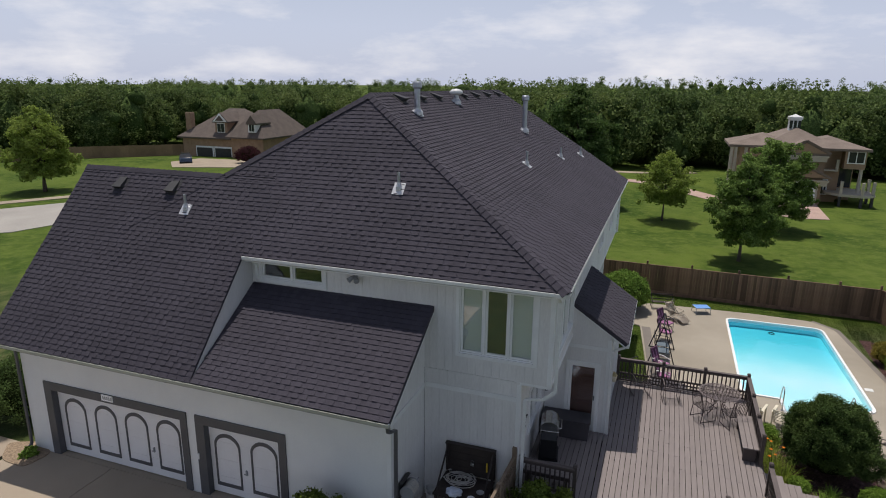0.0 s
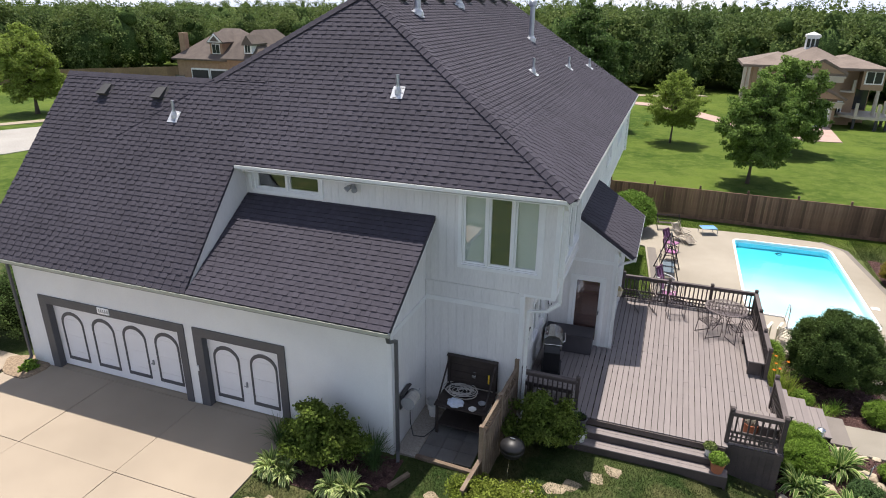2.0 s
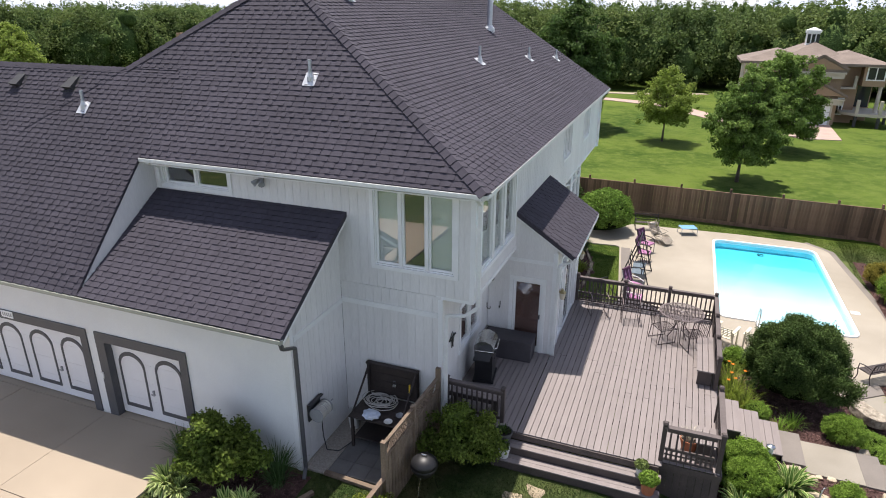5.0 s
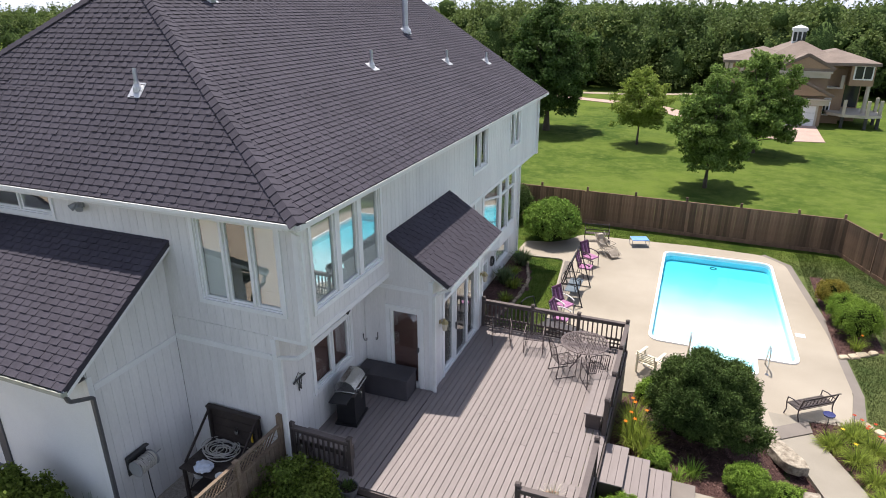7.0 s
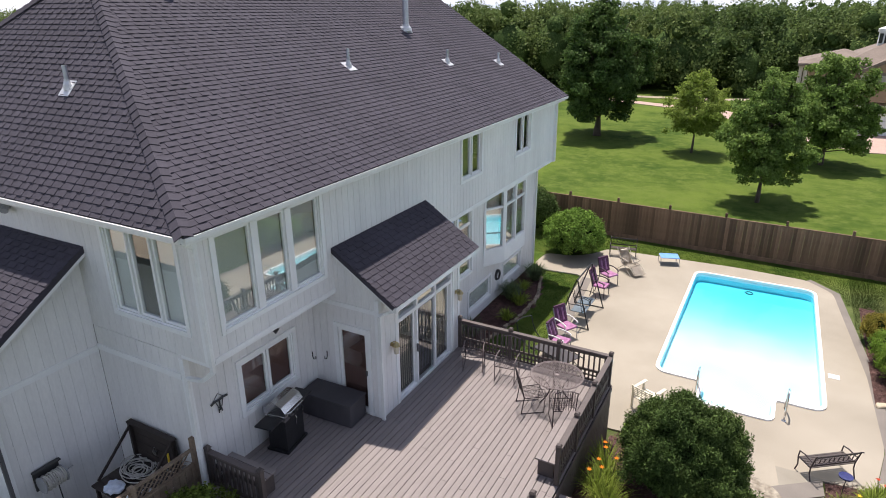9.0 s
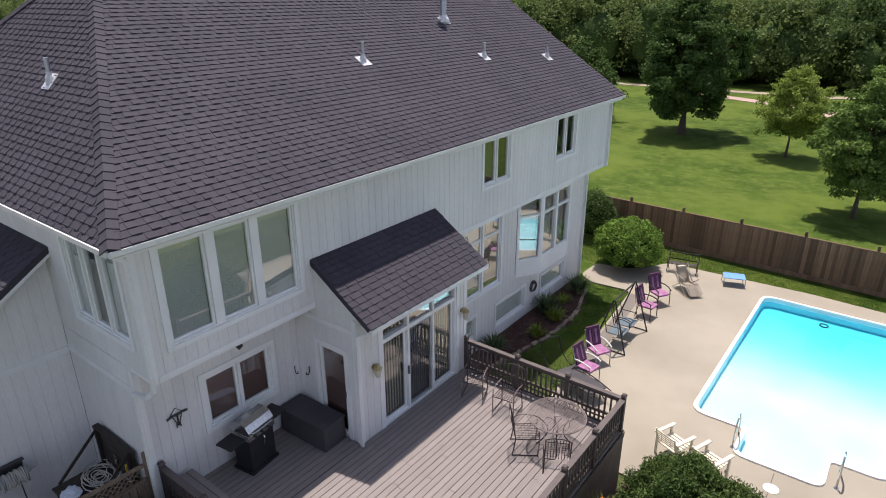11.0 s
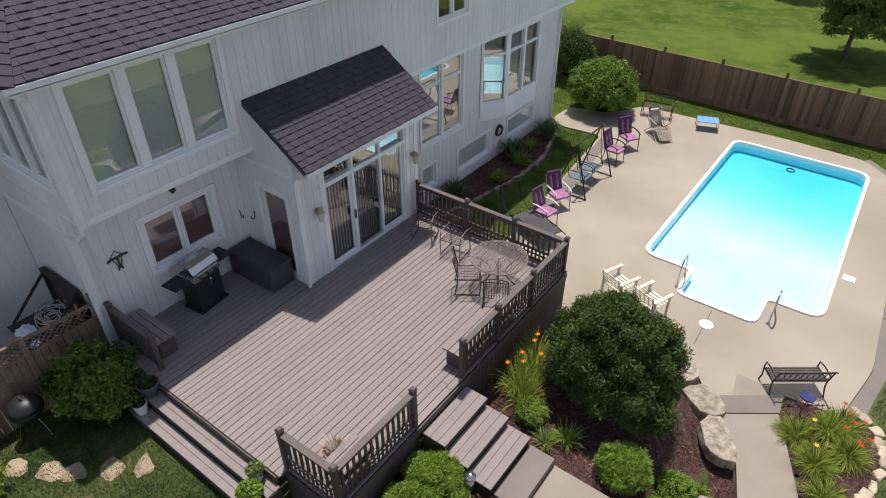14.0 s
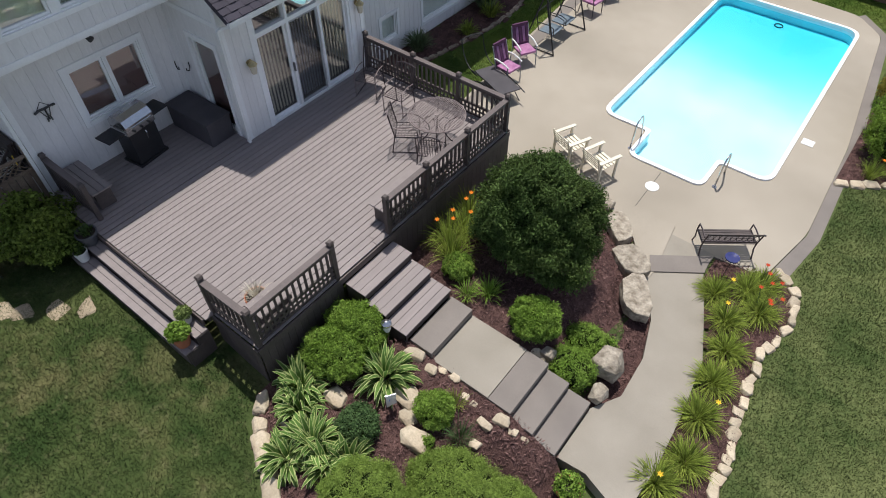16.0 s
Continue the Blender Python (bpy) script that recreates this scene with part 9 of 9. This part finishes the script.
M_TAN = mat("tan_stucco", (0.33, 0.23, 0.15), (0.28, 0.19, 0.125), rough=0.85, scale=0.6, fine=14, grain=0.08, bump=0.1)
M_BRICK2 = mat("tan_brick", (0.36, 0.24, 0.16), (0.28, 0.18, 0.12), rough=0.85, scale=1.2, fine=20, grain=0.18, bump=0.2)
M_ROOFT = mat("tan_roof_tile", (0.22, 0.175, 0.145), (0.165, 0.13, 0.108), rough=0.85, scale=0.8, fine=9, grain=0.15, bump=0.3, stretch=(1, 1, 3))
M_ROOFB = mat("brown_far_shingle", (0.13, 0.105, 0.09), (0.1, 0.08, 0.07), rough=0.9, scale=0.8, fine=9, grain=0.15, bump=0.3)
M_FGLASS = mat("dark_far_glass", (0.02, 0.025, 0.03), (0.03, 0.035, 0.04), rough=0.08, scale=0.5, fine=3, grain=0.1, bump=0, spec=0.6)


def hip(bm, x0, x1, y0, y1, z, h, gable=False):
    w, d = x1 - x0, y1 - y0
    if w > d:
        k = 0 if gable else d / 2
        a, b = (x0 + k, (y0 + y1) / 2, z + h), (x1 - k, (y0 + y1) / 2, z + h)
        c = [(x0, y0, z), (x1, y0, z), (x1, y1, z), (x0, y1, z)]
        fs = ([c[0], c[1], b, a], [c[2], c[3], a, b], [c[1], c[2], b], [c[3], c[0], a])
    else:
        k = 0 if gable else w / 2
        a, b = ((x0 + x1) / 2, y0 + k, z + h), ((x0 + x1) / 2, y1 - k, z + h)
        c = [(x0, y0, z), (x1, y0, z), (x1, y1, z), (x0, y1, z)]
        fs = ([c[1], c[2], b, a], [c[3], c[0], a, b], [c[0], c[1], a], [c[2], c[3], b])
    for f in fs:
        bm.faces.new([bm.verts.new(p) for p in f])
    bm.faces.new([bm.verts.new(p) for p in c[::-1]])
    box(bm, x0, x1, y0, y1, z - 0.25, z - 0.001)
    return bm


def prism(bm, x0, x1, y, z, h, t):
    """A thin upright triangle facing south."""
    v = [bm.verts.new(p) for d in (0, t) for p in ((x0, y + d, z), (x1, y + d, z), ((x0 + x1) / 2, y + d, z + h))]
    for f in ((0, 1, 2), (5, 4, 3), (0, 3, 4, 1), (1, 4, 5, 2), (2, 5, 3, 0)):
        bm.faces.new([v[i] for i in f])
    return bm


def far_window(h, x0, x1, y, z0, z1, arch=False):
    bm = B()
    box(bm, x0 - 0.12, x1 + 0.12, y - 0.06, y + 0.02, z0 - 0.12, z1 + 0.12)
    w = part("window", bm, M_TRIM, h)
    bm = B()
    m = (x0 + x1) / 2
    box(bm, x0, m - 0.05, y - 0.09, y - 0.062, z0, z1)
    part("pane", bm, M_FGLASS, w)
    bm = B()
    box(bm, m + 0.05, x1, y - 0.09, y - 0.062, z0, z1)
    part("pane", bm, M_FGLASS, w)


nr = thing("neighbour_house", "tan stucco two-storey house with tiled hip roofs and cupola", "house")
G = -2.3
M_CREAMTRIM = mat("cream_trim", (0.5, 0.45, 0.37), (0.44, 0.4, 0.33), rough=0.7, scale=1, fine=14, grain=0.06, bump=0.05)


def far_box(name, x0, x1, y0, y1, z0, z1, material, parent):
    bm = B()
    box(bm, x0, x1, y0, y1, z0, z1)
    return part(name, bm, material, parent)


for x0, x1, y0, y1, z0, z1 in ((7.0, 15.0, 76.4, 87.0, G, 3.8), (10.9, 14.85, 75.1, 76.38, G, 3.35), (9.3, 14.7, 74.6, 75.08, G, 0.95), (15.02, 16.6, 76.9, 86.0, G, 3.8), (16.62, 18.5, 75.6, 86.0, 1.9, 3.8), (16.62, 18.3, 79.0, 86.0, G, 1.88)):
    far_box("wall", x0, x1, y0, y1, z0, z1, M_TAN, nr)
for args in ((9.0, 16.2, 76.0, 86.0, 3.9, 1.75), (5.9, 13.0, 76.1, 84.0, 3.88, 1.1), (12.4, 18.8, 75.2, 83.0, 3.92, 1.02)):
    bm = B()
    part("roof", hip(bm, *args), M_ROOFT, nr)
for cx, half, z, h, y0, y1 in ((12.85, 2.25, 3.42, 1.2, 74.6, 80.0), (11.95, 3.4, 1.05, 1.7, 74.1, 76.3)):
    bm = B()
    part("roof", hip(bm, cx - half, cx + half, y0, y1, z, h, True) if half < 3 else prism(bm, cx - half, cx + half, y0, z, h, y1 - y0), M_ROOFT, nr)
    bm = B()
    part("gable_wall", prism(bm, cx - half + 0.3, cx + half - 0.3, y0 - 0.05, z, h - 0.2, 0.045), M_TAN, nr)
    for sx in (-1, 1):
        bm = B()
        bar(bm, (cx + sx * (half + 0.05), y0 - 0.06, z), (cx, y0 - 0.06, z + h + 0.03), 0.16, 0.2)
        part("rake_tiles", bm, M_ROOFT, nr)
    far_box("cornice", cx - half + 0.1, cx + half - 0.1, y0 - 0.1, y0 + 0.3, z - 0.42, z - 0.26, M_CREAMTRIM, nr)
    far_box("frieze", cx - half + 0.2, cx + half - 0.2, y0 + 0.05, y0 + 0.3, z - 0.85, z - 0.43, M_CREAMTRIM, nr)
far_box("garage_door_casing", 11.2, 14.45, 74.52, 74.59, G, 0.3, M_CREAMTRIM, nr)
gd = far_box("garage_door", 11.4, 14.25, 74.46, 74.515, G, 0.1, M_TRIM, nr)
for k in range(3):
    far_box("panel_joint", 11.42, 14.23, 74.45, 74.458, G + 0.55 + k * 0.6, G + 0.58 + k * 0.6, M_GASKET, gd)
cup = far_box("cupola", 11.85, 12.95, 79.8, 80.9, 5.1, 6.55, M_TRIM, nr)
for x in (12.0, 12.4, 12.8):
    far_box("cupola_pane", x - 0.14, x + 0.14, 79.74, 79.795, 5.5, 6.35, M_FGLASS, cup)
bm = B()
part("cupola_roof", hip(bm, 11.75, 13.05, 79.7, 81.0, 6.72, 0.3), M_GUTTER, cup)
for x in (6.2, 6.6, 7.6):
    bm = B()
    lathe(bm, [(0.22, 0), (0.18, 0.2), (0.17, 5.8), (0.22, 6.0)], 12, (x, 76.35, G))
    part("column", bm, M_CREAMTRIM, nr)
far_window(nr, 16.95, 18.25, 75.6, 2.55, 3.6)
far_window(nr, 15.15, 15.6, 76.9, -0.9, 0.5)
far_box("balcony", 14.95, 16.3, 76.0, 76.88, 1.55, 1.72, M_CREAMTRIM, nr)
far_box("balcony_post", 16.05, 16.3, 76.02, 76.3, 1.73, 2.75, M_CREAMTRIM, nr)
# near-black plate that stands in for the shade in the open porch
far_box("porch_shade_plate", 16.65, 18.2, 78.9, 78.98, -0.4, 1.85, M_FGLASS, nr)
bm = B()
lathe(bm, [(0.2, 0), (0.17, 2.2), (0.22, 2.4)], 12, (18.25, 75.85, -0.5))
part("column", bm, M_CREAMTRIM, nr)
bm = B()
slab(bm, [(15.3, 75.6), (16.4, 74.4), (18.4, 74.0), (19.6, 74.8), (19.7, 77.5), (18.6, 79), (15.3, 79)], -0.75, -0.5)
terrace = part("terrace", bm, M_CREAMTRIM, nr)
for x, y in ((16.5, 74.6), (18.3, 74.2), (19.4, 74.95), (19.5, 77.2)):
    far_box("terrace_post", x - 0.13, x + 0.13, y - 0.13, y + 0.13, -0.49, 0.75, M_CREAMTRIM, terrace)
    far_box("terrace_leg", x - 0.12, x + 0.12, y - 0.12, y + 0.12, G - 0.6, -0.76, M_SOOT, terrace)
# dark slab on the ground below the terrace
bm = B()
slab(bm, [(15.8, 75.0), (18.2, 74.3), (20.0, 74.8), (20.0, 77.5), (15.8, 77.5)], G - 0.4, -2.12)
part("dark_ground_slab", bm, M_RISER, nr)

nl = thing("neighbour_house", "brown brick house with dormers and a double garage", "house")
G = ground_z(-70, 92) - 0.3
for x0, x1, y0, y1, z1 in ((-80.5, -62, 90, 104, 1.6), (-66, -57.8, 88.6, 104, 2.0)):
    bm = B()
    box(bm, x0, x1, y0, y1, G - 0.5, z1)
    part("wall", bm, M_BRICK2, nl)
for args in ((-81.3, -61.2, 89.2, 105, 1.7, 5.0), (-67.0, -57.0, 87.8, 105, 2.1, 4.6)):
    bm = B()
    part("roof", hip(bm, *args), M_ROOFB, nl)
bm = B()
box(bm, -71.8, -68.6, 90.6, 95, 2.3, 4.6)
dorm = part("dormer", bm, M_BRICK2, nl)
bm = B()
part("dormer_roof", hip(bm, -72.3, -68.1, 90.3, 96, 4.6, 1.6, True), M_ROOFB, dorm)
bm = B()
part("gable_wall", prism(bm, -72.1, -68.3, 90.2, 4.55, 1.5, 0.09), M_TRIM, dorm)
bm = B()
part("gable_panel", prism(bm, -71.4, -69.0, 90.15, 4.7, 0.95, 0.04), M_ROOFB, dorm)
far_window(nl, -71.1, -69.3, 90.55, 2.7, 4.2)
bm = B()
box(bm, -61.2, -59.4, 88.4, 92, 3.0, 4.6)
part("dormer", bm, M_TRIM, nl)
bm = B()
part("dormer_roof", hip(bm, -61.6, -59.0, 88.2, 93, 4.6, 1.4, True), M_ROOFB, nl)
bm = B()
box(bm, -80.4, -79.0, 91.2, 92.4, G, 6.0)
part("chimney", bm, M_BRICK2, nl)
for a, b in ((-76.6, -72.4), (-71.6, -67.4)):
    bm = B()
    box(bm, a - 0.3, b + 0.3, 89.88, 89.995, G - 0.3, G + 3.0)
    d_ = part("garage_door", bm, M_TRIM, nl)
    bm = B()
    box(bm, a, b, 89.82, 89.878, G - 0.3, G + 2.7)
    part("panel", bm, M_SOOT, d_)
far_window(nl, -62.9, -61.2, 88.6, G + 1.0, G + 2.6)
far_window(nl, -60.9, -59.7, 88.4, 3.2, 4.4)
base = Vector((-81.3, 90.0, G))
nl.matrix_basis = Matrix.Translation(base + Vector((1.4, 0, -0.75))) @ Matrix.Diagonal((0.76, 0.85, 0.92, 1.0)) @ Matrix.Translation(-base)
car = thing("car", "dark blue sedan parked on the far driveway", "car", pose(-70.6, 80.6, ground_z(-70.6, 80.6) + 0.08, 0, 0, 42))
bm = B()
hexa(bm, [(-0.9, -2.2, 0.3), (0.9, -2.2, 0.3), (0.9, 2.2, 0.3), (-0.9, 2.2, 0.3)], [(-0.88, -2.15, 0.85), (0.88, -2.15, 0.85), (0.88, 2.15, 0.8), (-0.88, 2.15, 0.8)])
part("body", bm, mat("blue_car_paint", (0.03, 0.06, 0.13), (0.025, 0.05, 0.11), rough=0.2, scale=2, fine=10, grain=0.05, bump=0, spec=0.6), car)
bm = B()
hexa(bm, [(-0.84, -1.5, 0.86), (0.84, -1.5, 0.86), (0.84, 1.3, 0.86), (-0.84, 1.3, 0.86)], [(-0.66, -0.9, 1.4), (0.66, -0.9, 1.4), (0.66, 0.6, 1.4), (-0.66, 0.6, 1.4)])
part("cabin", bm, M_FGLASS, car)
for sx in (-1, 1):
    for y in (-1.35, 1.35):
        bm = B()
        lathe(bm, [(0.33, -0.1), (0.33, 0.1)], 16)
        bmesh.ops.rotate(bm, verts=bm.verts[:], matrix=Matrix.Rotation(radians(90), 3, "Y"))
        bmesh.ops.translate(bm, verts=bm.verts[:], vec=(0.82 * sx, y, 0.33))
        part("wheel", bm, M_SOOT, car)
M_TANFENCE = mat("tan_far_fence", (0.25, 0.17, 0.10), (0.2, 0.135, 0.08), rough=0.9, scale=0.6, fine=10, grain=0.2, bump=0.2, rnd=0.12)
ff = thing("fence", "tan wooden privacy fence behind the far lawn", "fence")
for i in range(36):
    a, b = i / 36, (i + 1) / 36
    p0, p1 = Vector((-112, 55)).lerp(Vector((-79, 91)), a), Vector((-112, 55)).lerp(Vector((-79, 91)), b)
    z = ground_z(p0.x, p0.y)
    bm = B()
    bar(bm, (p0.x, p0.y, z + 0.95), (p1.x, p1.y, z + 0.95), 0.06, 1.95)
    part("panel", bm, M_TANFENCE, ff)
shrub((-60.3, 82.4, 0), (1.9, 1.4, 1.3), 61, 3000, 0.25, leaf_mat("maroon_leaves", (0.06, 0.02, 0.025), (0.09, 0.03, 0.035)), label="maroon-leaved bush before the far house")
tree((17.0, 57.5, -1.8), 2.6, 0.7, 9, 250, 0.16, 0.35, trunk_r=0.03, label="thin young sapling on the far lawn")
